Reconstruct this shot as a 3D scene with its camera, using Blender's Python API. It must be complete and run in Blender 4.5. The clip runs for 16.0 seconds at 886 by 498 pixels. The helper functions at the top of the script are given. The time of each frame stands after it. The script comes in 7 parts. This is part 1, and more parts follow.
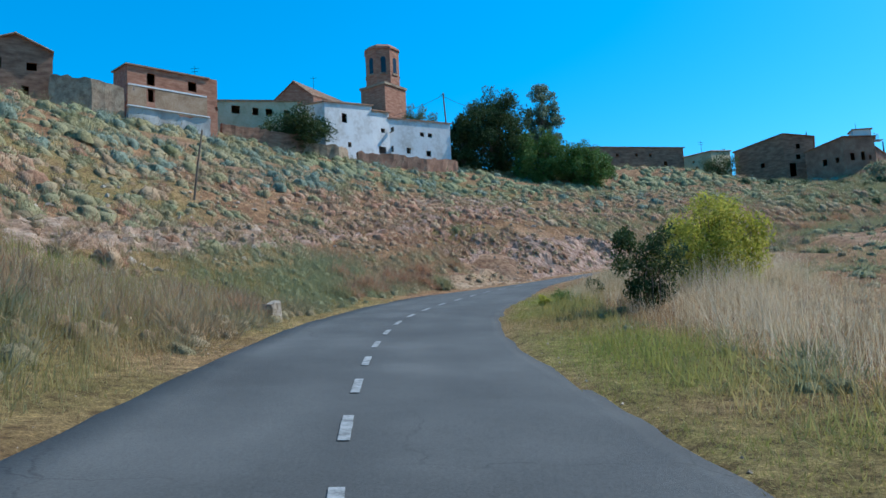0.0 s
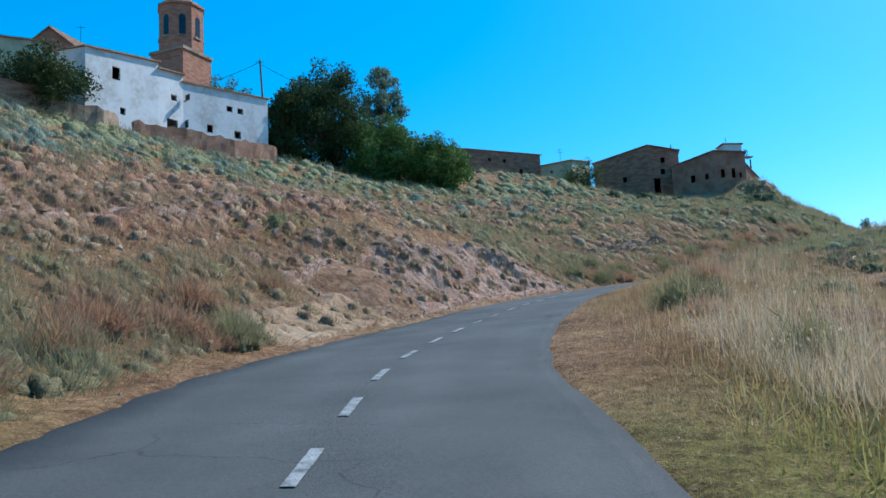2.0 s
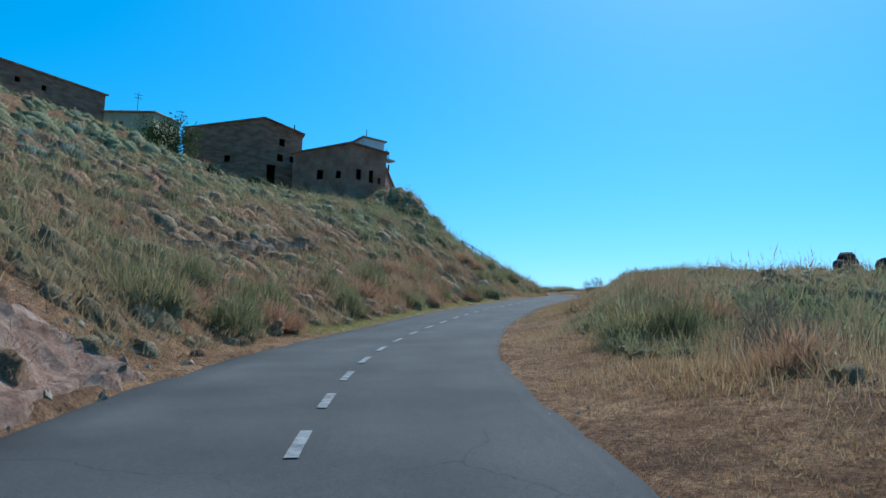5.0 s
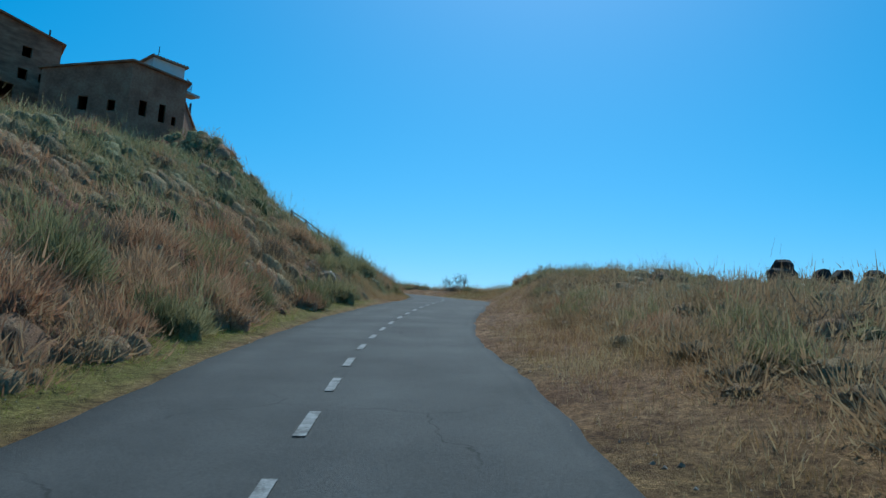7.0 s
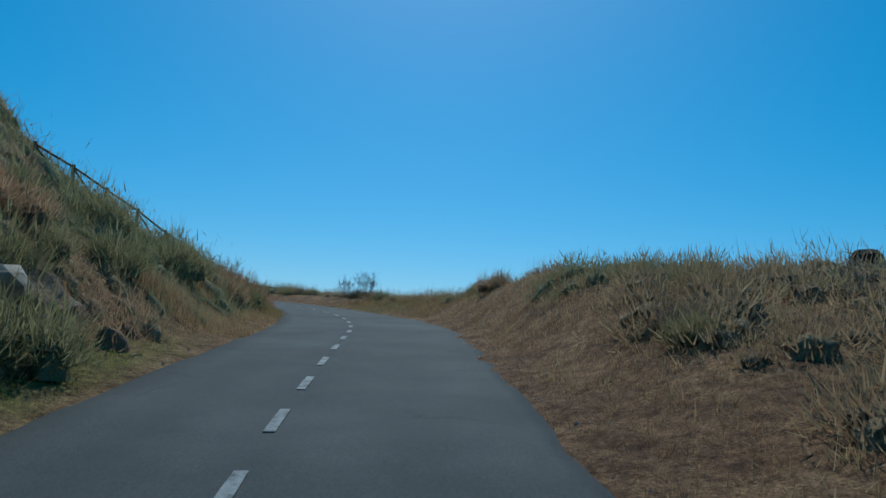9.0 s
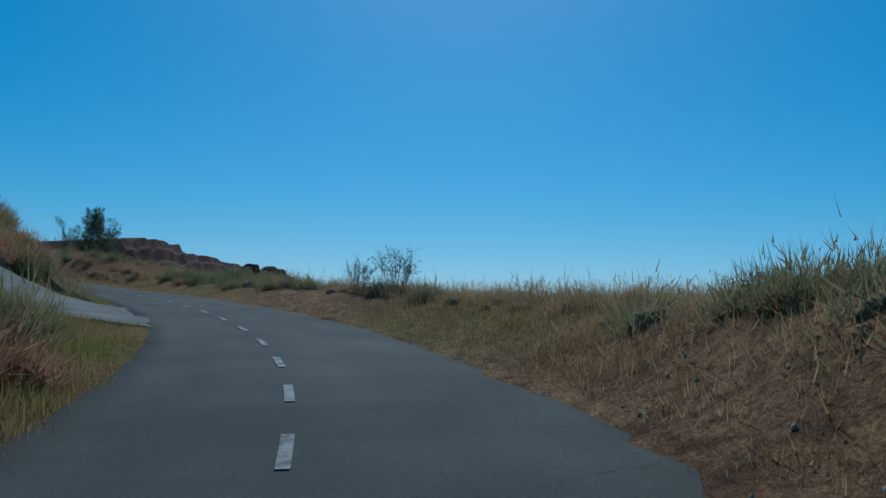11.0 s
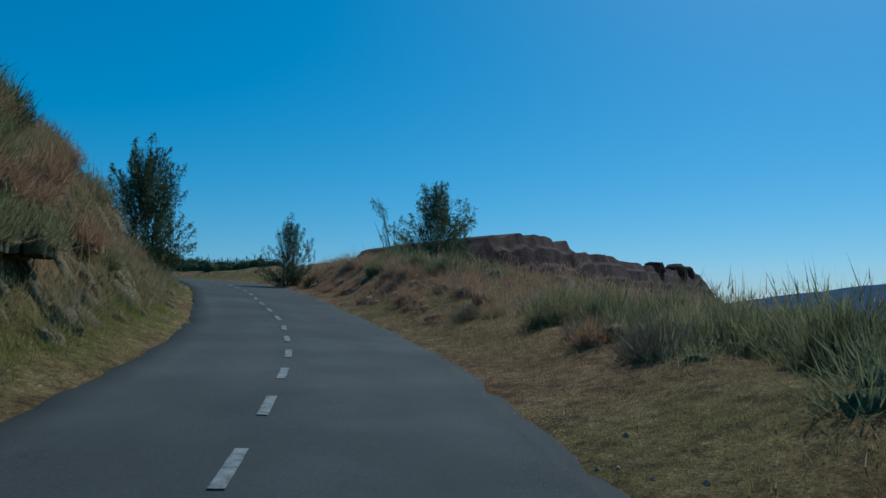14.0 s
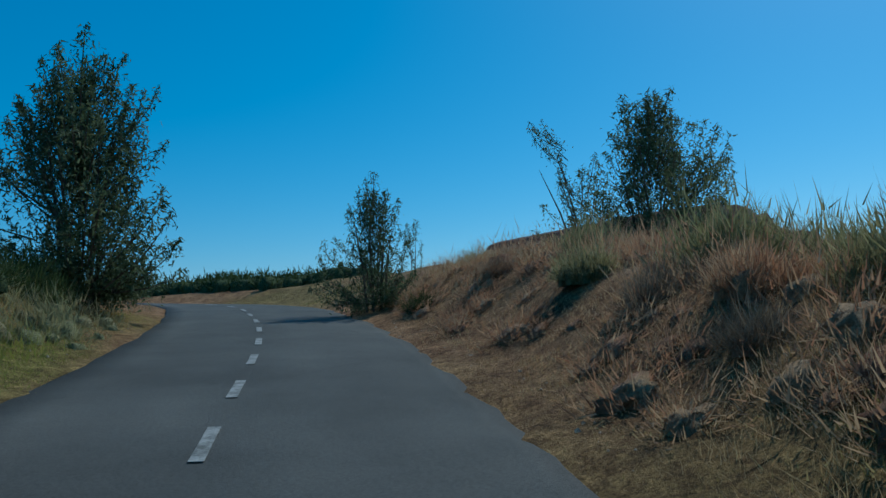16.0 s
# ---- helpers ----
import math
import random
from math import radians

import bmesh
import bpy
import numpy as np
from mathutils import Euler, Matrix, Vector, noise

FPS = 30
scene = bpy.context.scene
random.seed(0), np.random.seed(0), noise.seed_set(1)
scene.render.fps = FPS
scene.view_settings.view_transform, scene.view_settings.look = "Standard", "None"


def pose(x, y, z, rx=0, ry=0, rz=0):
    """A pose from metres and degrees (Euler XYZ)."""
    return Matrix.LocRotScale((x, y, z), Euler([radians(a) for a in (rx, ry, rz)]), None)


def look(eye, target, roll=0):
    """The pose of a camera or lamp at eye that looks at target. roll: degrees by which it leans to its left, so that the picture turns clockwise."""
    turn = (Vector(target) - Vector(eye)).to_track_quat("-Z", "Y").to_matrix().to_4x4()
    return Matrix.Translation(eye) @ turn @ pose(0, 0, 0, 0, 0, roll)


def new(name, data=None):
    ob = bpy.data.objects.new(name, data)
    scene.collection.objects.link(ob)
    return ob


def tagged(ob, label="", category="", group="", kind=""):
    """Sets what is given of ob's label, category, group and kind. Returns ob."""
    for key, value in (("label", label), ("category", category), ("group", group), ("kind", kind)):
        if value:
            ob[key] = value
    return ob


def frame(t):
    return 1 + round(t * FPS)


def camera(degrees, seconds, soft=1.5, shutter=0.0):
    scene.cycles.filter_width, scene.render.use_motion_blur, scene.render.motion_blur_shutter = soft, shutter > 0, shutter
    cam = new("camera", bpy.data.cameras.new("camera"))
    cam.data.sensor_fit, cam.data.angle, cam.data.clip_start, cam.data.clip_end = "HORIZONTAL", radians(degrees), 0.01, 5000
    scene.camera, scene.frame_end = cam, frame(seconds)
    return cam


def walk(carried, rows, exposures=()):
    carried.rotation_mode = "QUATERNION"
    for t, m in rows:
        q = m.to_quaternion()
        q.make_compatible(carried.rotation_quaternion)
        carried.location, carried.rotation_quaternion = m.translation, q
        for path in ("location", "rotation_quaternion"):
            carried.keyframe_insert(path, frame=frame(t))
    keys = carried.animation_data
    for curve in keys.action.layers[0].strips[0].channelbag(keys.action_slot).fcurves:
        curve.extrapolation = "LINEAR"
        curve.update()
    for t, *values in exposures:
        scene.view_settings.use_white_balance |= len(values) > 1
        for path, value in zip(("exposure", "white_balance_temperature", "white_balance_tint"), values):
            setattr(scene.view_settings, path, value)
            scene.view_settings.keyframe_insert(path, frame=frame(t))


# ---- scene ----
cam = camera(60.0, 16.0)
PATH = [
    (0, pose(-0.00, -0.37, 1.55, 96.13, 2.86, -0.65)),
    (0.5, pose(-0.41, 5.48, 2.03, 96.02, 3.16, -3.67)),
    (1, pose(-0.43, 11.34, 2.52, 96.65, 3.56, -6.85)),
    (1.5, pose(-0.17, 17.22, 3.04, 96.71, 2.78, -10.58)),
    (2, pose(0.54, 23.04, 3.58, 96.95, 2.72, -14.55)),
    (2.5, pose(1.88, 28.70, 4.12, 96.85, 2.54, -19.92)),
    (3, pose(3.40, 34.25, 4.69, 97.54, 0.28, -26.33)),
    (3.5, pose(5.50, 39.37, 5.22, 97.22, -1.41, -32.23)),
    (4, pose(7.88, 44.16, 5.71, 97.42, -2.61, -36.97)),
    (4.5, pose(10.52, 48.57, 6.23, 97.42, -2.40, -42.10)),
    (5, pose(13.39, 52.72, 6.69, 97.64, -2.06, -47.28)),
    (5.2, pose(14.64, 54.30, 6.89, 97.81, -3.05, -49.36)),
    (7.3, pose(31.38, 68.73, 8.99, 97.69, -3.52, -62.48)),
    (7.5, pose(33.23, 69.85, 9.23, 97.71, -3.53, -63.44)),
    (8, pose(37.84, 72.79, 9.79, 97.58, -3.42, -65.90)),
    (8.5, pose(42.57, 75.56, 10.31, 97.92, -2.84, -68.49)),
    (8.7, pose(44.47, 76.61, 10.53, 98.10, -2.83, -69.38)),
    (10.8, pose(64.12, 86.37, 12.77, 96.77, -1.97, -68.21)),
    (11, pose(66.04, 87.31, 12.95, 96.20, -1.21, -66.72)),
    (11.5, pose(70.71, 89.97, 13.40, 96.27, -0.71, -61.84)),
    (12, pose(75.17, 92.97, 13.85, 96.29, -0.41, -55.85)),
    (12.5, pose(79.26, 96.47, 14.31, 96.21, -0.28, -49.59)),
    (13, pose(82.91, 100.42, 14.76, 95.89, -0.76, -44.37)),
    (13.5, pose(86.19, 104.58, 15.14, 95.40, 0.11, -41.00)),
    (14, pose(89.18, 108.80, 15.50, 95.63, -0.56, -38.57)),
    (14.5, pose(91.88, 113.04, 15.85, 95.16, 0.36, -36.50)),
    (15, pose(94.38, 117.29, 16.18, 95.20, 2.00, -34.65)),
    (15.5, pose(96.66, 121.58, 16.52, 95.69, 1.79, -32.74)),
    (16, pose(98.74, 125.91, 16.92, 95.83, 2.61, -30.15)),
]
walk(cam, PATH, exposures=[(0.0, 0.45, 5300, 9), (2.5, 0.5, 5250, 9), (5.0, 0.12, 5200, 6), (7.5, -0.38, 5150, -1), (11.0, -0.84, 5050, -1), (13.0, -0.85, 5050, -1), (16.0, -0.58, 5200, 0)])

# ---------------------------------------------------------------- light
SUN_YAW, SUN_UP = radians(-68), radians(47)
world = bpy.data.worlds.new("world")
scene.world = world
world.use_nodes = True
wn = world.node_tree.nodes
sky = wn.new("ShaderNodeTexSky")
sky.sky_type = "NISHITA"
sky.sun_disc = False
sky.sun_elevation = SUN_UP
sky.sun_rotation = -SUN_YAW
sky.altitude = 300
sky.air_density, sky.dust_density, sky.ozone_density = 1.0, 0.7, 3.5
wn["Background"].inputs["Strength"].default_value = 0.12
deep = wn.new("ShaderNodeHueSaturation")
deep.inputs["Saturation"].default_value, deep.inputs["Hue"].default_value = 1.46, 0.475
haze = wn.new("ShaderNodeMix")  # thin summer haze evens out the blue
haze.data_type = "RGBA"
haze.inputs["Factor"].default_value, haze.inputs["B"].default_value = 0.22, (0.2, 2.7, 6.2, 1)
world.node_tree.links.new(sky.outputs["Color"], deep.inputs["Color"])
world.node_tree.links.new(deep.outputs["Color"], haze.inputs["A"])
world.node_tree.links.new(haze.outputs["Result"], wn["Background"].inputs["Color"])
sun_data = bpy.data.lights.new("sun", "SUN")
sun_data.energy, sun_data.angle, sun_data.color = 4.0, radians(0.53), (1.0, 0.9, 0.75)
sun = new("sun", sun_data)
sun.matrix_world = look((60, 60, 120), (60 - math.sin(-SUN_YAW) * math.cos(SUN_UP) * 50, 60 - math.cos(SUN_YAW) * math.cos(SUN_UP) * 50, 120 - math.sin(SUN_UP) * 50))


# ---------------------------------------------------------------- materials
def material(name, colours, scale=1.0, rough=0.9, bump=0.3, fine=8.0, metal=0.0, per="", spec=0.3, stretch=(1, 1, 1), attr=""):
    """Colours mixed by a coarse and a fine noise; per: 'object' or 'island' adds a random tone; attr: a float attribute that leads to the last colour."""
    m = bpy.data.materials.new(name)
    m.use_nodes = True
    n, l = m.node_tree.nodes, m.node_tree.links
    b = n["Principled BSDF"]
    b.inputs["Roughness"].default_value, b.inputs["Metallic"].default_value = rough, metal
    b.inputs["Specular IOR Level"].default_value = spec
    geo = n.new("ShaderNodeNewGeometry")
    mapping = n.new("ShaderNodeMapping")
    mapping.inputs["Scale"].default_value = stretch
    l.new(geo.outputs["Position"], mapping.inputs["Vector"])
    coarse, grain = n.new("ShaderNodeTexNoise"), n.new("ShaderNodeTexNoise")
    coarse.inputs["Scale"].default_value, coarse.inputs["Detail"].default_value = scale, 6
    grain.inputs["Scale"].default_value, grain.inputs["Detail"].default_value = scale * fine, 5
    for t in (coarse, grain):
        l.new(mapping.outputs["Vector"], t.inputs["Vector"])
    ramp = n.new("ShaderNodeValToRGB")
    last = len(colours) - 1 - bool(attr)
    while len(ramp.color_ramp.elements) < last + 1:
        ramp.color_ramp.elements.new(0.5)
    for i in range(last + 1):
        e = ramp.color_ramp.elements[i]
        e.position = 0.3 + 0.4 * i / max(1, last)
        e.color = (*colours[i], 1)
    add = n.new("ShaderNodeMath")
    add.operation = "MULTIPLY_ADD"
    l.new(grain.outputs["Fac"], add.inputs[0])
    add.inputs[1].default_value = 0.45
    half = n.new("ShaderNodeMath")
    half.operation = "MULTIPLY_ADD"
    l.new(coarse.outputs["Fac"], half.inputs[0])
    half.inputs[1].default_value, half.inputs[2].default_value = 1.0, -0.225
    l.new(half.outputs[0], add.inputs[2])
    fac = add.outputs[0]
    if per:
        info = n.new("ShaderNodeObjectInfo") if per == "object" else geo
        more = n.new("ShaderNodeMath")
        more.operation = "MULTIPLY_ADD"
        l.new(info.outputs["Random" if per == "object" else "Random Per Island"], more.inputs[0])
        more.inputs[1].default_value = 0.5
        less = n.new("ShaderNodeMath")
        less.operation = "SUBTRACT"
        l.new(fac, less.inputs[0])
        less.inputs[1].default_value = 0.25
        l.new(less.outputs[0], more.inputs[2])
        fac = more.outputs[0]
    l.new(fac, ramp.inputs["Fac"])
    colour = ramp.outputs["Color"]
    if attr:
        a = n.new("ShaderNodeAttribute")
        a.attribute_name = attr
        mix = n.new("ShaderNodeMix")
        mix.data_type = "RGBA"
        l.new(a.outputs["Fac"], mix.inputs["Factor"])
        l.new(colour, mix.inputs["A"])
        mix.inputs["B"].default_value = (*colours[-1], 1)
        colour = mix.outputs["Result"]
    l.new(colour, b.inputs["Base Color"])
    if bump:
        bp = n.new("ShaderNodeBump")
        bp.inputs["Strength"].default_value, bp.inputs["Distance"].default_value = bump, 0.05
        l.new(grain.outputs["Fac"], bp.inputs["Height"])
        l.new(bp.outputs["Normal"], b.inputs["Normal"])
    return m


def speckle(m, scale, low, high, depth):
    """Fine mottling and relief over a material's colour."""
    n, l = m.node_tree.nodes, m.node_tree.links
    b = n["Principled BSDF"]
    old = b.inputs["Base Color"].links[0].from_socket
    geo, t = n.new("ShaderNodeNewGeometry"), n.new("ShaderNodeTexNoise")
    t.inputs["Scale"].default_value, t.inputs["Detail"].default_value, t.inputs["Roughness"].default_value = scale, 8, 0.8
    l.new(geo.outputs["Position"], t.inputs["Vector"])
    rng = n.new("ShaderNodeMapRange")
    rng.inputs["From Min"].default_value, rng.inputs["From Max"].default_value = 0.34, 0.66
    rng.inputs["To Min"].default_value, rng.inputs["To Max"].default_value = low, high
    l.new(t.outputs["Fac"], rng.inputs["Value"])
    mix = n.new("ShaderNodeMix")
    mix.data_type, mix.blend_type = "RGBA", "MULTIPLY"
    mix.inputs["Factor"].default_value = 1.0
    l.new(old, mix.inputs["A"])
    l.new(rng.outputs[0], mix.inputs["B"])
    l.new(mix.outputs["Result"], b.inputs["Base Color"])
    bump = n.new("ShaderNodeBump")
    bump.inputs["Strength"].default_value, bump.inputs["Distance"].default_value = 1.0, depth
    l.new(t.outputs["Fac"], bump.inputs["Height"])
    l.new(bump.outputs["Normal"], b.inputs["Normal"])
    return m


def leafy(name, colours, attr="", through_light=0.25):
    """Thin leaves and blades, toned piece by piece, a little light passing through."""
    m = material(name, colours, 0.35, 0.75, 0, per="island", attr=attr, spec=0.2)
    n, l = m.node_tree.nodes, m.node_tree.links
    b = n["Principled BSDF"]
    tr, mx = n.new("ShaderNodeBsdfTranslucent"), n.new("ShaderNodeMixShader")
    mx.inputs[0].default_value = through_light
    l.new(b.inputs["Base Color"].links[0].from_socket, tr.inputs["Color"])
    l.new(b.outputs[0], mx.inputs[1])
    l.new(tr.outputs[0], mx.inputs[2])
    l.new(mx.outputs[0], n["Material Output"].inputs["Surface"])
    return m


def ground_material():
    """Dry earth; where the slope is steep or the earth is bare, pale and reddish rock in thin beds."""
    m = material("dry_earth", [(0.16, 0.088, 0.048), (0.25, 0.145, 0.078), (0.34, 0.21, 0.115)], 0.9, 0.95, 1.0, 14, spec=0.1)
    n, l = m.node_tree.nodes, m.node_tree.links
    b = n["Principled BSDF"]
    soil = b.inputs["Base Color"].links[0].from_socket
    geo = n.new("ShaderNodeNewGeometry")
    beds = n.new("ShaderNodeTexNoise")
    mp = n.new("ShaderNodeMapping")
    mp.inputs["Scale"].default_value = (0.12, 0.12, 1.3)
    l.new(geo.outputs["Position"], mp.inputs["Vector"])
    l.new(mp.outputs["Vector"], beds.inputs["Vector"])
    beds.inputs["Scale"].default_value, beds.inputs["Detail"].default_value, beds.inputs["Distortion"].default_value = 1.6, 9, 0.6
    rock = n.new("ShaderNodeValToRGB")
    for i, (p, c) in enumerate([(0.32, (0.15, 0.085, 0.055)), (0.45, (0.24, 0.15, 0.1)), (0.55, (0.31, 0.2, 0.135)), (0.68, (0.4, 0.3, 0.21))]):
        e = rock.color_ramp.elements[i] if i < 2 else rock.color_ramp.elements.new(p)
        e.position, e.color = p, (*c, 1)
    l.new(beds.outputs["Fac"], rock.inputs["Fac"])
    bare = n.new("ShaderNodeAttribute")
    bare.attribute_name = "bare"
    mix = n.new("ShaderNodeMix")
    mix.data_type = "RGBA"
    l.new(bare.outputs["Fac"], mix.inputs["Factor"])
    l.new(soil, mix.inputs["A"])
    l.new(rock.outputs["Color"], mix.inputs["B"])
    gravel = n.new("ShaderNodeAttribute")
    gravel.attribute_name = "lush"
    mix2 = n.new("ShaderNodeMix")
    mix2.data_type = "RGBA"
    l.new(gravel.outputs["Fac"], mix2.inputs["Factor"])
    l.new(mix.outputs["Result"], mix2.inputs["A"])
    mix2.inputs["B"].default_value = (0.19, 0.185, 0.05, 1)
    # litter: straw bits and dark crumbs
    crumbs = n.new("ShaderNodeTexNoise")
    crumbs.inputs["Scale"].default_value, crumbs.inputs["Detail"].default_value, crumbs.inputs["Roughness"].default_value = 26, 8, 0.75
    l.new(geo.outputs["Position"], crumbs.inputs["Vector"])
    speck = n.new("ShaderNodeValToRGB")
    for i, (p, c) in enumerate([(0.36, (0.4, 0.38, 0.36)), (0.47, (0.85, 0.84, 0.82)), (0.56, (1.1, 1.08, 1.05)), (0.66, (1.75, 1.7, 1.6))]):
        e = speck.color_ramp.elements[i] if i < 2 else speck.color_ramp.elements.new(p)
        e.position, e.color = p, (*c, 1)
    l.new(crumbs.outputs["Fac"], speck.inputs["Fac"])
    grit = n.new("ShaderNodeMix")
    grit.data_type, grit.blend_type = "RGBA", "MULTIPLY"
    grit.inputs["Factor"].default_value = 1.0
    l.new(mix2.outputs["Result"], grit.inputs["A"])
    l.new(speck.outputs["Color"], grit.inputs["B"])
    drift = n.new("ShaderNodeTexNoise")
    drift.inputs["Scale"].default_value, drift.inputs["Detail"].default_value, drift.inputs["Roughness"].default_value = 4.5, 6, 0.7
    l.new(geo.outputs["Position"], drift.inputs["Vector"])
    tone = n.new("ShaderNodeValToRGB")
    for i, (p, c) in enumerate([(0.38, (0.55, 0.5, 0.48)), (0.47, (0.9, 0.86, 0.82)), (0.55, (1.1, 1.08, 1.02)), (0.66, (1.5, 1.45, 1.3))]):
        e = tone.color_ramp.elements[i] if i < 2 else tone.color_ramp.elements.new(p)
        e.position, e.color = p, (*c, 1)
    l.new(drift.outputs["Fac"], tone.inputs["Fac"])
    litter = n.new("ShaderNodeMix")
    litter.data_type, litter.blend_type = "RGBA", "MULTIPLY"
    litter.inputs["Factor"].default_value = 1.0
    l.new(grit.outputs["Result"], litter.inputs["A"])
    l.new(tone.outputs["Color"], litter.inputs["B"])
    l.new(litter.outputs["Result"], b.inputs["Base Color"])
    rough = n.new("ShaderNodeBump")
    rough.inputs["Strength"].default_value, rough.inputs["Distance"].default_value = 1.0, 0.05
    l.new(crumbs.outputs["Fac"], rough.inputs["Height"])
    l.new(rough.outputs["Normal"], b.inputs["Normal"])
    return m


def asphalt_material():
    """Old grey asphalt with worn wheel tracks, fine stone and a few dark patches."""
    m = material("asphalt", [(0.064, 0.063, 0.058), (0.086, 0.085, 0.078), (0.112, 0.109, 0.1)], 0.45, 0.88, 0.12, 90, spec=0.2)
    n, l = m.node_tree.nodes, m.node_tree.links
    b = n["Principled BSDF"]
    base = b.inputs["Base Color"].links[0].from_socket
    at = n.new("ShaderNodeAttribute")
    at.attribute_name = "across"
    wave = n.new("ShaderNodeMath")
    wave.operation = "MULTIPLY"
    l.new(at.outputs["Fac"], wave.inputs[0])
    wave.inputs[1].default_value = 5.3
    cosine = n.new("ShaderNodeMath")
    cosine.operation = "COSINE"
    l.new(wave.outputs[0], cosine.inputs[0])
    rng = n.new("ShaderNodeMapRange")
    rng.inputs["From Min"].default_value, rng.inputs["From Max"].default_value = -1, 1
    rng.inputs["To Min"].default_value, rng.inputs["To Max"].default_value = 0.0, 0.25
    l.new(cosine.outputs[0], rng.inputs["Value"])
    mix = n.new("ShaderNodeMix")
    mix.data_type = "RGBA"
    l.new(rng.outputs[0], mix.inputs["Factor"])
    l.new(base, mix.inputs["A"])
    mix.inputs["B"].default_value = (0.06, 0.06, 0.056, 1)
    # a darker resealed strip along the right edge
    strip = n.new("ShaderNodeMapRange")
    strip.inputs["From Min"].default_value, strip.inputs["From Max"].default_value = 2.2, 2.3
    strip.inputs["To Min"].default_value, strip.inputs["To Max"].default_value = 0.0, 0.4
    l.new(at.outputs["Fac"], strip.inputs["Value"])
    sealed = n.new("ShaderNodeMix")
    sealed.data_type = "RGBA"
    l.new(strip.outputs[0], sealed.inputs["Factor"])
    l.new(mix.outputs["Result"], sealed.inputs["A"])
    sealed.inputs["B"].default_value = (0.042, 0.042, 0.042, 1)
    mix = sealed
    # cracks in the tired stretches
    pos = n.new("ShaderNodeNewGeometry")
    bend = n.new("ShaderNodeTexNoise")
    bend.inputs["Scale"].default_value, bend.inputs["Detail"].default_value = 1.3, 5
    l.new(pos.outputs["Position"], bend.inputs["Vector"])
    shift = n.new("ShaderNodeVectorMath")
    shift.operation = "MULTIPLY_ADD"
    l.new(bend.outputs["Color"], shift.inputs[0])
    shift.inputs[1].default_value = (0.9, 0.9, 0)
    l.new(pos.outputs["Position"], shift.inputs[2])
    cells = n.new("ShaderNodeTexVoronoi")
    cells.feature = "DISTANCE_TO_EDGE"
    cells.inputs["Scale"].default_value = 0.3
    l.new(shift.outputs[0], cells.inputs["Vector"])
    thin = n.new("ShaderNodeMapRange")
    thin.inputs["From Min"].default_value, thin.inputs["From Max"].default_value = 0.001, 0.005
    thin.inputs["To Min"].default_value, thin.inputs["To Max"].default_value = 0.55, 0.0
    l.new(cells.outputs["Distance"], thin.inputs["Value"])
    where = n.new("ShaderNodeTexNoise")
    where.inputs["Scale"].default_value = 0.22
    l.new(pos.outputs["Position"], where.inputs["Vector"])
    some = n.new("ShaderNodeMapRange")
    some.inputs["From Min"].default_value, some.inputs["From Max"].default_value = 0.5, 0.6
    l.new(where.outputs["Fac"], some.inputs["Value"])
    both = n.new("ShaderNodeMath")
    both.operation = "MULTIPLY"
    l.new(thin.outputs[0], both.inputs[0])
    l.new(some.outputs[0], both.inputs[1])
    crack = n.new("ShaderNodeMix")
    crack.data_type = "RGBA"
    l.new(both.outputs[0], crack.inputs["Factor"])
    l.new(mix.outputs["Result"], crack.inputs["A"])
    crack.inputs["B"].default_value = (0.025, 0.024, 0.022, 1)
    l.new(crack.outputs["Result"], b.inputs["Base Color"])
    return m


M_EARTH = ground_material()
M_ASPHALT = asphalt_material()
M_MARK = material("worn_white_paint", [(0.11, 0.11, 0.1), (0.25, 0.25, 0.235), (0.34, 0.34, 0.32)], 6, 0.8, 0.3, 6)
M_GRASS = leafy("dry_grass", [(0.24, 0.14, 0.065), (0.4, 0.26, 0.125), (0.52, 0.39, 0.22), (0.26, 0.27, 0.06)], "lush", 0.5)
M_OAT = leafy("oat_straw", [(0.42, 0.29, 0.15), (0.55, 0.42, 0.25), (0.66, 0.55, 0.38), (0.34, 0.29, 0.12)], "lush", 0.5)
M_RUSH = leafy("green_rush", [(0.14, 0.145, 0.065), (0.24, 0.225, 0.11), (0.42, 0.34, 0.19)], "", 0.42)
M_SCRUB = leafy("scrub", [(0.34, 0.175, 0.1), (0.42, 0.25, 0.145), (0.47, 0.33, 0.195), (0.25, 0.25, 0.125)], "lush", 0.5)
# masses inside the bushes: shoot hues darkened, inner shade put into the colour
M_THICKET = material("shaded_scrub_mass", [(0.25, 0.128, 0.08), (0.32, 0.185, 0.115), (0.36, 0.245, 0.145), (0.2, 0.195, 0.1)], 2.2, 0.95, 1.0, 12, per="island", spec=0.1, attr="lush")
M_DARKMASS = material("shaded_dark_mass", [(0.03, 0.045, 0.02), (0.05, 0.068, 0.03), (0.075, 0.095, 0.045)], 3, 0.95, 1.0, 12, per="object", spec=0.1)
M_BROOMMASS = material("shaded_broom_mass", [(0.13, 0.13, 0.06), (0.175, 0.172, 0.082), (0.225, 0.22, 0.11)], 3, 0.95, 1.0, 12, per="object", spec=0.1)
M_BROOM = leafy("broom_green", [(0.155, 0.15, 0.065), (0.215, 0.205, 0.095), (0.285, 0.27, 0.135)], through_light=0.5)
M_SAGE = leafy("sage_shoots", [(0.2, 0.185, 0.085), (0.29, 0.26, 0.125), (0.38, 0.335, 0.18)], through_light=0.55)
M_SAGEMASS = material("shaded_sage_mass", [(0.15, 0.13, 0.065), (0.21, 0.185, 0.09), (0.27, 0.235, 0.125)], 3, 0.95, 1.0, 12, per="object", spec=0.1)
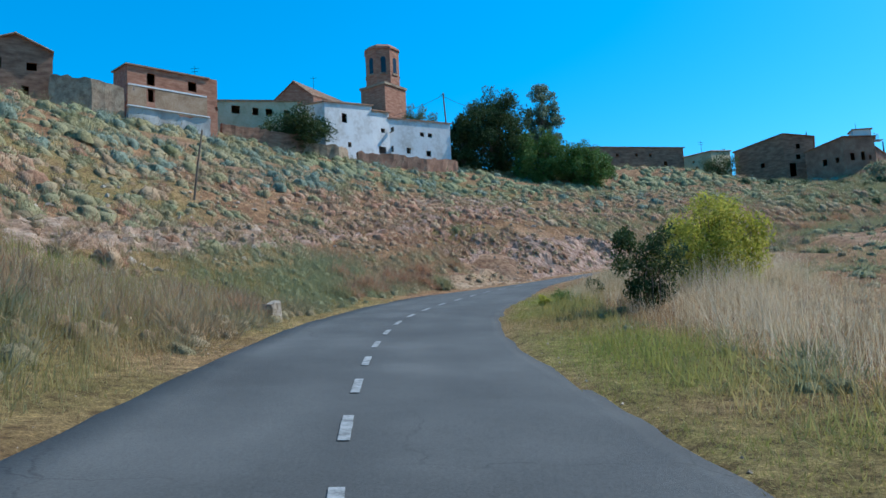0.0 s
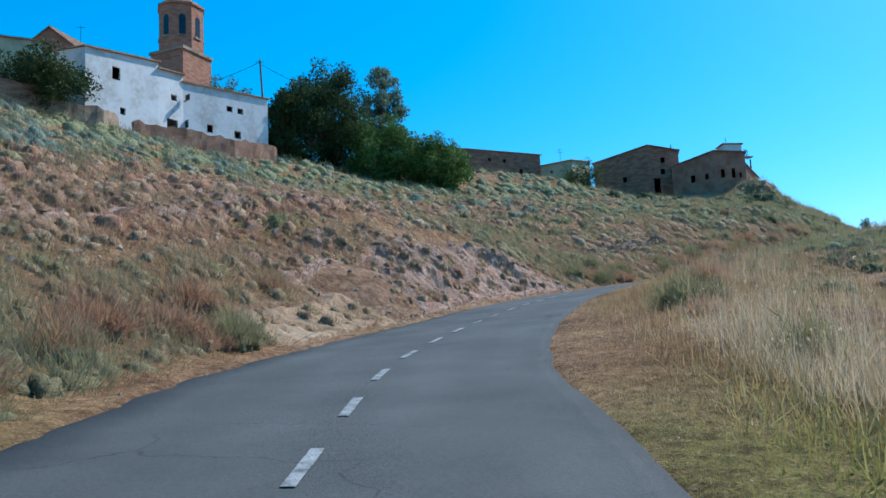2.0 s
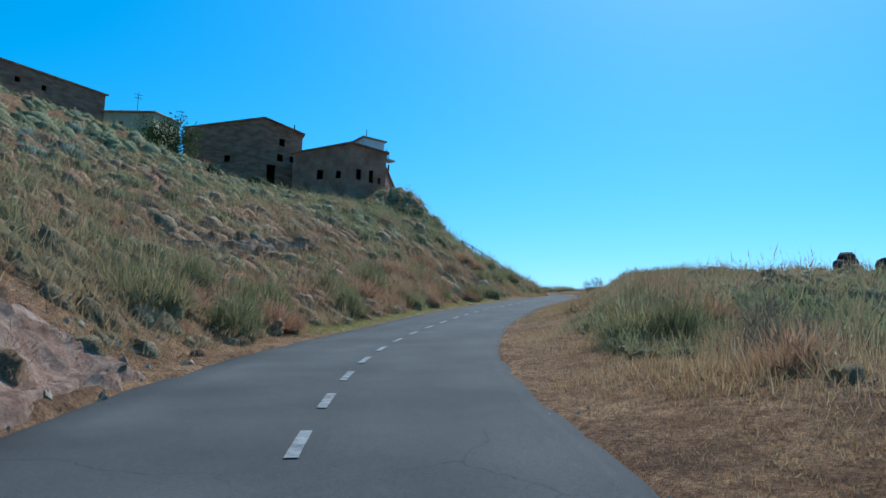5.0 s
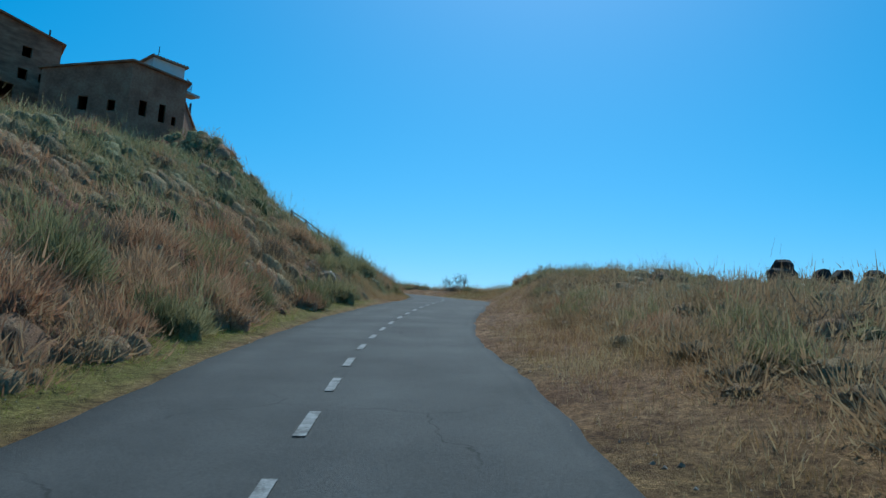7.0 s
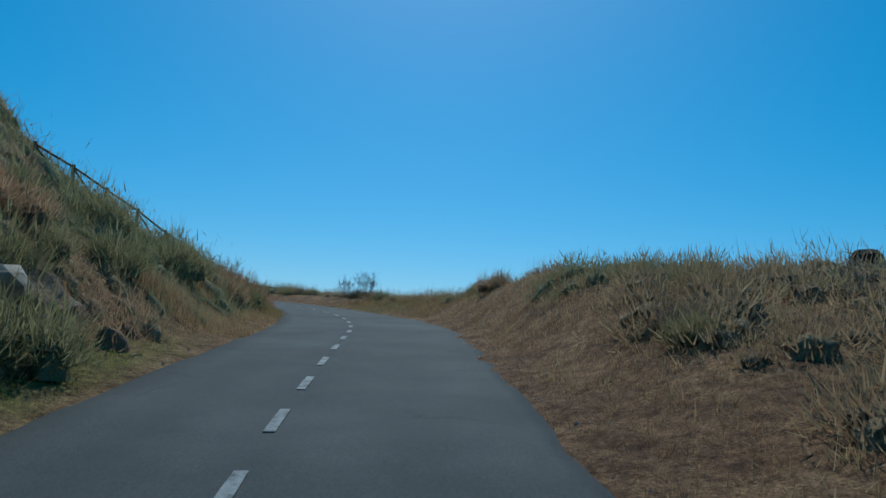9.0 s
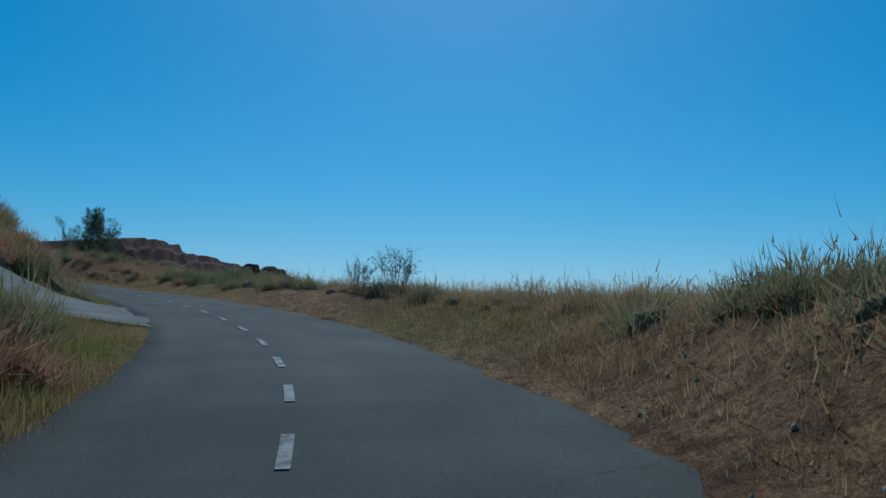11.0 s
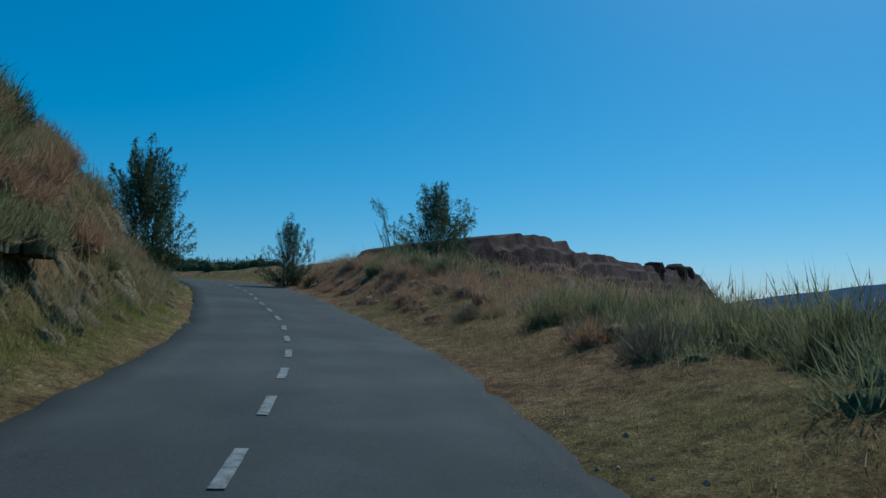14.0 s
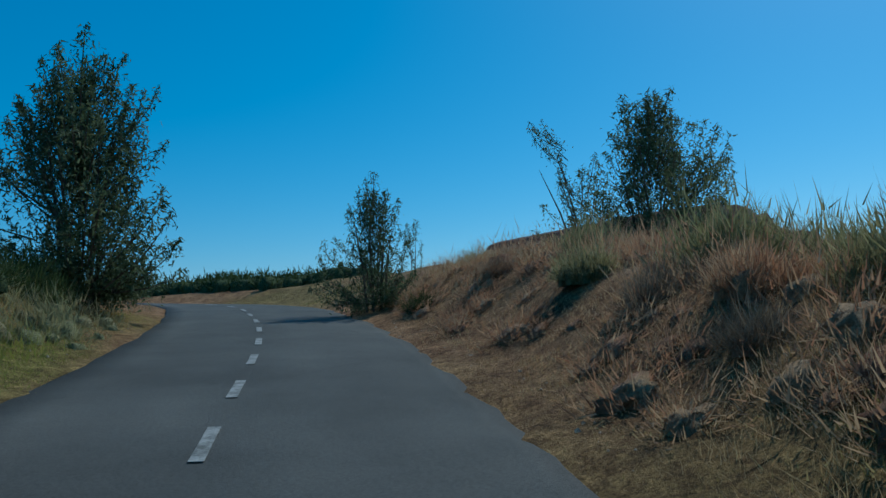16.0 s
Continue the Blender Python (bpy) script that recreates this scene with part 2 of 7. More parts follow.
M_OLIVE = leafy("olive_leaf", [(0.065, 0.09, 0.04), (0.11, 0.14, 0.068), (0.18, 0.21, 0.115)], through_light=0.45)
M_POPLAR = leafy("poplar_leaf", [(0.1, 0.15, 0.09), (0.16, 0.215, 0.14), (0.22, 0.28, 0.2)], through_light=0.35)
M_GREY = leafy("grey_shoots", [(0.15, 0.185, 0.125), (0.22, 0.255, 0.18), (0.3, 0.335, 0.25)], through_light=0.4)
M_GREYMASS = material("shaded_grey_mass", [(0.1, 0.125, 0.085), (0.15, 0.175, 0.125), (0.2, 0.225, 0.165)], 3, 0.95, 1.0, 12, per="object", spec=0.1)
M_DARKLEAF = leafy("dark_leaf", [(0.03, 0.05, 0.016), (0.055, 0.082, 0.026), (0.09, 0.12, 0.042)], through_light=0.3)
M_LIME = leafy("yellow_green_leaf", [(0.26, 0.26, 0.03), (0.4, 0.38, 0.05), (0.52, 0.47, 0.09)], through_light=0.5)
M_FRESH = leafy("fresh_leaf", [(0.06, 0.11, 0.02), (0.1, 0.17, 0.035), (0.15, 0.22, 0.06)])
M_BARK = material("bark", [(0.06, 0.045, 0.03), (0.12, 0.09, 0.065), (0.18, 0.145, 0.11)], 6, 0.95, 0.8, 5, stretch=(1, 1, 0.25))
M_STRAW = leafy("dead_twig", [(0.13, 0.1, 0.07), (0.2, 0.16, 0.11), (0.28, 0.23, 0.17)])
M_OCHRE = material("ochre_plaster", [(0.26, 0.165, 0.095), (0.36, 0.235, 0.14), (0.44, 0.31, 0.2)], 0.9, 0.95, 0.5, 8)
M_BRICK = material("old_brick", [(0.27, 0.115, 0.065), (0.37, 0.17, 0.1), (0.45, 0.24, 0.15)], 1.2, 0.92, 0.5, 9, stretch=(1, 1, 3))
M_BRICKDARK = material("weathered_brick", [(0.16, 0.085, 0.055), (0.25, 0.14, 0.085), (0.34, 0.205, 0.13)], 1.0, 0.92, 0.5, 9, stretch=(1, 1, 3))
M_ADOBE = material("earth_plaster", [(0.2, 0.105, 0.066), (0.28, 0.15, 0.095), (0.35, 0.21, 0.135)], 0.8, 0.95, 0.5, 8)
M_WHITE = material("limewashed_plaster", [(0.5, 0.46, 0.41), (0.66, 0.64, 0.61), (0.72, 0.71, 0.68)], 0.4, 0.9, 0.3, 6)
M_CREAM = material("cream_plaster", [(0.42, 0.34, 0.2), (0.53, 0.44, 0.27), (0.58, 0.5, 0.33)], 0.7, 0.9, 0.3, 6)
M_STONE = material("rubble_stone", [(0.19, 0.13, 0.085), (0.31, 0.225, 0.145), (0.42, 0.32, 0.21)], 1.6, 0.95, 0.8, 5)
M_CONCRETE = material("concrete", [(0.3, 0.285, 0.26), (0.4, 0.385, 0.35), (0.5, 0.48, 0.44)], 0.8, 0.9, 0.3, 12)
M_TILE = material("clay_tile", [(0.2, 0.105, 0.06), (0.3, 0.17, 0.1), (0.38, 0.25, 0.16)], 1.5, 0.9, 0.5, 6)
# window panes, and the painted shade of unglazed and belfry openings
M_GLASS_SHADE = material("dark_glass_and_opening_shade", [(0.012, 0.014, 0.017), (0.02, 0.022, 0.026)], 1, 0.15, 0, spec=0.5)
M_WOOD = material("weathered_wood", [(0.085, 0.055, 0.035), (0.15, 0.105, 0.07), (0.22, 0.165, 0.115)], 3, 0.9, 0.5, 6, stretch=(1, 1, 0.2))
M_SHUTTER = material("red_brown_shutter", [(0.16, 0.05, 0.03), (0.22, 0.075, 0.045)], 2, 0.7, 0.2)
M_METAL = material("dull_metal", [(0.05, 0.05, 0.055), (0.11, 0.11, 0.115)], 3, 0.5, 0.1, metal=0.8)
M_REDROCK = material("red_rock", [(0.04, 0.016, 0.012), (0.075, 0.028, 0.02), (0.115, 0.05, 0.034)], 0.6, 0.95, 1.0, 6, stretch=(0.35, 0.35, 2.2))
M_DARKROCK = material("dark_rock", [(0.02, 0.016, 0.014), (0.045, 0.036, 0.03), (0.08, 0.062, 0.05)], 1.0, 0.95, 1.0, 6)
M_PALEROCK = material("pale_rock", [(0.24, 0.18, 0.12), (0.36, 0.28, 0.2), (0.47, 0.39, 0.3)], 1.6, 0.95, 0.8, 6)
M_CUT = material("cut_rock", [(0.24, 0.135, 0.09), (0.35, 0.215, 0.148), (0.46, 0.315, 0.23)], 3.0, 0.95, 1.0, 7, stretch=(1, 1, 0.7), spec=0.1)
M_PALECUT = material("pale_cut_rock", [(0.19, 0.115, 0.07), (0.31, 0.205, 0.135), (0.44, 0.33, 0.235)], 1.6, 0.95, 1.0, 8, stretch=(0.6, 0.6, 2.0), spec=0.1)
M_SAND = material("yellow_sand", [(0.26, 0.16, 0.09), (0.34, 0.22, 0.128), (0.4, 0.28, 0.172)], 0.8, 0.95, 0.8, 10, spec=0.1)
# distant hills: the haze of the air is put into their blue colour
M_HAZEDHILL = material("hazed_far_hill", [(0.008, 0.045, 0.1), (0.014, 0.062, 0.13), (0.022, 0.08, 0.16)], 0.012, 1.0, 0, 8)

speckle(M_THICKET, 32, 0.55, 1.75, 0.05)
speckle(M_ASPHALT, 38, 0.8, 1.25, 0.01)
for m in (M_DARKMASS, M_BROOMMASS, M_SAGEMASS, M_GREYMASS):
    speckle(m, 32, 0.5, 1.75, 0.05)
for m in (M_CUT, M_PALECUT):
    speckle(m, 12, 0.62, 1.4, 0.05)


# ---------------------------------------------------------------- helpers of this scene
def mesh_object(name, verts, faces, mat, parent=None, label=""):
    me = bpy.data.meshes.new(name)
    me.from_pydata([tuple(v) for v in verts], [], faces)
    me.materials.append(mat)
    ob = new(name, me)
    if parent is not None:
        ob.parent = parent
    if label:
        tagged(ob, label)
    return ob


def part(name, bm, mat, parent, label=""):
    me = bpy.data.meshes.new(name)
    bmesh.ops.recalc_face_normals(bm, faces=bm.faces)
    bm.to_mesh(me)
    bm.free()
    me.materials.append(mat)
    ob = new(name, me)
    if parent is not None:
        ob.parent = parent
    if label:
        tagged(ob, label)
    return ob


def triangles(name, v, mat, parent=None, lush=None, label=""):
    """A mesh of loose triangles from an array n x 3 x 3."""
    n = len(v)
    me = bpy.data.meshes.new(name)
    me.vertices.add(3 * n)
    me.vertices.foreach_set("co", np.ascontiguousarray(v, np.float32).ravel())
    me.loops.add(3 * n)
    me.loops.foreach_set("vertex_index", np.arange(3 * n, dtype=np.int32))
    me.polygons.add(n)
    me.polygons.foreach_set("loop_start", np.arange(0, 3 * n, 3, dtype=np.int32))
    if lush is not None:
        me.attributes.new("lush", "FLOAT", "POINT").data.foreach_set("value", np.repeat(lush, 3).astype(np.float32))
    me.update(calc_edges=True)
    me.materials.append(mat)
    ob = new(name, me)
    if parent is not None:
        ob.parent = parent
    if label:
        tagged(ob, label)
    return ob


def box(bm, lo, hi, m=None):
    vs = [bm.verts.new((x, y, z)) for x in (lo[0], hi[0]) for y in (lo[1], hi[1]) for z in (lo[2], hi[2])]
    for f in ((0, 1, 3, 2), (4, 6, 7, 5), (0, 4, 5, 1), (2, 3, 7, 6), (0, 2, 6, 4), (1, 5, 7, 3)):
        bm.faces.new([vs[i] for i in f])
    if m is not None:
        bmesh.ops.transform(bm, matrix=m, verts=vs)
    return vs


def tube(bm, pts, radii, sides=6):
    """A tapered tube along points."""
    rings = []
    for i, p in enumerate(pts):
        p = Vector(p)
        d = (Vector(pts[min(i + 1, len(pts) - 1)]) - Vector(pts[max(i - 1, 0)])).normalized()
        a = d.orthogonal().normalized()
        b = d.cross(a)
        rings.append([bm.verts.new(p + radii[i] * (math.cos(2 * math.pi * k / sides) * a + math.sin(2 * math.pi * k / sides) * b)) for k in range(sides)])
    for r, q in zip(rings, rings[1:]):
        for k in range(sides):
            bm.faces.new((r[k], r[(k + 1) % sides], q[(k + 1) % sides], q[k]))
    bm.faces.new(rings[0][::-1])
    bm.faces.new(rings[-1])


def empty_at(name, x, y, z, turn=0.0):
    ob = new(name)
    ob.matrix_world = pose(x, y, z, 0, 0, turn)
    ob.empty_display_size = 0.2
    return ob


def smooth_noise(x, y, size, seed):
    """Value noise on arrays, 0 to 1."""
    rng = np.random.RandomState(seed)
    table = rng.rand(64, 64)
    u, v = np.asarray(x) / size + 1000.0, np.asarray(y) / size + 1000.0
    iu, iv = np.floor(u).astype(int), np.floor(v).astype(int)
    fu, fv = u - iu, v - iv
    fu, fv = fu * fu * (3 - 2 * fu), fv * fv * (3 - 2 * fv)
    g = lambda a, b: table[a % 64, b % 64]
    return (g(iu, iv) * (1 - fu) + g(iu + 1, iv) * fu) * (1 - fv) + (g(iu, iv + 1) * (1 - fu) + g(iu + 1, iv + 1) * fu) * fv


def fbm(x, y, size, seed, octaves=4):
    return sum(smooth_noise(x, y, size / 2**k, seed + 7 * k) / 2**k for k in range(octaves)) / sum(0.5**k for k in range(octaves))


# ---------------------------------------------------------------- the road's line
LOWER_ROAD = [
    (1.65, -42.03, -3.59), (1.05, -28.03, -2.39), (0.35, -12.03, -0.89), (-0.04, -0.37, 0.10), (-0.65, 4.60, 0.52), (-0.98, 9.62, 0.95), (-1.08, 14.65, 1.39),
    (-0.84, 19.70, 1.85), (-0.09, 24.74, 2.31), (1.18, 29.60, 2.77), (2.68, 34.44, 3.24), (4.76, 39.05, 3.70), (7.12, 43.50, 4.16), (9.72, 47.80, 4.66),
    (12.51, 51.97, 5.13), (15.57, 55.96, 5.60),
]
MIDDLE_ROAD = [
    (18.98, 59.65, 6.04), (22.63, 63.12, 6.48), (26.55, 66.31, 6.94), (30.70, 69.17, 7.46), (34.93, 71.81, 8.00), (39.21, 74.46, 8.50), (43.56, 76.97, 8.98),
    (47.98, 79.35, 9.49), (52.48, 81.57, 10.03), (57.02, 83.67, 10.57), (61.57, 85.74, 11.07), (66.09, 87.86, 11.51), (70.40, 90.31, 11.94), (74.48, 93.14, 12.36),
    (78.16, 96.41, 12.78), (81.47, 100.06, 13.20),
]
UPPER_ROAD = [
    (84.55, 103.92, 13.59), (87.45, 107.94, 13.93), (90.20, 112.06, 14.28), (92.84, 116.27, 14.64), (95.29, 120.59, 14.98), (97.46, 125.07, 15.38), (98.01, 126.26, 15.50),
    (100.28, 132.31, 16.14), (102.63, 138.81, 16.79), (104.43, 145.31, 17.39), (105.43, 151.81, 17.94), (104.23, 158.31, 18.39), (100.23, 164.81, 18.69), (93.03, 169.81, 18.79),
    (78.32, 173.15, 18.69),
]
LINE = np.array(LOWER_ROAD + MIDDLE_ROAD + UPPER_ROAD)
HALF = 2.4


def edge(s, side):
    """Half width of the asphalt to the left (-1) or right (1) of its line."""
    left = np.interp(s, [48, 65, 78, 83, 90, 99, 107, 114, 122, 133, 143, 153, 169, 173, 178, 183, 188, 200, 222], [2.55, 2.45, 2.95, 2.9, 2.63, 2.6, 2.85, 2.65, 2.3, 2.22, 2.36, 2.2, 2.22, 2.13, 1.95, 1.95, 2.12, 2.25, 2.2])
    right = np.interp(s, [48, 52, 58, 72, 77, 92, 105, 117, 131, 135, 143, 150, 168, 174, 180, 185, 194, 209, 220, 232], [2.9, 2.8, 2.6, 2.6, 2.43, 2.4, 2.55, 2.45, 2.5, 2.35, 2.4, 2.65, 3.05, 2.8, 2.85, 2.7, 2.65, 2.75, 2.55, 2.5])
    return np.where(side < 0, left, right)



def along(points, step):
    out = []
    for i in range(len(points) - 1):
        p0, p1, p2, p3 = points[max(i - 1, 0)], points[i], points[i + 1], points[min(i + 2, len(points) - 1)]
        n = max(2, int(np.linalg.norm(p2 - p1) / step))
        u = np.arange(n)[:, None] / n
        out.append(0.5 * (2 * p1 + (p2 - p0) * u + (2 * p0 - 5 * p1 + 4 * p2 - p3) * u**2 + (3 * p1 - p0 - 3 * p2 + p3) * u**3))
    return np.concatenate(out + [points[-1:]])


AXIS = along(LINE, 0.5)
RUN = np.r_[0, np.cumsum(np.hypot(*np.diff(AXIS[:, :2], axis=0).T))]
AHEAD = np.gradient(AXIS[:, :2], axis=0)
AHEAD /= np.linalg.norm(AHEAD, axis=1, keepdims=True)


def bank(s):
    """The road's cross fall: rise to the right per metre."""
    return np.interp(s, [30, 48, 60, 71, 77, 82, 88, 98, 122, 130, 136, 160, 173, 195, 204, 213, 240], [-0.045, -0.05, -0.045, -0.04, -0.005, 0.02, 0.04, 0.04, 0.055, 0.055, 0.043, 0.03, 0.008, 0.003, -0.033, -0.045, -0.02])


def road_point(s, l, dz=0.0):
    """Place at the run s, l metres to the right of the middle of the road."""
    s = np.asarray(s, float)
    c = np.stack([np.interp(s, RUN, AXIS[:, k]) for k in range(3)], -1)
    a = np.stack([np.interp(s, RUN, AHEAD[:, k]) for k in range(2)], -1)
    c[..., 0] += a[..., 1] * l
    c[..., 1] -= a[..., 0] * l
    c[..., 2] += bank(s) * l + dz
    return c


# ---------------------------------------------------------------- the ground: heights over the road by distance from its middle
L_AT = np.array([0, 2.3, 3.4, 5, 8, 12, 18, 27, 46, 90])
LEFT_A = {
    0: (0.1, 0.3, 0.8, 1.8, 4, 8, 18, 24), 50: (0.1, 0.5, 1.4, 2.8, 5, 9, 20, 25), 75: (0.1, 0.6, 1.8, 3.4, 5.6, 9.6, 20, 25), 86: (0.1, 0.7, 2.3, 3.8, 6, 9.8, 19.5, 24),
    92: (0.3, 2.0, 3.6, 4.6, 6.4, 10, 19.5, 24), 98: (0.4, 2.6, 4.8, 5.6, 6.8, 9.8, 19, 23.5), 106: (0.4, 2.5, 4.6, 5.6, 6.7, 9.5, 18.5, 23), 111: (0.1, 0.9, 2.4, 4.3, 6.4, 9.2, 17.5, 21.5)}
LEFT_B = {
    126: (0.1, 0.8, 1.8, 3.3, 5.1, 8.3, 16, 19), 140: (0.15, 1.1, 2.6, 4.3, 6.2, 9.8, 16.5, 17), 148: (0.2, 1.4, 3.4, 5.2, 6.6, 8.9, 14.6, 15), 154: (0.2, 1.7, 4.2, 6.4, 7.4, 8.4, 12, 14), 158: (0.2, 1.6, 4.0, 6.6, 7.8, 8.6, 11.5, 13), 162: (0.2, 1.3, 2.9, 5.2, 7.6, 8.8, 11, 13),
    166: (0.2, 1.3, 2.9, 4.6, 7.4, 8.6, 11, 12), 175.5: (0.1, 0.9, 2.0, 4.4, 7.6, 9.4, 11, 11), 182: (0.05, 0.15, 0.4, 2.6, 6.4, 9.6, 11, 11), 188.5: (0.3, 1.5, 3.4, 5.6, 8.0, 9.5, 11, 11)}
LEFT_C = {
    194: (0.4, 2.4, 4.8, 7.2, 9.2, 10, 10, 9), 201: (0.4, 3.0, 5.6, 7.6, 9.0, 9.6, 10, 9), 206: (0.4, 3.3, 6.1, 8.1, 9.4, 9.8, 10, 9), 213: (0.4, 3.2, 5.7, 7.1, 7.7, 7.8, 7, 7), 217: (0.4, 3.0, 5.2, 6.2, 6.6, 6.6, 6, 6), 220: (0.3, 2.3, 3.8, 4.6, 4.9, 5, 5, 5),
    224: (0.2, 1.6, 2.7, 3.3, 3.5, 3.4, 3.3, 3), 229: (0.15, 0.9, 1.5, 1.8, 1.8, 1.6, 1.4, 1.2), 233: (0.15, 0.6, 0.9, 1.0, 0.9, 0.6, 0.2, 0), 246: (0.1, 0.2, 0.2, 0.2, 0.0, -0.5, -1, -2), 290: (0.0, 0.0, 0.0, 0.0, 0.0, -0.5, -1, -2)}
R_AT = np.array([0, 2.3, 3.4, 5, 8, 13, 20, 30, 50, 100])
RIGHT_A = {
    0: (0.05, 0.1, 0.1, -0.2, -0.5, -1, -2, -4), 50: (0.05, 0.15, 0.1, -0.1, -0.4, -0.8, -1.5, -3), 72: (0.05, 0.1, 0.05, -0.2, -0.4, -0.6, -1, -3), 95: (0.05, 0.2, 0.4, 0.4, 0.2, 0, 0, -2),
    112: (0.05, 0.3, 0.6, 0.7, 0.6, 0.5, 0.5, -1), 126: (0.05, 0.3, 0.8, 1.0, 1.0, 1.0, 1, 0), 140: (0.1, 0.4, 0.9, 1.2, 1.6, 2.1, 2.4, 0), 151: (0.1, 0.6, 0.9, 1.3, 2.0, 3.2, 3.6, 1)}
RIGHT_B = {
    158: (0.15, 1.75, 1.8, 1.9, 2.8, 3.9, 3.6, 0), 164: (0.15, 1.7, 1.8, 1.9, 2.8, 3.8, 3.2, -2), 171: (0.1, 0.9, 1.3, 1.4, 1.8, 2.2, 0.5, -9),
    178: (0.1, 0.6, 0.7, 0.5, 0.2, -0.6, -4, -14), 192: (0.1, 0.5, 0.3, -0.2, -0.9, -2.2, -6, -15), 203: (0.1, 0.6, 0.5, 0.0, -0.5, -1.2, -4, -12),
    209: (0.1, 0.6, 0.4, -0.2, -0.5, -1.2, -4, -10), 216: (0.2, 1.0, 1.1, 0.3, -0.7, -1.8, -4, -10), 222: (0.2, 1.3, 1.5, 0.7, -0.4, -1.6, -3.5, -9), 228: (0.2, 1.3, 1.6, 1.1, 0.1, -1.0, -3, -8), 235: (0.2, 1.1, 1.5, 1.5, 1.2, 0.8, 0, -4), 250: (0.1, 0.5, 0.9, 1.4, 1.8, 2, 1, -4), 290: (0.0, 0.2, 0.3, 0.3, 0.3, 0.3, 0, -4)}
LEFT, RIGHT = {**LEFT_A, **LEFT_B, **LEFT_C}, {**RIGHT_A, **RIGHT_B}
# knolls below the spur houses and the long house: middle, spread along x and y, height
KNOLLS = ((66.4, 107.5, 2.0, 4.2, 3.0), (29.0, 117.5, 8.0, 5.0, 2.3), (41.0, 117.0, 6.0, 4.5, 1.7))
NODES = np.arange(0, RUN[-1], 2.0)
NODE_AT = np.stack([np.interp(NODES, RUN, AXIS[:, k]) for k in range(3)], -1)
NODE_WAY = np.stack([np.interp(NODES, RUN, AHEAD[:, k]) for k in range(2)], -1)


def spread(table):
    keys = sorted(table)
    rows = np.array([(0, 0, *table[k]) for k in keys], float)
    return np.stack([np.interp(NODES, keys, rows[:, j]) for j in range(rows.shape[1])], 1)


NODE_LEFT, NODE_RIGHT = spread(LEFT), spread(RIGHT)


def hats(l, knots):
    """Weights of the piecewise line through the knots."""
    w = np.zeros((len(l), len(knots)))
    l = np.clip(l, 0, knots[-1])
    k = np.clip(np.searchsorted(knots, l) - 1, 0, len(knots) - 2)
    f = (l - knots[k]) / (knots[k + 1] - knots[k])
    w[np.arange(len(l)), k] = 1 - f
    w[np.arange(len(l)), k + 1] = f
    return w


def place_on_road(x, y):
    """Run, signed distance to the right, of points, by the nearest piece of the road's middle."""
    s, l = np.empty(len(x)), np.empty(len(x))
    for a in range(0, len(x), 20000):
        d = (x[a:a + 20000, None] - AXIS[None, ::2, 0]) ** 2 + (y[a:a + 20000, None] - AXIS[None, ::2, 1]) ** 2
        i = d.argmin(1) * 2
        dx, dy = x[a:a + 20000] - AXIS[i, 0], y[a:a + 20000] - AXIS[i, 1]
        s[a:a + 20000] = RUN[i] + dx * AHEAD[i, 0] + dy * AHEAD[i, 1]
        l[a:a + 20000] = np.sign(dx * AHEAD[i, 1] - dy * AHEAD[i, 0]) * np.sqrt(d.min(1))
    return s, l


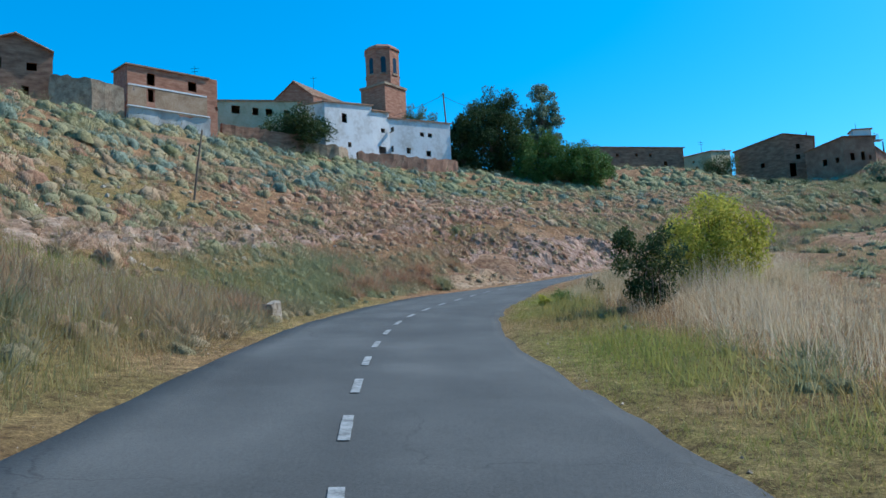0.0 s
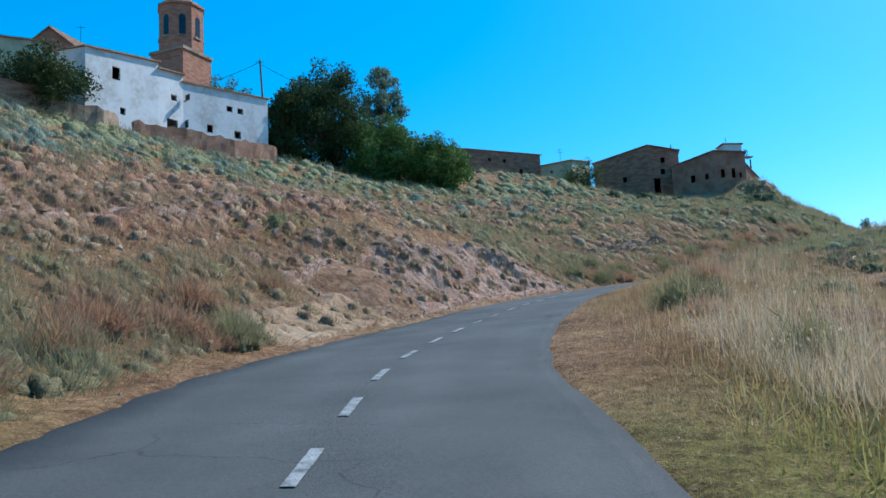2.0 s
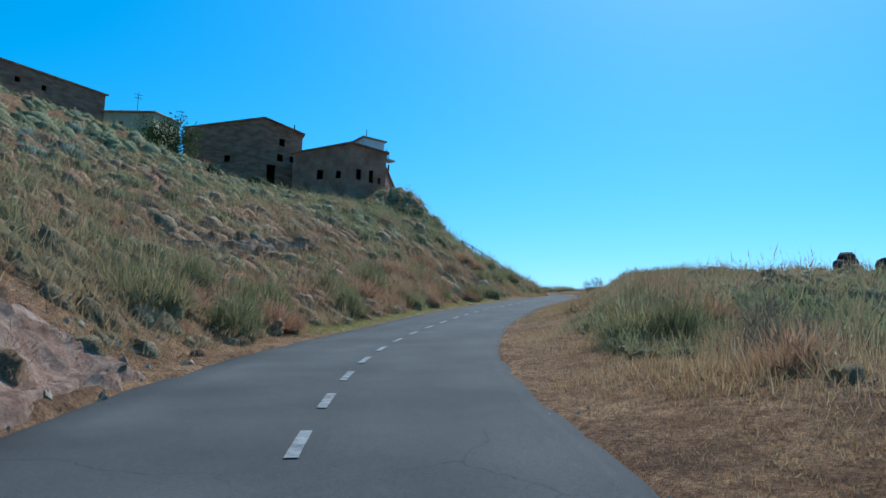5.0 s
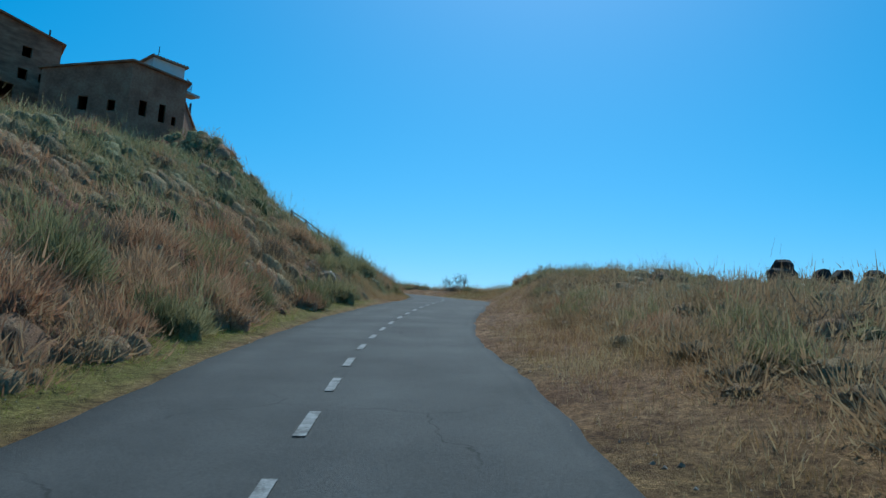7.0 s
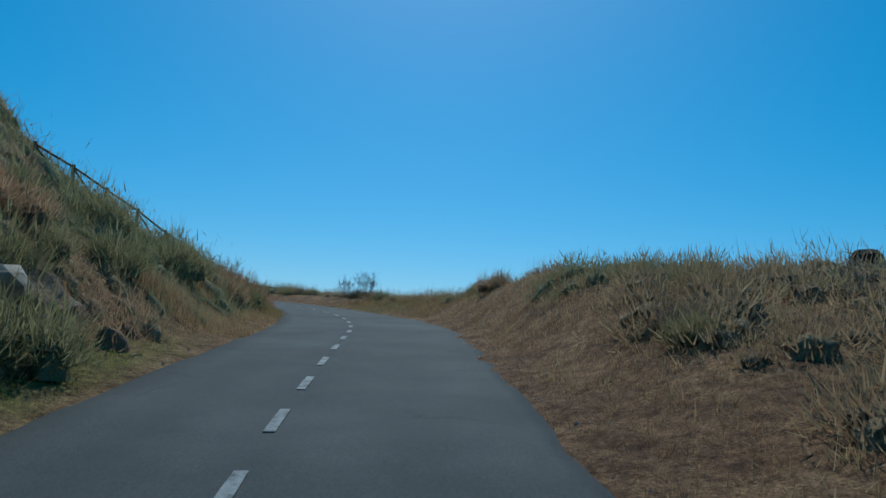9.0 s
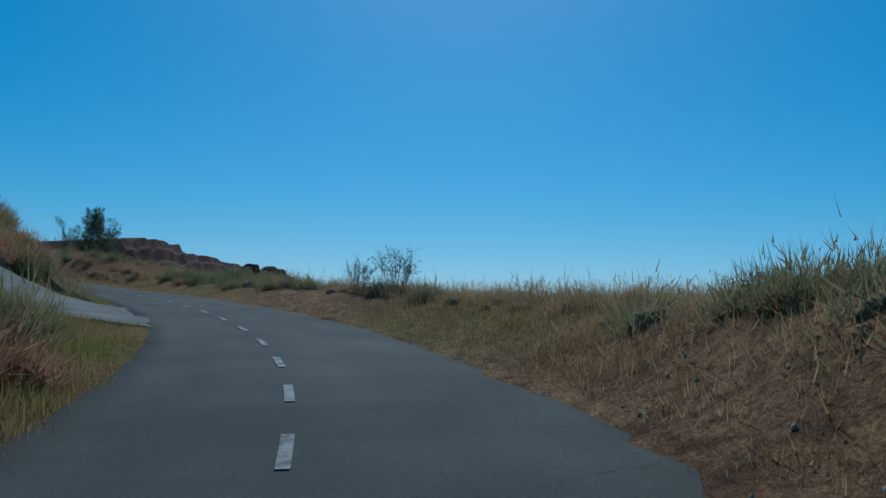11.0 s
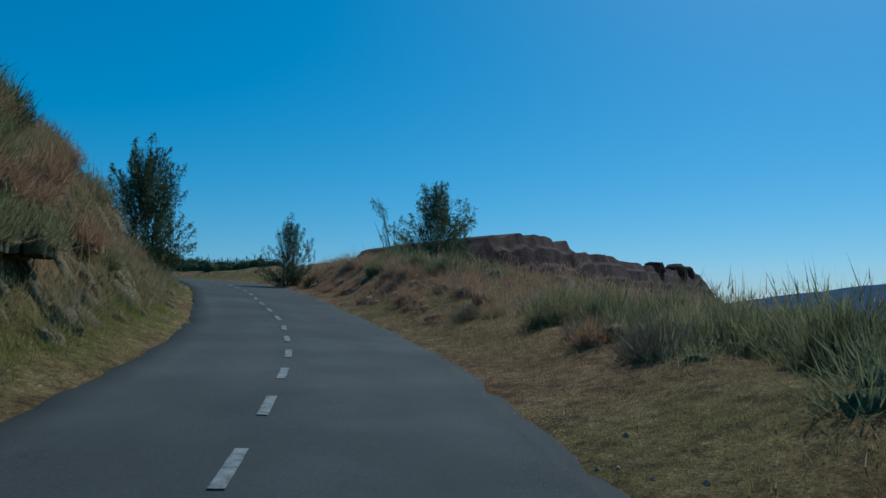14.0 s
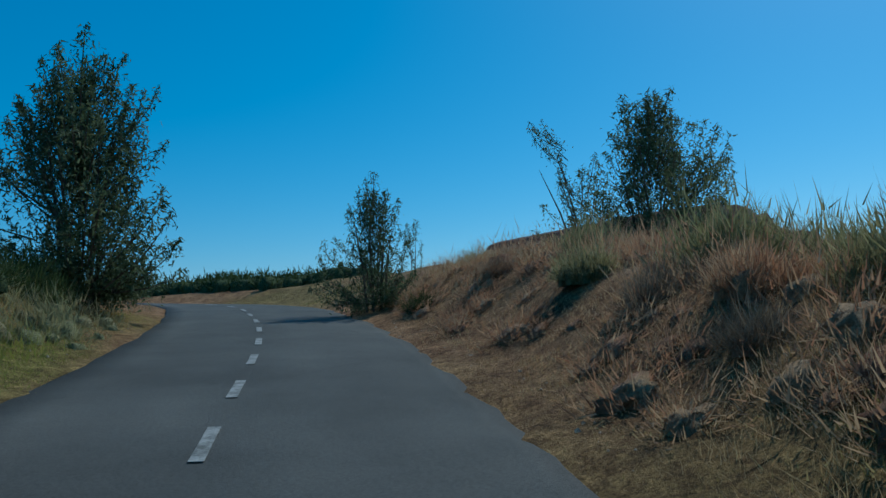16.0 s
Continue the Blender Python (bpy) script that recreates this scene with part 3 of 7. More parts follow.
def height(x, y):
    out = np.empty(len(x))
    for a in range(0, len(x), 8000):
        px, py = x[a:a + 8000], y[a:a + 8000]
        d2 = (px[:, None] - NODE_AT[None, :, 0]) ** 2 + (py[:, None] - NODE_AT[None, :, 1]) ** 2
        w = (d2 + 1.0) ** -3.0
        w /= w.sum(1, keepdims=True)
        s, l = place_on_road(px, py)
        right = l > 0
        lr = np.abs(l)
        base = w @ NODE_AT[:, 2]
        # close to the road the ground follows its exact level
        near = np.clip((9 - lr) / 6, 0, 1)
        base = base * (1 - near) + np.interp(s, RUN, AXIS[:, 2]) * near
        z = base + bank(s) * np.clip(l, -4, 4) * np.clip((14 - lr) / 8, 0, 1)
        h = np.where(right, (hats(lr, R_AT) * (w @ NODE_RIGHT)).sum(1), (hats(lr, L_AT) * (w @ NODE_LEFT)).sum(1))
        # unevenness, growing away from the road
        grow = np.clip((lr - 2.8) / 7, 0, 1)
        steep = np.clip((np.abs(h) / np.maximum(lr - 2.0, 1) - 0.35) * 2.5, 0, 1)
        rough = (fbm(px, py, 7.0, 3) - 0.5) * 1.1 * grow + (fbm(px, py, 1.9, 11, 3) - 0.5) * 0.45 * grow
        # rills down the cut bank and the eroded faces
        cut = np.clip((s - 86) / 4, 0, 1) * np.clip((110 - s) / 3, 0, 1) * (~right) * np.clip((lr - 2.9) / 1.5, 0, 1) * np.clip((13 - lr) / 4, 0, 1)
        rill = np.abs(smooth_noise(s + 0.35 * lr, lr * 0.25, 1.25, 31) - 0.5) * 2
        rill2 = np.abs(smooth_noise(s + 0.35 * lr, lr * 0.3, 0.6, 37) - 0.5) * 2
        z = z + h + rough * (1 - 0.5 * steep) - cut * (0.75 * (1 - rill) + 0.3 * (1 - rill2))
        # low ledges in the slope
        ledge = fbm(px, py, 16, 41, 3)
        step = (z * 0.55 + ledge * 5) % 1.0
        z = z + np.where(right, 0, grow * np.clip((lr - 8) / 6, 0, 1) * np.clip((60 - lr) / 20, 0, 1) * 0.55 * (np.clip(step * 3, 0, 1) - step))
        for kx, ky, wx, wy, rise in KNOLLS:
            z = z + rise * np.exp(-0.5 * (((px - kx) / wx) ** 2 + ((py - ky) / wy) ** 2))
        # the far land falls to a plain
        far = np.clip((lr - 90) / 260, 0, 1)
        z = z * (1 - far) + (-28 + 10 * fbm(px, py, 500, 5, 3)) * far
        # bed of the road
        z = np.where(lr < edge(s, l) - 0.15, base + bank(s) * l - 0.12, z)
        out[a:a + 8000] = z
    return out


def ruler(parts, out_to, grow=1.22):
    v = [parts[0][0]]
    for lo, hi, step in parts:
        n = int(round((hi - lo) / step))
        v += list(lo + (hi - lo) * np.arange(1, n + 1) / n)
    step = v[-1] - v[-2]
    while v[-1] < out_to:
        step *= grow
        v.append(v[-1] + step)
    step = v[1] - v[0]
    while v[0] > -out_to:
        step *= grow
        v.insert(0, v[0] - step)
    return np.array(v)


GX = ruler([(-60, -7, 0.9), (-7, 32, 0.44), (32, 112, 0.68), (112, 150, 1.0)], 4200)
GY = ruler([(-15, 38, 0.8), (38, 76, 0.44), (76, 150, 0.68), (150, 190, 1.2)], 4200)
mx, my = np.meshgrid(GX, GY, indexing="ij")
GZ = height(mx.ravel(), my.ravel()).reshape(mx.shape)
GS, GL = (a.reshape(mx.shape) for a in place_on_road(mx.ravel(), my.ravel()))


def on_ground(x, y, field=None):
    """Height of the ground sheet (or another field of it) at points."""
    f = GZ if field is None else field
    x, y = np.atleast_1d(np.asarray(x, float)), np.atleast_1d(np.asarray(y, float))
    i = np.clip(np.searchsorted(GX, x) - 1, 0, len(GX) - 2)
    j = np.clip(np.searchsorted(GY, y) - 1, 0, len(GY) - 2)
    u, v = (x - GX[i]) / (GX[i + 1] - GX[i]), (y - GY[j]) / (GY[j + 1] - GY[j])
    return (f[i, j] * (1 - u) + f[i + 1, j] * u) * (1 - v) + (f[i, j + 1] * (1 - u) + f[i + 1, j + 1] * u) * v


def ground_z(x, y):
    return float(on_ground(x, y)[0])


def greenness(x, y, s, l):
    """How green the grass is: by chance, and where damp verges keep it green."""
    g = np.clip((fbm(x, y, 9, 71, 3) - 0.52) * 4, 0, 1) * 0.55
    bump = lambda v, lo, hi, soft: np.clip((v - lo) / soft, 0, 1) * np.clip((hi - v) / soft, 0, 1)
    g = g + 0.7 * bump(s, 30, 73, 3) * bump(l, 2.5, 5.6, 0.5) * np.clip(fbm(x, y, 3, 73, 2) * 2.4 - 0.5, 0, 1)
    g = g + 0.8 * bump(s, 40, 74, 6) * bump(l, -11, -3.6, 1.5) * np.clip(fbm(x, y, 5, 75, 2) * 2.4 - 0.6, 0, 1)
    g = g + 0.9 * bump(s, 118, 158, 5) * bump(l, -3.7, -2.3, 0.4)
    g = g + 0.7 * bump(s, 180, 234, 6) * bump(l, -3.6, -2.3, 0.4) * np.clip(fbm(x, y, 6, 77, 2) * 3 - 0.8, 0, 1)
    g = g + 0.7 * bump(s, 168, 182, 4) * bump(l, -4.2, -1.6, 0.8) * np.clip(fbm(x, y, 3, 79, 3) * 2.6 - 0.8, 0, 1)
    return np.clip(g, 0, 1)


def build_ground():
    nx, ny = mx.shape
    verts = np.stack([mx, my, GZ], -1).reshape(-1, 3)
    idx = np.arange(nx * ny).reshape(nx, ny)
    quads = np.stack([idx[:-1, :-1], idx[1:, :-1], idx[1:, 1:], idx[:-1, 1:]], -1).reshape(-1, 4)
    me = bpy.data.meshes.new("ground")
    me.vertices.add(len(verts))
    me.vertices.foreach_set("co", verts.astype(np.float32).ravel())
    me.loops.add(4 * len(quads))
    me.loops.foreach_set("vertex_index", quads.astype(np.int32).ravel())
    me.polygons.add(len(quads))
    me.polygons.foreach_set("loop_start", np.arange(0, 4 * len(quads), 4, dtype=np.int32))
    gx, gy = np.gradient(GZ, GX, axis=0), np.gradient(GZ, GY, axis=1)
    slope = np.hypot(gx, gy)
    bare = np.clip((slope - 1.2) / 0.6, 0, 1) * 0.3
    cut = np.clip((GS - 85) / 4, 0, 1) * np.clip((110.5 - GS) / 2.5, 0, 1) * (GL < -2.7) * np.clip((8.5 - np.abs(GL)) / 2.5, 0, 1)
    bare = np.maximum(bare, cut * 0.85 * np.clip(fbm(mx, my, 2.5, 63, 3) * 3 - 0.7, 0.1, 1))
    patch = fbm(mx, my, 9, 61, 3)
    bare = np.maximum(bare, np.clip((patch - 0.63) * 7, 0, 1) * 0.7 * (np.abs(GL) > 5))
    for s0, s1, l0, l1, f in ((122, 135, -10.8, -8.2, 0.95), (61, 78, -13.5, -9.8, 0.6), (76, 96, -14, -11.4, 0.6), (97, 118, -18.5, -13.5, 0.6), (101, 113, -23, -20.5, 0.6), (80.5, 91.0, -5.8, -2.7, 0.97)):
        bare = np.maximum(bare, f * np.clip(np.minimum(GS - s0, s1 - GS) / 1.0, 0, 1) * np.clip(np.minimum(GL - l0, l1 - GL) / 0.5, 0, 1))
    lush = greenness(mx, my, GS, GL) * 0.8 * (1 - np.clip(bare * 1.5, 0, 1)) * np.clip((60 - np.abs(GL)) / 20, 0, 1)
    me.attributes.new("bare", "FLOAT", "POINT").data.foreach_set("value", bare.astype(np.float32).ravel())
    me.attributes.new("lush", "FLOAT", "POINT").data.foreach_set("value", lush.astype(np.float32).ravel())
    me.update(calc_edges=True)
    me.polygons.foreach_set("use_smooth", np.ones(len(quads), bool))
    me.materials.append(M_EARTH)
    tagged(new("ground", me), "dry brown earth slope with pale eroded rock and cut banks", "ground", kind="structure")
    return bare, slope


BARE, SLOPE = build_ground()


# ---------------------------------------------------------------- the road
def build_road():
    s = np.arange(2.0, RUN[-1] - 1, 0.4)
    lanes = np.array([-1, -0.98, -0.75, -0.5, -0.25, 0, 0.25, 0.5, 0.75, 0.85, 0.89, 0.98, 1])
    left = edge(s, -1) + 0.1 * (fbm(s, s * 0, 3.0, 81, 3) - 0.5) + 0.1 * (smooth_noise(s, s * 0, 0.7, 83) - 0.5)
    right = edge(s, 1) + 0.1 * (fbm(s, s * 0, 3.4, 85, 3) - 0.5) + 0.1 * (smooth_noise(s, s * 0, 0.7, 87) - 0.5)
    rows = []
    for k in lanes:
        off = np.where(k < 0, k * left, k * right)
        p = road_point(s, off)
        p[:, 2] += 0.005 * (fbm(p[:, 0], p[:, 1], 3, 89, 2) - 0.5) - (0.13 if abs(k) == 1 else 0.0) + 0.01
        rows.append(p)
    v = np.stack(rows, 1)
    n, m = v.shape[:2]
    idx = np.arange(n * m).reshape(n, m)
    quads = np.stack([idx[:-1, :-1], idx[:-1, 1:], idx[1:, 1:], idx[1:, :-1]], -1).reshape(-1, 4)
    ob = mesh_object("road", v.reshape(-1, 3), [tuple(int(i) for i in q) for q in quads], M_ASPHALT)
    across = np.tile(lanes * HALF, n)
    ob.data.attributes.new("across", "FLOAT", "POINT").data.foreach_set("value", across.astype(np.float32))
    ob.data.polygons.foreach_set("use_smooth", np.ones(len(quads), bool))
    tagged(ob, "narrow grey asphalt road with crumbling edges climbing the hill", "road", kind="structure")
    # broken white middle line
    rng = random.Random(4)
    ends = [20.85, 48.35, 78.15, 92.85, 104.55, 130.85, 143.45, 167.65, 172.95, 178.35, 183.55, 193.95, 218.85, 243.6]
    starts = [p + (q - p) * k / round((q - p) / 2.5) for p, q in zip(ends, ends[1:]) for k in range(round((q - p) / 2.5))]
    for s0 in starts:
        faint = 85 < s0 < 88
        bm = bmesh.new()
        for a in range(4):
            w0 = 0.055 + rng.uniform(-0.0025, 0.0025) - (0.03 if faint else 0)
            q = [road_point(s0 + 1.1 * (a + e) / 4, side * w0 - 0.02, 0.019) for e, side in ((0, -1), (0, 1), (1, 1), (1, -1))]
            low = [bm.verts.new(c) for c in q]
            high = [bm.verts.new(Vector(c) + Vector((0, 0, 0.004))) for c in q]
            bm.faces.new(high)
            for i in range(4):
                bm.faces.new((low[i], low[(i + 1) % 4], high[(i + 1) % 4], high[i]))
        part("dash", bm, M_MARK, ob)
    return ob


ROAD = build_road()


def build_driveway():
    """Pale concrete apron leaving the road on the hill side."""
    bm = bmesh.new()
    grid = []
    for a in np.linspace(179.8, 184.6, 9):
        row = []
        for b in np.linspace(1.72, 9.0, 9):
            flare = 1 + 0.10 * max(0, 4 - b)
            p = road_point(182.2 + (a - 182.2) * flare + 0.3 * (b - 2.4), -b)
            row.append(bm.verts.new((p[0], p[1], float(on_ground(p[0], p[1])[0]) + 0.05)))
        grid.append(row)
    for r, q in zip(grid, grid[1:]):
        for i in range(len(r) - 1):
            bm.faces.new((r[i], q[i], q[i + 1], r[i + 1]))
    bmesh.ops.solidify(bm, geom=bm.faces[:], thickness=0.16)
    ob = part("driveway", bm, M_CONCRETE, None)
    tagged(ob, "pale concrete driveway apron joining the road", "driveway", kind="structure")


build_driveway()


# ---------------------------------------------------------------- houses
def building(name, label, base, corners, openings=None, mat=None, roof=(), roof_mat=None, extra=(), category="house", group="", frames=None, sink=2.5):
    """corners: (x, y, top) round the plan, counterclockwise from above; openings: {side: [(from, to, sill, head, kind)]} in metres along the side and over the base;
    extra: ridge points; roof: polygons of corner and ridge indices."""
    root = empty_at(name, corners[0][0], corners[0][1], base)
    tagged(root, label, category, group)
    inv = root.matrix_world.inverted()
    n = len(corners)
    bm = bmesh.new()
    holes = []
    for i in range(n):
        (x0, y0, t0), (x1, y1, t1) = corners[i], corners[(i + 1) % n]
        length = math.hypot(x1 - x0, y1 - y0)
        ux, uy = (x1 - x0) / length, (y1 - y0) / length
        nx, ny = uy, -ux
        at = lambda u, z, d=0.0: inv @ Vector((x0 + ux * u - nx * d, y0 + uy * u - ny * d, base + z))
        ops = (openings or {}).get(i, [])
        flat = min(t0, t1) - base
        us = sorted({0.0, length, *[o[0] for o in ops], *[o[1] for o in ops]})
        zs = sorted({-sink, flat, *[o[2] for o in ops], *[o[3] for o in ops]})
        for ua, ub in zip(us, us[1:]):
            for za, zb in zip(zs, zs[1:]):
                if any(o[0] <= ua and ub <= o[1] and o[2] <= za and zb <= o[3] for o in ops):
                    continue
                bm.faces.new([bm.verts.new(at(*c)) for c in ((ua, za), (ub, za), (ub, zb), (ua, zb))])
        if abs(t0 - t1) > 0.01:
            up = (length, t1 - base) if t1 > t0 else (0, t0 - base)
            bm.faces.new([bm.verts.new(at(*c)) for c in ((0, flat), (length, flat), up)])
        for o in ops:
            ring = [(o[0], o[2]), (o[1], o[2]), (o[1], o[3]), (o[0], o[3])]
            for a, b in zip(ring, ring[1:] + ring[:1]):
                bm.faces.new([bm.verts.new(at(*c)) for c in ((*a, 0), (*b, 0), (*b, 0.22), (*a, 0.22))])
            holes.append((o, at, (ux, uy), (nx, ny)))
    bmesh.ops.remove_doubles(bm, verts=bm.verts, dist=0.002)
    part("wall", bm, mat, root)
    # windows and doors set back in the openings
    for o, at, u, nrm in holes:
        kind = o[4] if len(o) > 4 else "window"
        w = tagged(new(kind), "unglazed opening with a dark sheet for the shade inside" if kind == "opening" else "")
        w.parent = root
        w.empty_display_size = 0.1
        bm = bmesh.new()
        bm.faces.new([bm.verts.new(at(*c, 0.2)) for c in ((o[0], o[2]), (o[1], o[2]), (o[1], o[3]), (o[0], o[3]))])
        # unglazed openings: a near-black sheet at the back stands for the shade inside
        part("shutter" if kind == "shutter" else "pane" if kind == "window" else "back_sheet", bm, M_SHUTTER if kind == "shutter" else M_WOOD if kind == "door" else M_GLASS_SHADE, w)
        if kind in ("window", "shutter"):
            bm = bmesh.new()
            t = 0.07
            bars = [(o[0], o[0] + t, o[2], o[3]), (o[1] - t, o[1], o[2], o[3]), (o[0], o[1], o[2], o[2] + t), (o[0], o[1], o[3] - t, o[3])]
            if kind == "window" and o[1] - o[0] > 0.7:
                mid = (o[0] + o[1]) / 2
                bars.append((mid - t / 2, mid + t / 2, o[2], o[3]))
            for a, b, c, d in bars:
                f = [bm.verts.new(at(*q)) for q in ((a, c, 0.12), (b, c, 0.12), (b, d, 0.12), (a, d, 0.12))]
                g = [bm.verts.new(at(*q)) for q in ((a, c, 0.19), (b, c, 0.19), (b, d, 0.19), (a, d, 0.19))]
                bm.faces.new(f)
                for k in range(4):
                    bm.faces.new((f[k], f[(k + 1) % 4], g[(k + 1) % 4], g[k]))
            part("frame", bm, frames or M_WOOD, w)
            bm = bmesh.new()
            ring = [at(o[0] - 0.06, o[2], -0.06), at(o[1] + 0.06, o[2], -0.06), at(o[1] + 0.06, o[2], 0.1), at(o[0] - 0.06, o[2], 0.1)]
            f = [bm.verts.new(c) for c in ring]
            g = [bm.verts.new(c - Vector((0, 0, 0.07))) for c in ring]
            bm.faces.new(f)
            bm.faces.new(g[::-1])
            for k in range(4):
                bm.faces.new((f[k], f[(k + 1) % 4], g[(k + 1) % 4], g[k]))
            part("sill", bm, M_STONE, w)
    # roof: ribbed slabs with an overhang
    pts = [Vector(c) for c in corners] + [Vector(c) for c in extra]
    for poly in roof:
        ring = [inv @ pts[i] for i in poly]
        mid = sum(ring, Vector()) / len(ring)
        ring = [mid + (p - mid) * (1 + 0.3 / max((p - mid).length, 1)) for p in ring]
        bm = bmesh.new()
        if len(ring) == 4:
            a, b, c, d = ring
            count = max(4, int((b - a).length / 0.25))
            lower, upper = [], []
            for k in range(2 * count + 1):
                f = k / (2 * count)
                lift = Vector((0, 0, 0.11 if k % 2 else 0.03))
                lower.append((a.lerp(b, f), lift))
                upper.append((d.lerp(c, f), lift))
            top = [[bm.verts.new(p + q) for p, q in row] for row in (lower, upper)]
            bot = [[bm.verts.new(p - Vector((0, 0, 0.08))) for p, q in row] for row in (lower, upper)]
            for k in range(2 * count):
                bm.faces.new((top[0][k], top[0][k + 1], top[1][k + 1], top[1][k]))
                bm.faces.new((bot[0][k + 1], bot[0][k], bot[1][k], bot[1][k + 1]))
                bm.faces.new((bot[0][k], bot[0][k + 1], top[0][k + 1], top[0][k]))
                bm.faces.new((bot[1][k + 1], bot[1][k], top[1][k], top[1][k + 1]))
            for k in (0, 2 * count):
                bm.faces.new((bot[0][k], top[0][k], top[1][k], bot[1][k]))
        else:
            f = [bm.verts.new(p + Vector((0, 0, 0.07))) for p in ring]
            g = [bm.verts.new(p - Vector((0, 0, 0.06))) for p in ring]
            bm.faces.new(f)
            bm.faces.new(g[::-1])
            for k in range(len(ring)):
                bm.faces.new((f[k], f[(k + 1) % len(ring)], g[(k + 1) % len(ring)], g[k]))
        part("roof", bm, roof_mat or M_TILE, root)
    return root


def back(a, b, depth):
    """The two rear corners of a plan whose front runs from a to b, seen from outside."""
    ux, uy = b[0] - a[0], b[1] - a[1]
    k = depth / math.hypot(ux, uy)
    return (b[0] - uy * k, b[1] + ux * k), (a[0] - uy * k, a[1] + ux * k)


def row_house(name, label, a, b, top, rear_top, depth, base, openings, mat, **kw):
    """A house with a one-pitch roof, its front from a to b."""
    rear = kw.pop("rear", None)
    c, d = back(a, b, depth) if rear is None else ((b[0] + rear[0], b[1] + rear[1]), (a[0] + rear[0], a[1] + rear[1]))
    ends = top if isinstance(top, tuple) else (top, top)
    return building(name, label, base, [(*a, ends[0]), (*b, ends[1]), (*c, rear_top), (*d, rear_top)], {0: openings, **kw.pop("sides", {})}, mat, roof=[(0, 1, 2, 3)], **kw)


# village on the hill, from the far side of the start to the spur over the road
c0, d0 = back((-40.2, 66.6), (-34.5, 69.7), 10)
building("gabled_house", "tall weathered brick gable house on the hill edge", 24.0,
         [(-40.2, 66.6, 29.4), (-37.2, 68.25, 30.8), (-34.5, 69.7, 29.4), (*c0, 29.4), ((c0[0] + d0[0]) / 2, (c0[1] + d0[1]) / 2, 30.8), (*d0, 29.4)],
         {0: [(1.6, 2.3, 3.3, 4.4)], 1: [(0.9, 1.75, 3.4, 4.15), (0.5, 1.1, 1.1, 1.9)]}, M_BRICKDARK, roof=[(2, 3, 4, 1), (5, 0, 1, 4)])
row_house("brick_house", "two-storey reddish brick house with red shutters", (-28.6, 72.3), (-22.4, 77.6), 29.0, 30.4, 7, 23.6,
          [(1.9, 2.7, 3.6, 4.8, "window"), (6.1, 7.0, 3.7, 4.7, "shutter"), (2.0, 2.6, 1.9, 3.2, "door"), (9.0, 9.25, 2.1, 2.5, "opening")], M_BRICK, rear=(-3.8, 6.0))
row_house("cream_house", "long low cream plastered house with five windows", (-25.6, 88.2), (-15.6, 92.6), (30.1, 30.9), 31.7, 7, 26.8,
          [(0.4, 1.3, 1.9, 2.9), (2.9, 3.9, 1.9, 2.9), (5.4, 6.1, 1.9, 2.8), (7.0, 7.8, 1.9, 2.8), (9.2, 10.0, 1.6, 2.8)], M_CREAM)
row_house("white_house", "whitewashed two-storey house with stained plaster", (-12.3, 92.9), (-6.8, 97.9), (30.8, 31.5), 32.0, 8, 25.2,
          [(2.6, 3.4, 3.3, 4.5), (3.4, 3.95, 0.2, 0.85)], M_WHITE, group="white houses on the hill", sides={3: [(2, 3, 3, 4)]})
row_house("white_house", "narrow whitewashed house with two small dark windows", (-6.8, 97.9), (-4.7, 100.0), (30.85, 31.05), 31.5, 7, 25.2,
          [(1.5, 2.2, 2.9, 3.5), (1.0, 2.3, 0.0, 1.0)], M_WHITE, group="white houses on the hill")
row_house("white_house", "low whitewashed house with cracked plaster", (-4.7, 100.0), (3.6, 105.6), (30.3, 30.7), 31.4, 6, 25.4,
          [(4.9, 5.6, 2.9, 3.5), (6.2, 6.9, 2.9, 3.5), (2.6, 3.3, 0.3, 1.1, "opening"), (5.8, 6.6, 0.2, 1.0, "opening")], M_WHITE, group="white houses on the hill")
# church
building("church", "old brick church with gabled nave", 28.0,
         [(-21.7, 109.6, 36.5), (-18.9, 109.9, 39.3), (-16.2, 110.4, 37.3), (-7.7, 121.5, 37.1), (-11.2, 124.5, 39.3), (-14.7, 127.0, 36.5)],
         {2: [(3, 4, 5, 6.5, "opening")]}, M_BRICK, roof=[(2, 3, 4, 1), (5, 0, 1, 4)], category="church")


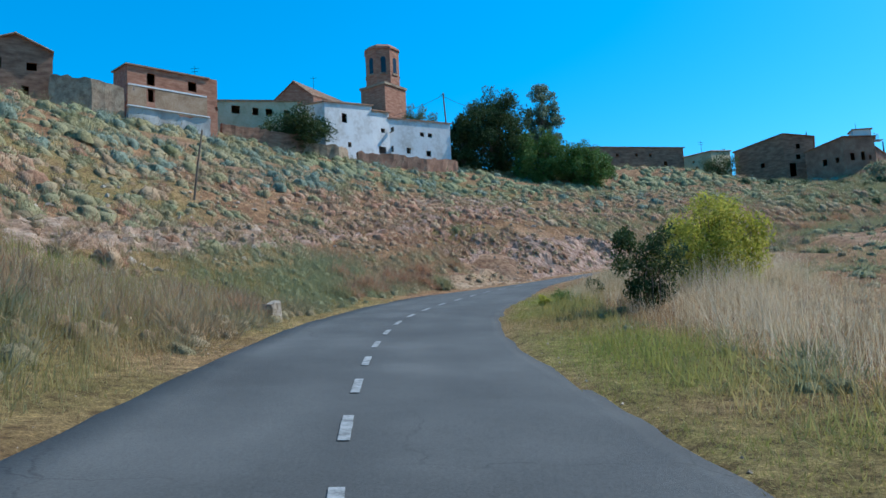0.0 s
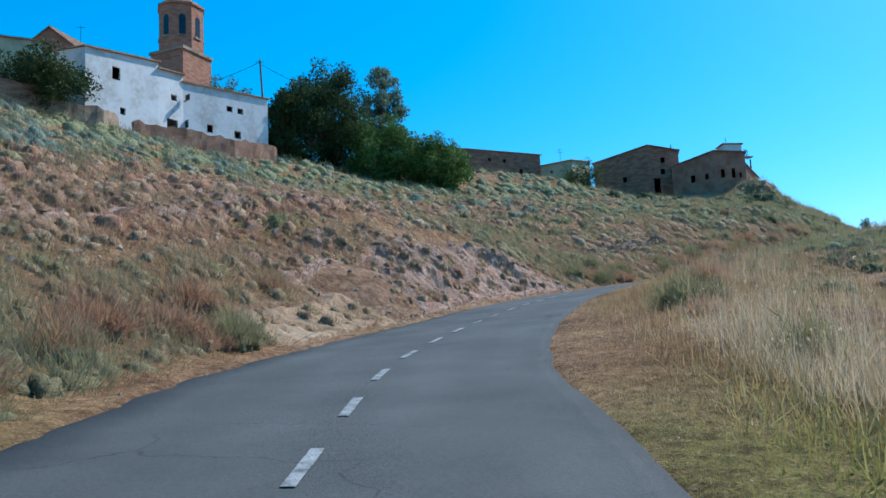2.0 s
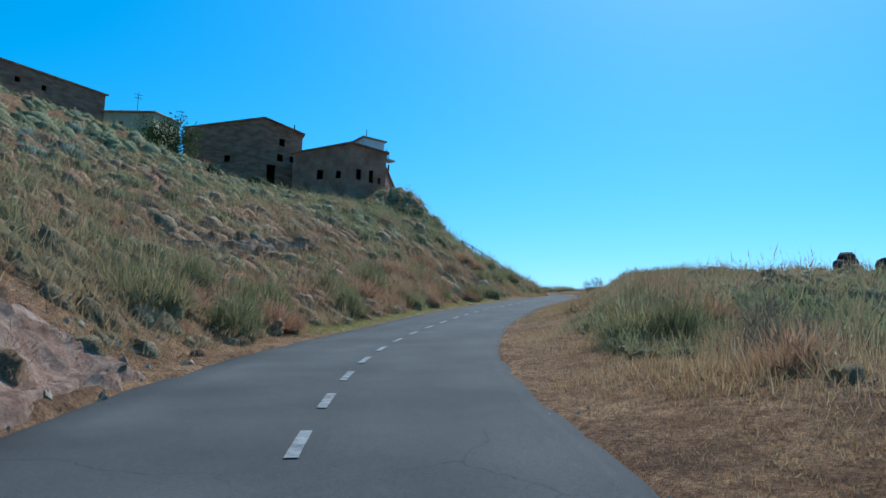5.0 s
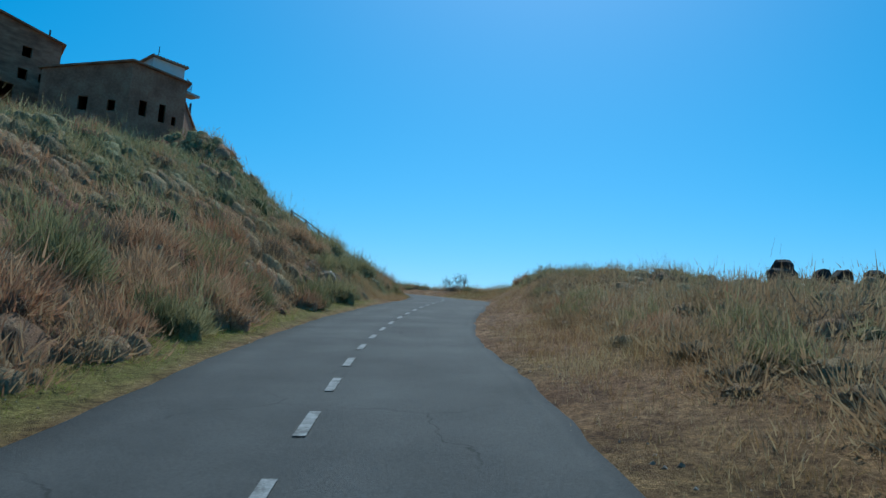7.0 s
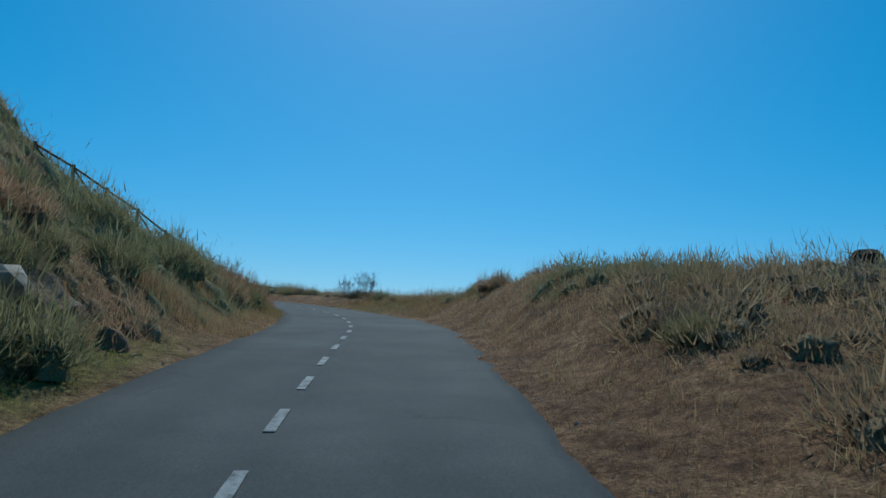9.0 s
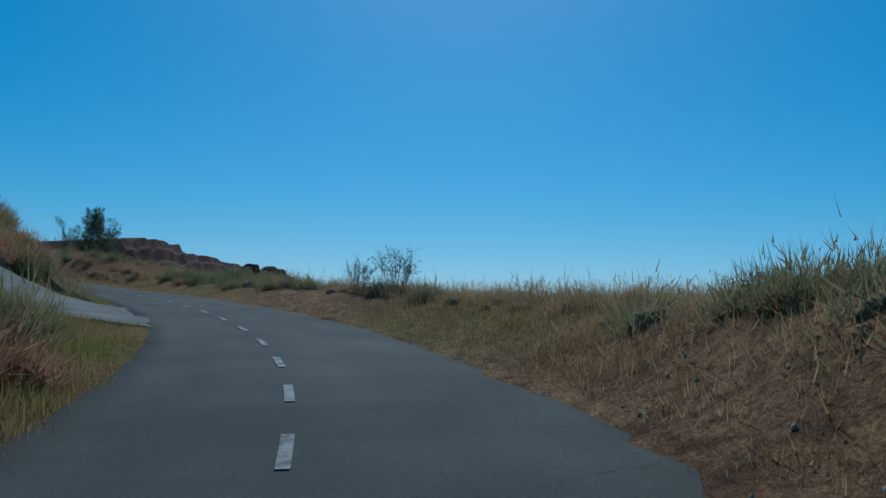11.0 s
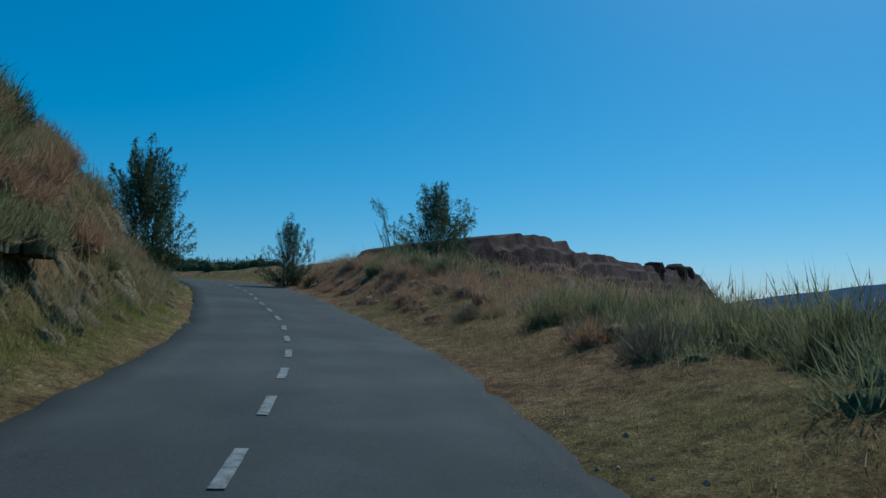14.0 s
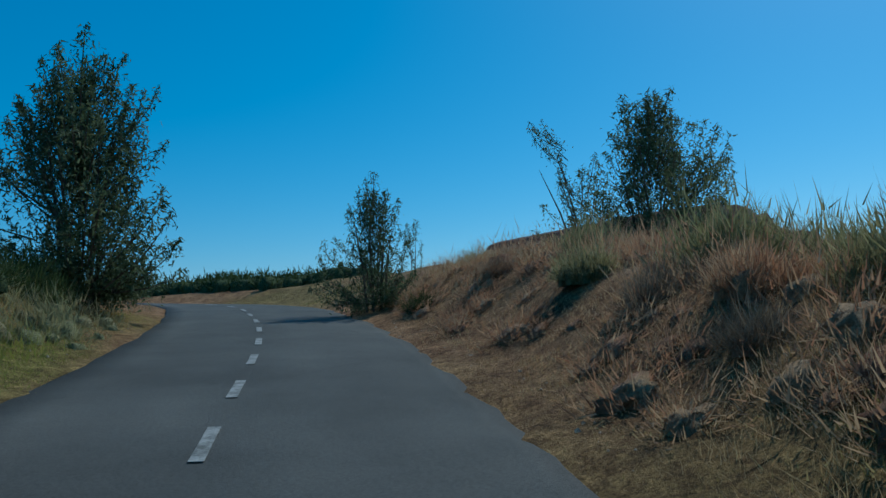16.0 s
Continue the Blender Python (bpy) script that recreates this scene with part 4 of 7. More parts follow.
def church_tower():
    cx, cy = -6.6, 125.0
    root = tagged(empty_at("church_tower", cx, cy, 27.55), "square brick bell tower with octagonal belfry", "tower")
    bm = bmesh.new()
    turn = pose(0, 0, 0, 0, 0, 52)
    box(bm, (-2.65, -2.65, -2), (2.65, 2.65, 14.6), turn)
    part("tower_shaft", bm, M_BRICK, root)
    bm = bmesh.new()
    box(bm, (-2.82, -2.82, 14.6), (2.82, 2.82, 15.0), turn)
    part("cornice", bm, M_STONE, root)
    bm = bmesh.new()
    rings = []
    r = 2.95
    for z in (15.0, 17.6, 20.0, 21.0, 21.01, 21.3, 21.31, 21.9):
        rr = r + (0.18 if 21.005 < z < 21.305 else 0) - (0.6 if z > 21.5 else 0)
        rings.append([bm.verts.new((rr * math.cos(math.radians(22.5 + 45 * k + 7)), rr * math.sin(math.radians(22.5 + 45 * k + 7)), z)) for k in range(8)])
    for a, b in zip(rings, rings[1:]):
        for k in range(8):
            bm.faces.new((a[k], a[(k + 1) % 8], b[(k + 1) % 8], b[k]))
    bm.faces.new(rings[-1])
    part("belfry", bm, M_BRICK, root)
    for k in range(8):
        ang = math.radians(45 * k + 7 + 45)
        bm = bmesh.new()
        w, ri = 0.42, r * math.cos(math.radians(22.5)) + 0.02
        m = Matrix.Rotation(ang, 4, "Z")
        pts = [(-w, 16.9), (w, 16.9), (w, 19.2)] + [(w * math.cos(a), 19.2 + w * math.sin(a)) for a in np.linspace(0.4, math.pi - 0.4, 5)] + [(-w, 19.2)]
        # flat dark panel on the wall stands in for the arch's shaded inside
        f = [bm.verts.new(m @ Vector((ri, u, z))) for u, z in pts]
        bm.faces.new(f)
        part("bell_shade_panel", bm, M_GLASS_SHADE, root, "flat dark panel painting the shade of an arched opening")
        bm = bmesh.new()
        box(bm, (ri - 0.1, -0.62, 16.6), (ri + 0.12, 0.62, 16.85), m)
        part("string_course", bm, M_STONE, root)
    bm = bmesh.new()
    tube(bm, [(0, 0, 21.9), (0, 0, 22.6)], [0.05, 0.03], 5)
    part("finial", bm, M_METAL, root)


church_tower()
# long low houses and the two on the spur
row_house("long_house", "long low brown brick house with tiny windows", (27.2, 123.6), (43.8, 127.2), 30.6, 31.6, 8, 26.5,
          [(4.5, 5.0, 2.5, 3.0), (8.0, 8.5, 2.5, 3.0), (10.5, 11.0, 2.5, 3.0), (13.2, 13.8, 0.9, 1.7)], M_BRICKDARK)
row_house("small_white_house", "small low pale plastered house", (43.8, 127.2), (47.0, 123.2), 28.9, 29.6, 6, 25.5,
          [(1.6, 2.0, 2.0, 2.4), (2.1, 2.6, 0.6, 1.3)], M_CREAM)
building("spur_house", "tall brown brick house on the spur above the road", 22.86,
         [(52.73, 127.84, 29.53), (58.04, 121.06, 30.66), (62.67, 120.38, 29.87), (66.06, 127.05, 29.64), (57.02, 133.27, 29.53)],
         {1: [(1.81, 2.49, 3.5, 4.29, "window"), (3.28, 3.84, 3.62, 4.29, "window"), (1.92, 2.6, 5.2, 5.99, "window"), (0.68, 1.69, 0.68, 2.94, "opening")], 0: [(4.52, 5.2, 2.94, 3.73, "window")]},
         M_BRICKDARK, roof=[(0, 1, 2, 3, 4)], roof_mat=M_BRICKDARK, group="houses on the spur")
building("spur_house", "brown plastered house with rooftop room and balcony", 21.5,
         [(59.96, 118.12, 26.82), (63.35, 112.93, 27.83), (67.42, 111.8, 27.49), (68.77, 114.28, 27.38), (64.93, 120.27, 26.7)],
         {0: [(2.71, 3.39, 2.49, 3.5, "window"), (4.75, 5.31, 2.6, 3.39, "window")], 1: [(0.79, 1.36, 2.6, 3.73, "window"), (2.26, 2.77, 2.49, 3.84, "window"), (3.28, 3.62, 2.49, 3.16, "window")]},
         M_ADOBE, roof=[(0, 1, 2, 3, 4)], roof_mat=M_BRICKDARK, group="houses on the spur")
building("lean_to", "sloping brown plastered lean-to beside the spur house", 21.5,
         [(67.53, 111.93, 25.91), (71.48, 114.73, 24.67), (69.9, 117.9, 24.56), (68.88, 114.4, 25.69)], {0: [(0.56, 0.9, 2.15, 2.71, "window")]}, M_ADOBE, roof=[(0, 1, 2, 3)], roof_mat=M_BRICKDARK, category="outbuilding")
building("rooftop_room", "small pale rooftop room of the spur house", 26.93,
         [(64.93, 112.81, 28.85), (67.3, 112.14, 28.74), (67.98, 114.51, 28.74), (65.61, 115.19, 28.85)], {1: [(0.56, 1.58, 0.23, 1.47)]}, M_WHITE, roof=[(0, 1, 2, 3)], category="room", sink=0.6)


def mast(name, label, x, y, z0, z1, r, lean=(0, 0), mat=None, arms=0):
    bm = bmesh.new()
    tube(bm, [(0, 0, z0 - 0.5), (lean[0] * 0.5, lean[1] * 0.5, (z0 + z1) / 2), (*lean, z1)], [r, r * 0.9, r * 0.75], 7)
    root = tagged(empty_at(name, x, y, 0), label, name.replace("_", " "))
    part("pole", bm, mat or M_WOOD, root)
    for k in range(arms):
        bm = bmesh.new()
        box(bm, (-0.45 + 0.1 * k, -0.02, z1 - 0.3 - 0.35 * k), (0.45 - 0.1 * k, 0.02, z1 - 0.26 - 0.35 * k), Matrix.Translation((*lean, 0)))
        part("crossarm", bm, M_METAL, root)
    return root


mast("utility_pole", "wooden utility pole behind the white house", 3.4, 106.6, 25.0, 35.5, 0.13, (-0.5, 0), arms=1)
mast("utility_pole", "thin leaning wooden post on the scrub slope", -13.45, 43.3, ground_z(-13.45, 43.3), 13.9, 0.07, (0.52, 0.18))
mast("chimney_pipe", "dark metal chimney pipe on the spur house", 70.58, 114.85, 24.56, 27.27, 0.12, mat=M_METAL)
mast("chimney_pipe", "dark metal chimney pipe on a brick house", 61.99, 121.06, 29.08, 30.88, 0.09, mat=M_METAL)
mast("antenna_mast", "thin metal mast on a rooftop", 65.61, 113.15, 28.28, 29.87, 0.04, mat=M_METAL)
mast("antenna_mast", "thin television antenna mast on a low roof", 46.3, 125.5, 28.5, 31.2, 0.03, mat=M_METAL, arms=2)
mast("antenna_mast", "thin antenna mast on the church roof", -16.5, 113.0, 37.0, 41.0, 0.03, mat=M_METAL, arms=1)
mast("antenna_mast", "thin antenna mast on a house roof", -25.0, 82.0, 29.6, 32.0, 0.03, mat=M_METAL, arms=2)


def balcony():
    root = tagged(empty_at("balcony_rail", 67.64, 112.47, 27.04), "thin metal balcony railing on the spur house", "railing")
    for k in range(6):
        bm = bmesh.new()
        tube(bm, [(0.2 + 0.2 * k, -0.1 + 0.12 * k, 0), (0.2 + 0.2 * k, -0.1 + 0.12 * k, 1.0)], [0.02, 0.02], 5)
        part("baluster", bm, M_METAL, root)
    bm = bmesh.new()
    tube(bm, [(0.1, -0.16, 1.0), (1.3, 0.56, 1.0)], [0.03, 0.03], 5)
    part("rail", bm, M_METAL, root)
    bm = bmesh.new()
    box(bm, (0, -0.3, -0.15), (1.4, 0.7, 0.02))
    part("slab", bm, M_CONCRETE, root)


balcony()


def cable(a, b, sag, label):
    bm = bmesh.new()
    pts = [Vector(a).lerp(Vector(b), f) - Vector((0, 0, sag * 4 * f * (1 - f))) for f in np.linspace(0, 1, 9)]
    tube(bm, pts, [0.025] * 9, 4)
    tagged(part("cable", bm, M_METAL, None), label, "cable", "cables of the pole")


cable((2.9, 106.6, 35.2), (-10.2, 121.0, 36.0), 0.8, "thin dark cable from pole to church")
cable((2.9, 106.6, 35.0), (14, 112, 33.0), 0.6, "thin dark cable from pole towards trees")


def rubble_wall(name, label, pts, thick, seed, mat=None):
    """A worn wall along points (x, y, foot, top) with an uneven crest."""
    rng = random.Random(seed)
    bm = bmesh.new()
    front, rear = [], []
    dense = []
    for p, q in zip(pts, pts[1:]):
        n = max(2, int(math.hypot(q[0] - p[0], q[1] - p[1]) / 0.5))
        dense += [[p[k] + (q[k] - p[k]) * i / n for k in range(4)] for i in range(n)]
    dense.append(list(pts[-1]))
    for i, (x, y, f, t) in enumerate(dense):
        a, b = dense[max(i - 1, 0)], dense[min(i + 1, len(dense) - 1)]
        d = Vector((b[1] - a[1], a[0] - b[0], 0)).normalized()
        t += rng.uniform(-0.25, 0.12)
        for side, store in ((1, front), (-1, rear)):
            o = d * (thick / 2) * side
            store.append([bm.verts.new((x + o.x + rng.uniform(-0.06, 0.06), y + o.y + rng.uniform(-0.06, 0.06), f + (t - f) * h)) for h in (0, 0.35, 0.7, 1)])
    for s, flip in ((front, 1), (rear, -1)):
        for p, q in zip(s, s[1:]):
            for k in range(3):
                bm.faces.new((p[k], q[k], q[k + 1], p[k + 1]))
    for i in range(len(dense) - 1):
        bm.faces.new((front[i][3], front[i + 1][3], rear[i + 1][3], rear[i][3]))
    for i in (0, -1):
        bm.faces.new([front[i][k] for k in range(4)] + [rear[i][k] for k in (3, 2, 1, 0)])
    tagged(part(name, bm, mat or M_STONE, None), label, "wall")


rubble_wall("stone_wall", "ruined yellowish rubble wall between two houses", [(-34.5, 69.2, 22.5, 27.0), (-31, 69.9, 22.5, 26.9), (-28.9, 71.9, 22.5, 26.2)], 0.6, 3)
rubble_wall("retaining_wall", "grey concrete retaining wall under the brick house", [(-28.4, 71.8, 21.5, 24.6), (-22.1, 77.2, 21.5, 24.4)], 0.5, 4, M_CONCRETE)
rubble_wall("retaining_wall", "brown retaining wall below the cream house", [(-22.5, 83, 22.0, 25.7), (-14.6, 88.6, 22.0, 25.4)], 0.6, 5, M_BRICKDARK)
rubble_wall("stone_wall", "low dry stone wall in front of the white house", [(-15.5, 88.5, 22.0, 24.8), (-10.6, 91.0, 22.0, 24.6), (-9.8, 93.0, 22.0, 24.6)], 0.5, 6)
rubble_wall("stone_wall", "low rough stone wall along the white houses", [(-8.5, 93.6, 22.0, 24.4), (0, 99.2, 22.0, 24.4), (4.2, 103.6, 22.0, 24.9)], 0.5, 7, M_ADOBE)


def ledge_band(name, label, a, b, z, high, out, mat):
    """A thin projecting band along a wall from a to b."""
    bm = bmesh.new()
    length = math.hypot(b[0] - a[0], b[1] - a[1])
    turn = math.degrees(math.atan2(b[1] - a[1], b[0] - a[0]))
    box(bm, (0, -out, 0), (length, 0.05, high), pose(a[0], a[1], z, 0, 0, turn))
    tagged(part(name, bm, mat, None), label, "trim", kind="structure")


ledge_band("trim", "whitewashed band across the brick house wall", (-28.55, 72.34), (-22.45, 77.56), 26.9, 0.16, 0.06, M_WHITE)
ledge_band("trim", "ochre plaster on the lower wall of the brick house", (-28.57, 72.32), (-27.2, 73.5), 24.62, 2.27, 0.025, M_OCHRE)
ledge_band("trim", "ochre plaster on the lower wall of the brick house", (-26.55, 74.06), (-22.43, 77.58), 24.62, 2.27, 0.025, M_OCHRE)
ledge_band("trim", "pale coping on the concrete retaining wall", (-28.4, 71.6), (-22.1, 77.0), 24.52, 0.12, 0.3, M_WHITE)


# ---------------------------------------------------------------- wooden fence on the slope
def fence():
    root = tagged(empty_at("wooden_fence", 0, 0, 0), "rustic wooden rail fence with crossed braces on the slope", "fence")
    line = [Vector(p) for p in ((63.0, 96.7), (66.4, 97.3), (69.9, 97.8), (73.4, 98.2))]
    pts = [line[k].lerp(line[k + 1], f) for k in range(3) for f in (0, 0.5)] + [line[3]]
    tops = []
    for p in pts:
        z = ground_z(p[0], p[1])
        bm = bmesh.new()
        tube(bm, [(p[0], p[1], z - 0.4), (p[0], p[1], z + 1.08)], [0.06, 0.055], 7)
        part("post", bm, M_WOOD, root)
        tops.append(Vector((p[0], p[1], z)))
    for a, b in zip(tops, tops[1:]):
        bm = bmesh.new()
        tube(bm, [a + Vector((0, 0, 1.0)), b + Vector((0, 0, 1.0))], [0.035, 0.035], 6)
        part("rail", bm, M_WOOD, root)
        bm = bmesh.new()
        tube(bm, [a + Vector((0, 0, 0.96)), b + Vector((0, 0, 0.2))], [0.028, 0.028], 5)
        part("brace", bm, M_WOOD, root)


fence()


# ---------------------------------------------------------------- eroded faces in the slope
FACE_SPOTS = []


def eroded_face(label, s0, s1, l0, l1, bulge, amp, lean, mat, seed, step=0.16, clods=0.1, tufts=0):
    """A bare scarp over the slope: rills that lean as they run down, ledges and clods, feathered into the ground at its rim."""
    s = np.arange(s0, s1 + step, step)
    v = np.linspace(0, 1, max(8, int(abs(l1 - l0) * 1.5 / step)))
    S, V = np.meshgrid(s, v, indexing="ij")
    wob = 0.9 * (fbm(S, V * 0, 2.6, seed + 1, 3) - 0.5) * abs(l1 - l0) * 0.35
    L = l0 + (l1 - l0) * V + wob * V
    p = road_point(S.ravel(), L.ravel())
    z = on_ground(p[:, 0], p[:, 1]).reshape(S.shape)
    h = z - z[:, :1]
    rim = np.minimum(np.clip(np.minimum(S - s0, s1 - S) / 1.6, 0, 1), np.clip(np.minimum(V, 1 - V) / 0.14, 0, 1))
    rim = np.clip(rim + 0.7 * (fbm(S, V * 4, 1.1, seed + 2, 3) - 0.6), 0, 1)
    q = S + lean * h
    ridge = lambda size, k: 1 - np.abs(2 * smooth_noise(q, V * abs(l1 - l0) * 0.35, size, seed + k) - 1)
    out = amp * (0.5 * ridge(1.2, 3) + 0.5 * ridge(0.5, 5)) + clods * (2 * fbm(S * 1.0, L * 1.3 + h, 0.5, seed + 9, 3) - 1) * 1.4
    out = out + 0.1 * (2 * fbm(S, L + h, 0.24, seed + 13, 2) - 1)
    out = bulge * rim + out * rim - 0.25 * (1 - rim)
    a = np.stack([np.interp(S.ravel(), RUN, AHEAD[:, k]) for k in range(2)], -1)
    x = p[:, 0] + a[:, 1] * out.ravel() * 0.7
    y = p[:, 1] - a[:, 0] * out.ravel() * 0.7
    zz = z.ravel() + out.ravel() * 0.6
    n, m = S.shape
    spots = np.random.RandomState(seed).choice(np.flatnonzero((rim.ravel() > 0.3) & (V.ravel() > 0.2)), tufts)
    FACE_SPOTS.extend(np.stack([x, y, zz], 1)[spots])
    idx = np.arange(n * m).reshape(n, m)
    quads = np.stack([idx[:-1, :-1], idx[:-1, 1:], idx[1:, 1:], idx[1:, :-1]], -1).reshape(-1, 4)
    ob = mesh_object("cut_bank", np.stack([x, y, zz], 1), [tuple(int(i) for i in f) for f in quads], mat)
    tagged(ob, label, "rock face", kind="structure")


eroded_face("pinkish rock cutting with slanting erosion rills", 98.0, 110.5, -2.5, -7.4, 0.0, 0.34, 1.6, M_CUT, 301, 0.12, 0.12, 80)
eroded_face("crumbling pinkish bank strewn with rubble", 91.0, 99.6, -2.8, -7.0, 0.05, 0.34, 1.4, M_CUT, 331, 0.12, 0.14, 130)
eroded_face("brown crumbling earth bank with clods", 86.5, 98.0, -6.2, -9.0, 0.0, 0.3, 0.5, M_CUT, 321, 0.13, 0.2, 300)
eroded_face("pocket of yellow sand at the foot of the bank", 80.5, 90.0, -2.9, -5.4, 0.12, 0.16, 0.2, M_SAND, 341, 0.13, 0.14, 22)
eroded_face("pale layered rock ledge in the slope", 123.0, 134.0, -8.6, -10.4, 0.1, 0.35, 0.1, M_PALECUT, 361, 0.16, 0.3, 26)
eroded_face("pale pink eroded patch on the slope", 98.0, 117.0, -13.5, -18.5, 0.0, 0.45, 0.5, M_CUT, 381, 0.2, 0.28, 360)
eroded_face("pale eroded scarp higher on the slope", 101.0, 113.0, -20.5, -23.0, 0.05, 0.45, 0.3, M_PALECUT, 401, 0.22, 0.28, 70)
eroded_face("pale orange eroded hollow in the slope", 61.0, 78.0, -9.6, -13.5, 0.0, 0.5, 0.4, M_PALECUT, 421, 0.18, 0.3, 150)
eroded_face("broken rock ledge under the hillside scrub", 76.0, 96.0, -11.0, -14.0, 0.0, 0.4, 0.4, M_CUT, 431, 0.18, 0.28, 420)
eroded_face("small pale rock scar beside the road", 150.5, 155.0, -3.6, -5.4, 0.05, 0.25, 0.3, M_PALECUT, 441, 0.14, 0.2, 6)
eroded_face("small brown earth scar in the bank", 213.0, 219.0, -4.0, -5.2, 0.0, 0.22, 0.4, M_PALECUT, 461, 0.14, 0.2, 40)


# ---------------------------------------------------------------- trees and shrubs
def leaves(centres, spread, count, size, rng, long=2.0, droop=0.0):
    """Small leaf triangles in pairs round clump centres: array n x 3 x 3."""
    c = centres[rng.randint(0, len(centres), count)]
    r = spread[rng.randint(0, len(spread), count)] if np.ndim(spread) else spread
    d = rng.normal(size=(count, 3))
    d /= np.linalg.norm(d, axis=1, keepdims=True)
    p = c + d * (np.reshape(r, (-1, 1)) * rng.rand(count, 1) ** 0.45)
    a = rng.normal(size=(count, 3)) + d * 0.8
    a[:, 2] += 0.2 - droop
    a /= np.linalg.norm(a, axis=1, keepdims=True)
    b = np.cross(a, rng.normal(size=(count, 3)))
    b /= np.linalg.norm(b, axis=1, keepdims=True)
    s = size * rng.uniform(0.6, 1.4, (count, 1))
    return np.stack([p - a * s * long * 0.5 + b * s * 0.5, p - a * s * long * 0.5 - b * s * 0.5, p + a * s * long * 0.5], 1)


def crown_tree(name, label, x, y, z, high, wide, leaf_mat, seed, clumps=40, clump=0.45, count=6000, size=0.06, low=0.25, shape="round", trunk=0.12, long=2.0, group="", category="tree", stems=1, gaps=0.0):
    """A tree or tall shrub: tapered trunk, limbs that reach into each clump, and a crown of many small leaves with gaps."""
    rng = np.random.RandomState(seed)
    foot_z = min(z, ground_z(x, y) - 0.05)
    low, high, z = low + (z - foot_z) / (high + z - foot_z), high + z - foot_z, foot_z
    root = tagged(empty_at(name, x, y, z), label, category, group)
    pts = []
    while len(pts) < clumps:
        u = rng.uniform(-1, 1, 3)
        h = ((u[2] + 1) / 2) ** 1.25
        if shape == "poplar":
            r = 0.35 + 0.65 * math.sin(math.pi * min(1, 0.15 + h * 0.85)) ** 0.8
            if h > 0.9:
                r *= 0.6
        elif shape == "vase":
            r = 0.35 + 0.65 * h
        else:
            r = math.sqrt(max(0.0, 1 - (1.75 * h - 0.75) ** 2)) if h > 0.43 else 0.55 + h
        if math.hypot(u[0], u[1]) > r:
            continue
        pts.append((u[0] * wide / 2 + rng.normal() * 0.06 * wide, u[1] * wide / 2 + rng.normal() * 0.06 * wide, high * (low + (0.97 - low) * h)))
    pts = np.array(pts)
    bm = bmesh.new()
    for k in range(stems):
        ang = 2 * math.pi * k / stems + 0.4
        foot = (0.1 * wide * math.cos(ang) * (stems > 1), 0.1 * wide * math.sin(ang) * (stems > 1))
        lean = rng.uniform(-0.1, 0.1, 2) * wide + np.array(foot) * 1.6
        tube(bm, [(*foot, -0.3), (foot[0] * 0.8 + lean[0] * 0.3, foot[1] * 0.8 + lean[1] * 0.3, high * 0.25), (lean[0] * 0.8, lean[1] * 0.8, high * 0.55), (lean[0], lean[1], high * 0.85)],
             [trunk, trunk * 0.75, trunk * 0.45, trunk * 0.12], 7)
    for p in pts[:: max(1, len(pts) // 45)]:
        start = np.array((rng.uniform(-0.03, 0.03) * wide, rng.uniform(-0.03, 0.03) * wide, p[2] * rng.uniform(0.3, 0.6)))
        mid = start * 0.45 + p * 0.55 + np.array((0, 0, -0.03 * high))
        tube(bm, [start, mid, p], [trunk * 0.3, trunk * 0.18, trunk * 0.06], 5)
    part("trunk", bm, M_BARK, root)
    sizes = clump * rng.uniform(0.6, 1.35, len(pts)) * wide / 2
    k = rng.randint(0, len(pts), count)
    tri = leaves(pts[k], float(clump * wide / 2), count, size, rng, long)
    triangles("crown", tri, leaf_mat, root)
    return root


def twig_shrub(name, label, x, y, z, high, wide, seed, twigs=40, leaf_mat=None, count=0, group="", mat=None):
    """A thin shrub: forked twigs, few or no leaves."""
    rng = np.random.RandomState(seed)
    root = tagged(empty_at(name, x, y, z), label, "shrub", group)
    bm = bmesh.new()
    tips = []
    for k in range(twigs):
        a, r = rng.uniform(0, 2 * math.pi), rng.uniform(0.1, 1) ** 0.7 * wide / 2
        h = high * rng.uniform(0.55, 1.0) * (1 - 0.25 * (r / (wide / 2)) ** 2)
        tip = np.array((r * math.cos(a), r * math.sin(a), h))
        base = np.array((0.12 * r * math.cos(a), 0.12 * r * math.sin(a), -0.15))
        mid = base * 0.5 + tip * 0.5 + rng.normal(size=3) * 0.05 * high
        tube(bm, [base, mid, tip], [0.007, 0.005, 0.0025], 4)
        for j in range(10):
            f = rng.uniform(0.4, 0.95)
            s = mid * (1 - f) + tip * f
            e = s + np.array((rng.normal() * 0.1, rng.normal() * 0.1, rng.uniform(0.03, 0.2))) * high * 0.9
            tube(bm, [s, (s + e) / 2 + rng.normal(size=3) * 0.012 * high, e], [0.004, 0.003, 0.0018], 3)
            tips += [e, (s + e) / 2]
    part("twig_crown", bm, mat or M_BARK, root)
    if count:
        triangles("foliage", leaves(np.array(tips), 0.07 * high, count, 0.03, rng, 2.2), leaf_mat, root)
    return root


def at_road(s, l):
    p = road_point(s, l)
    return float(p[0]), float(p[1]), ground_z(p[0], p[1])


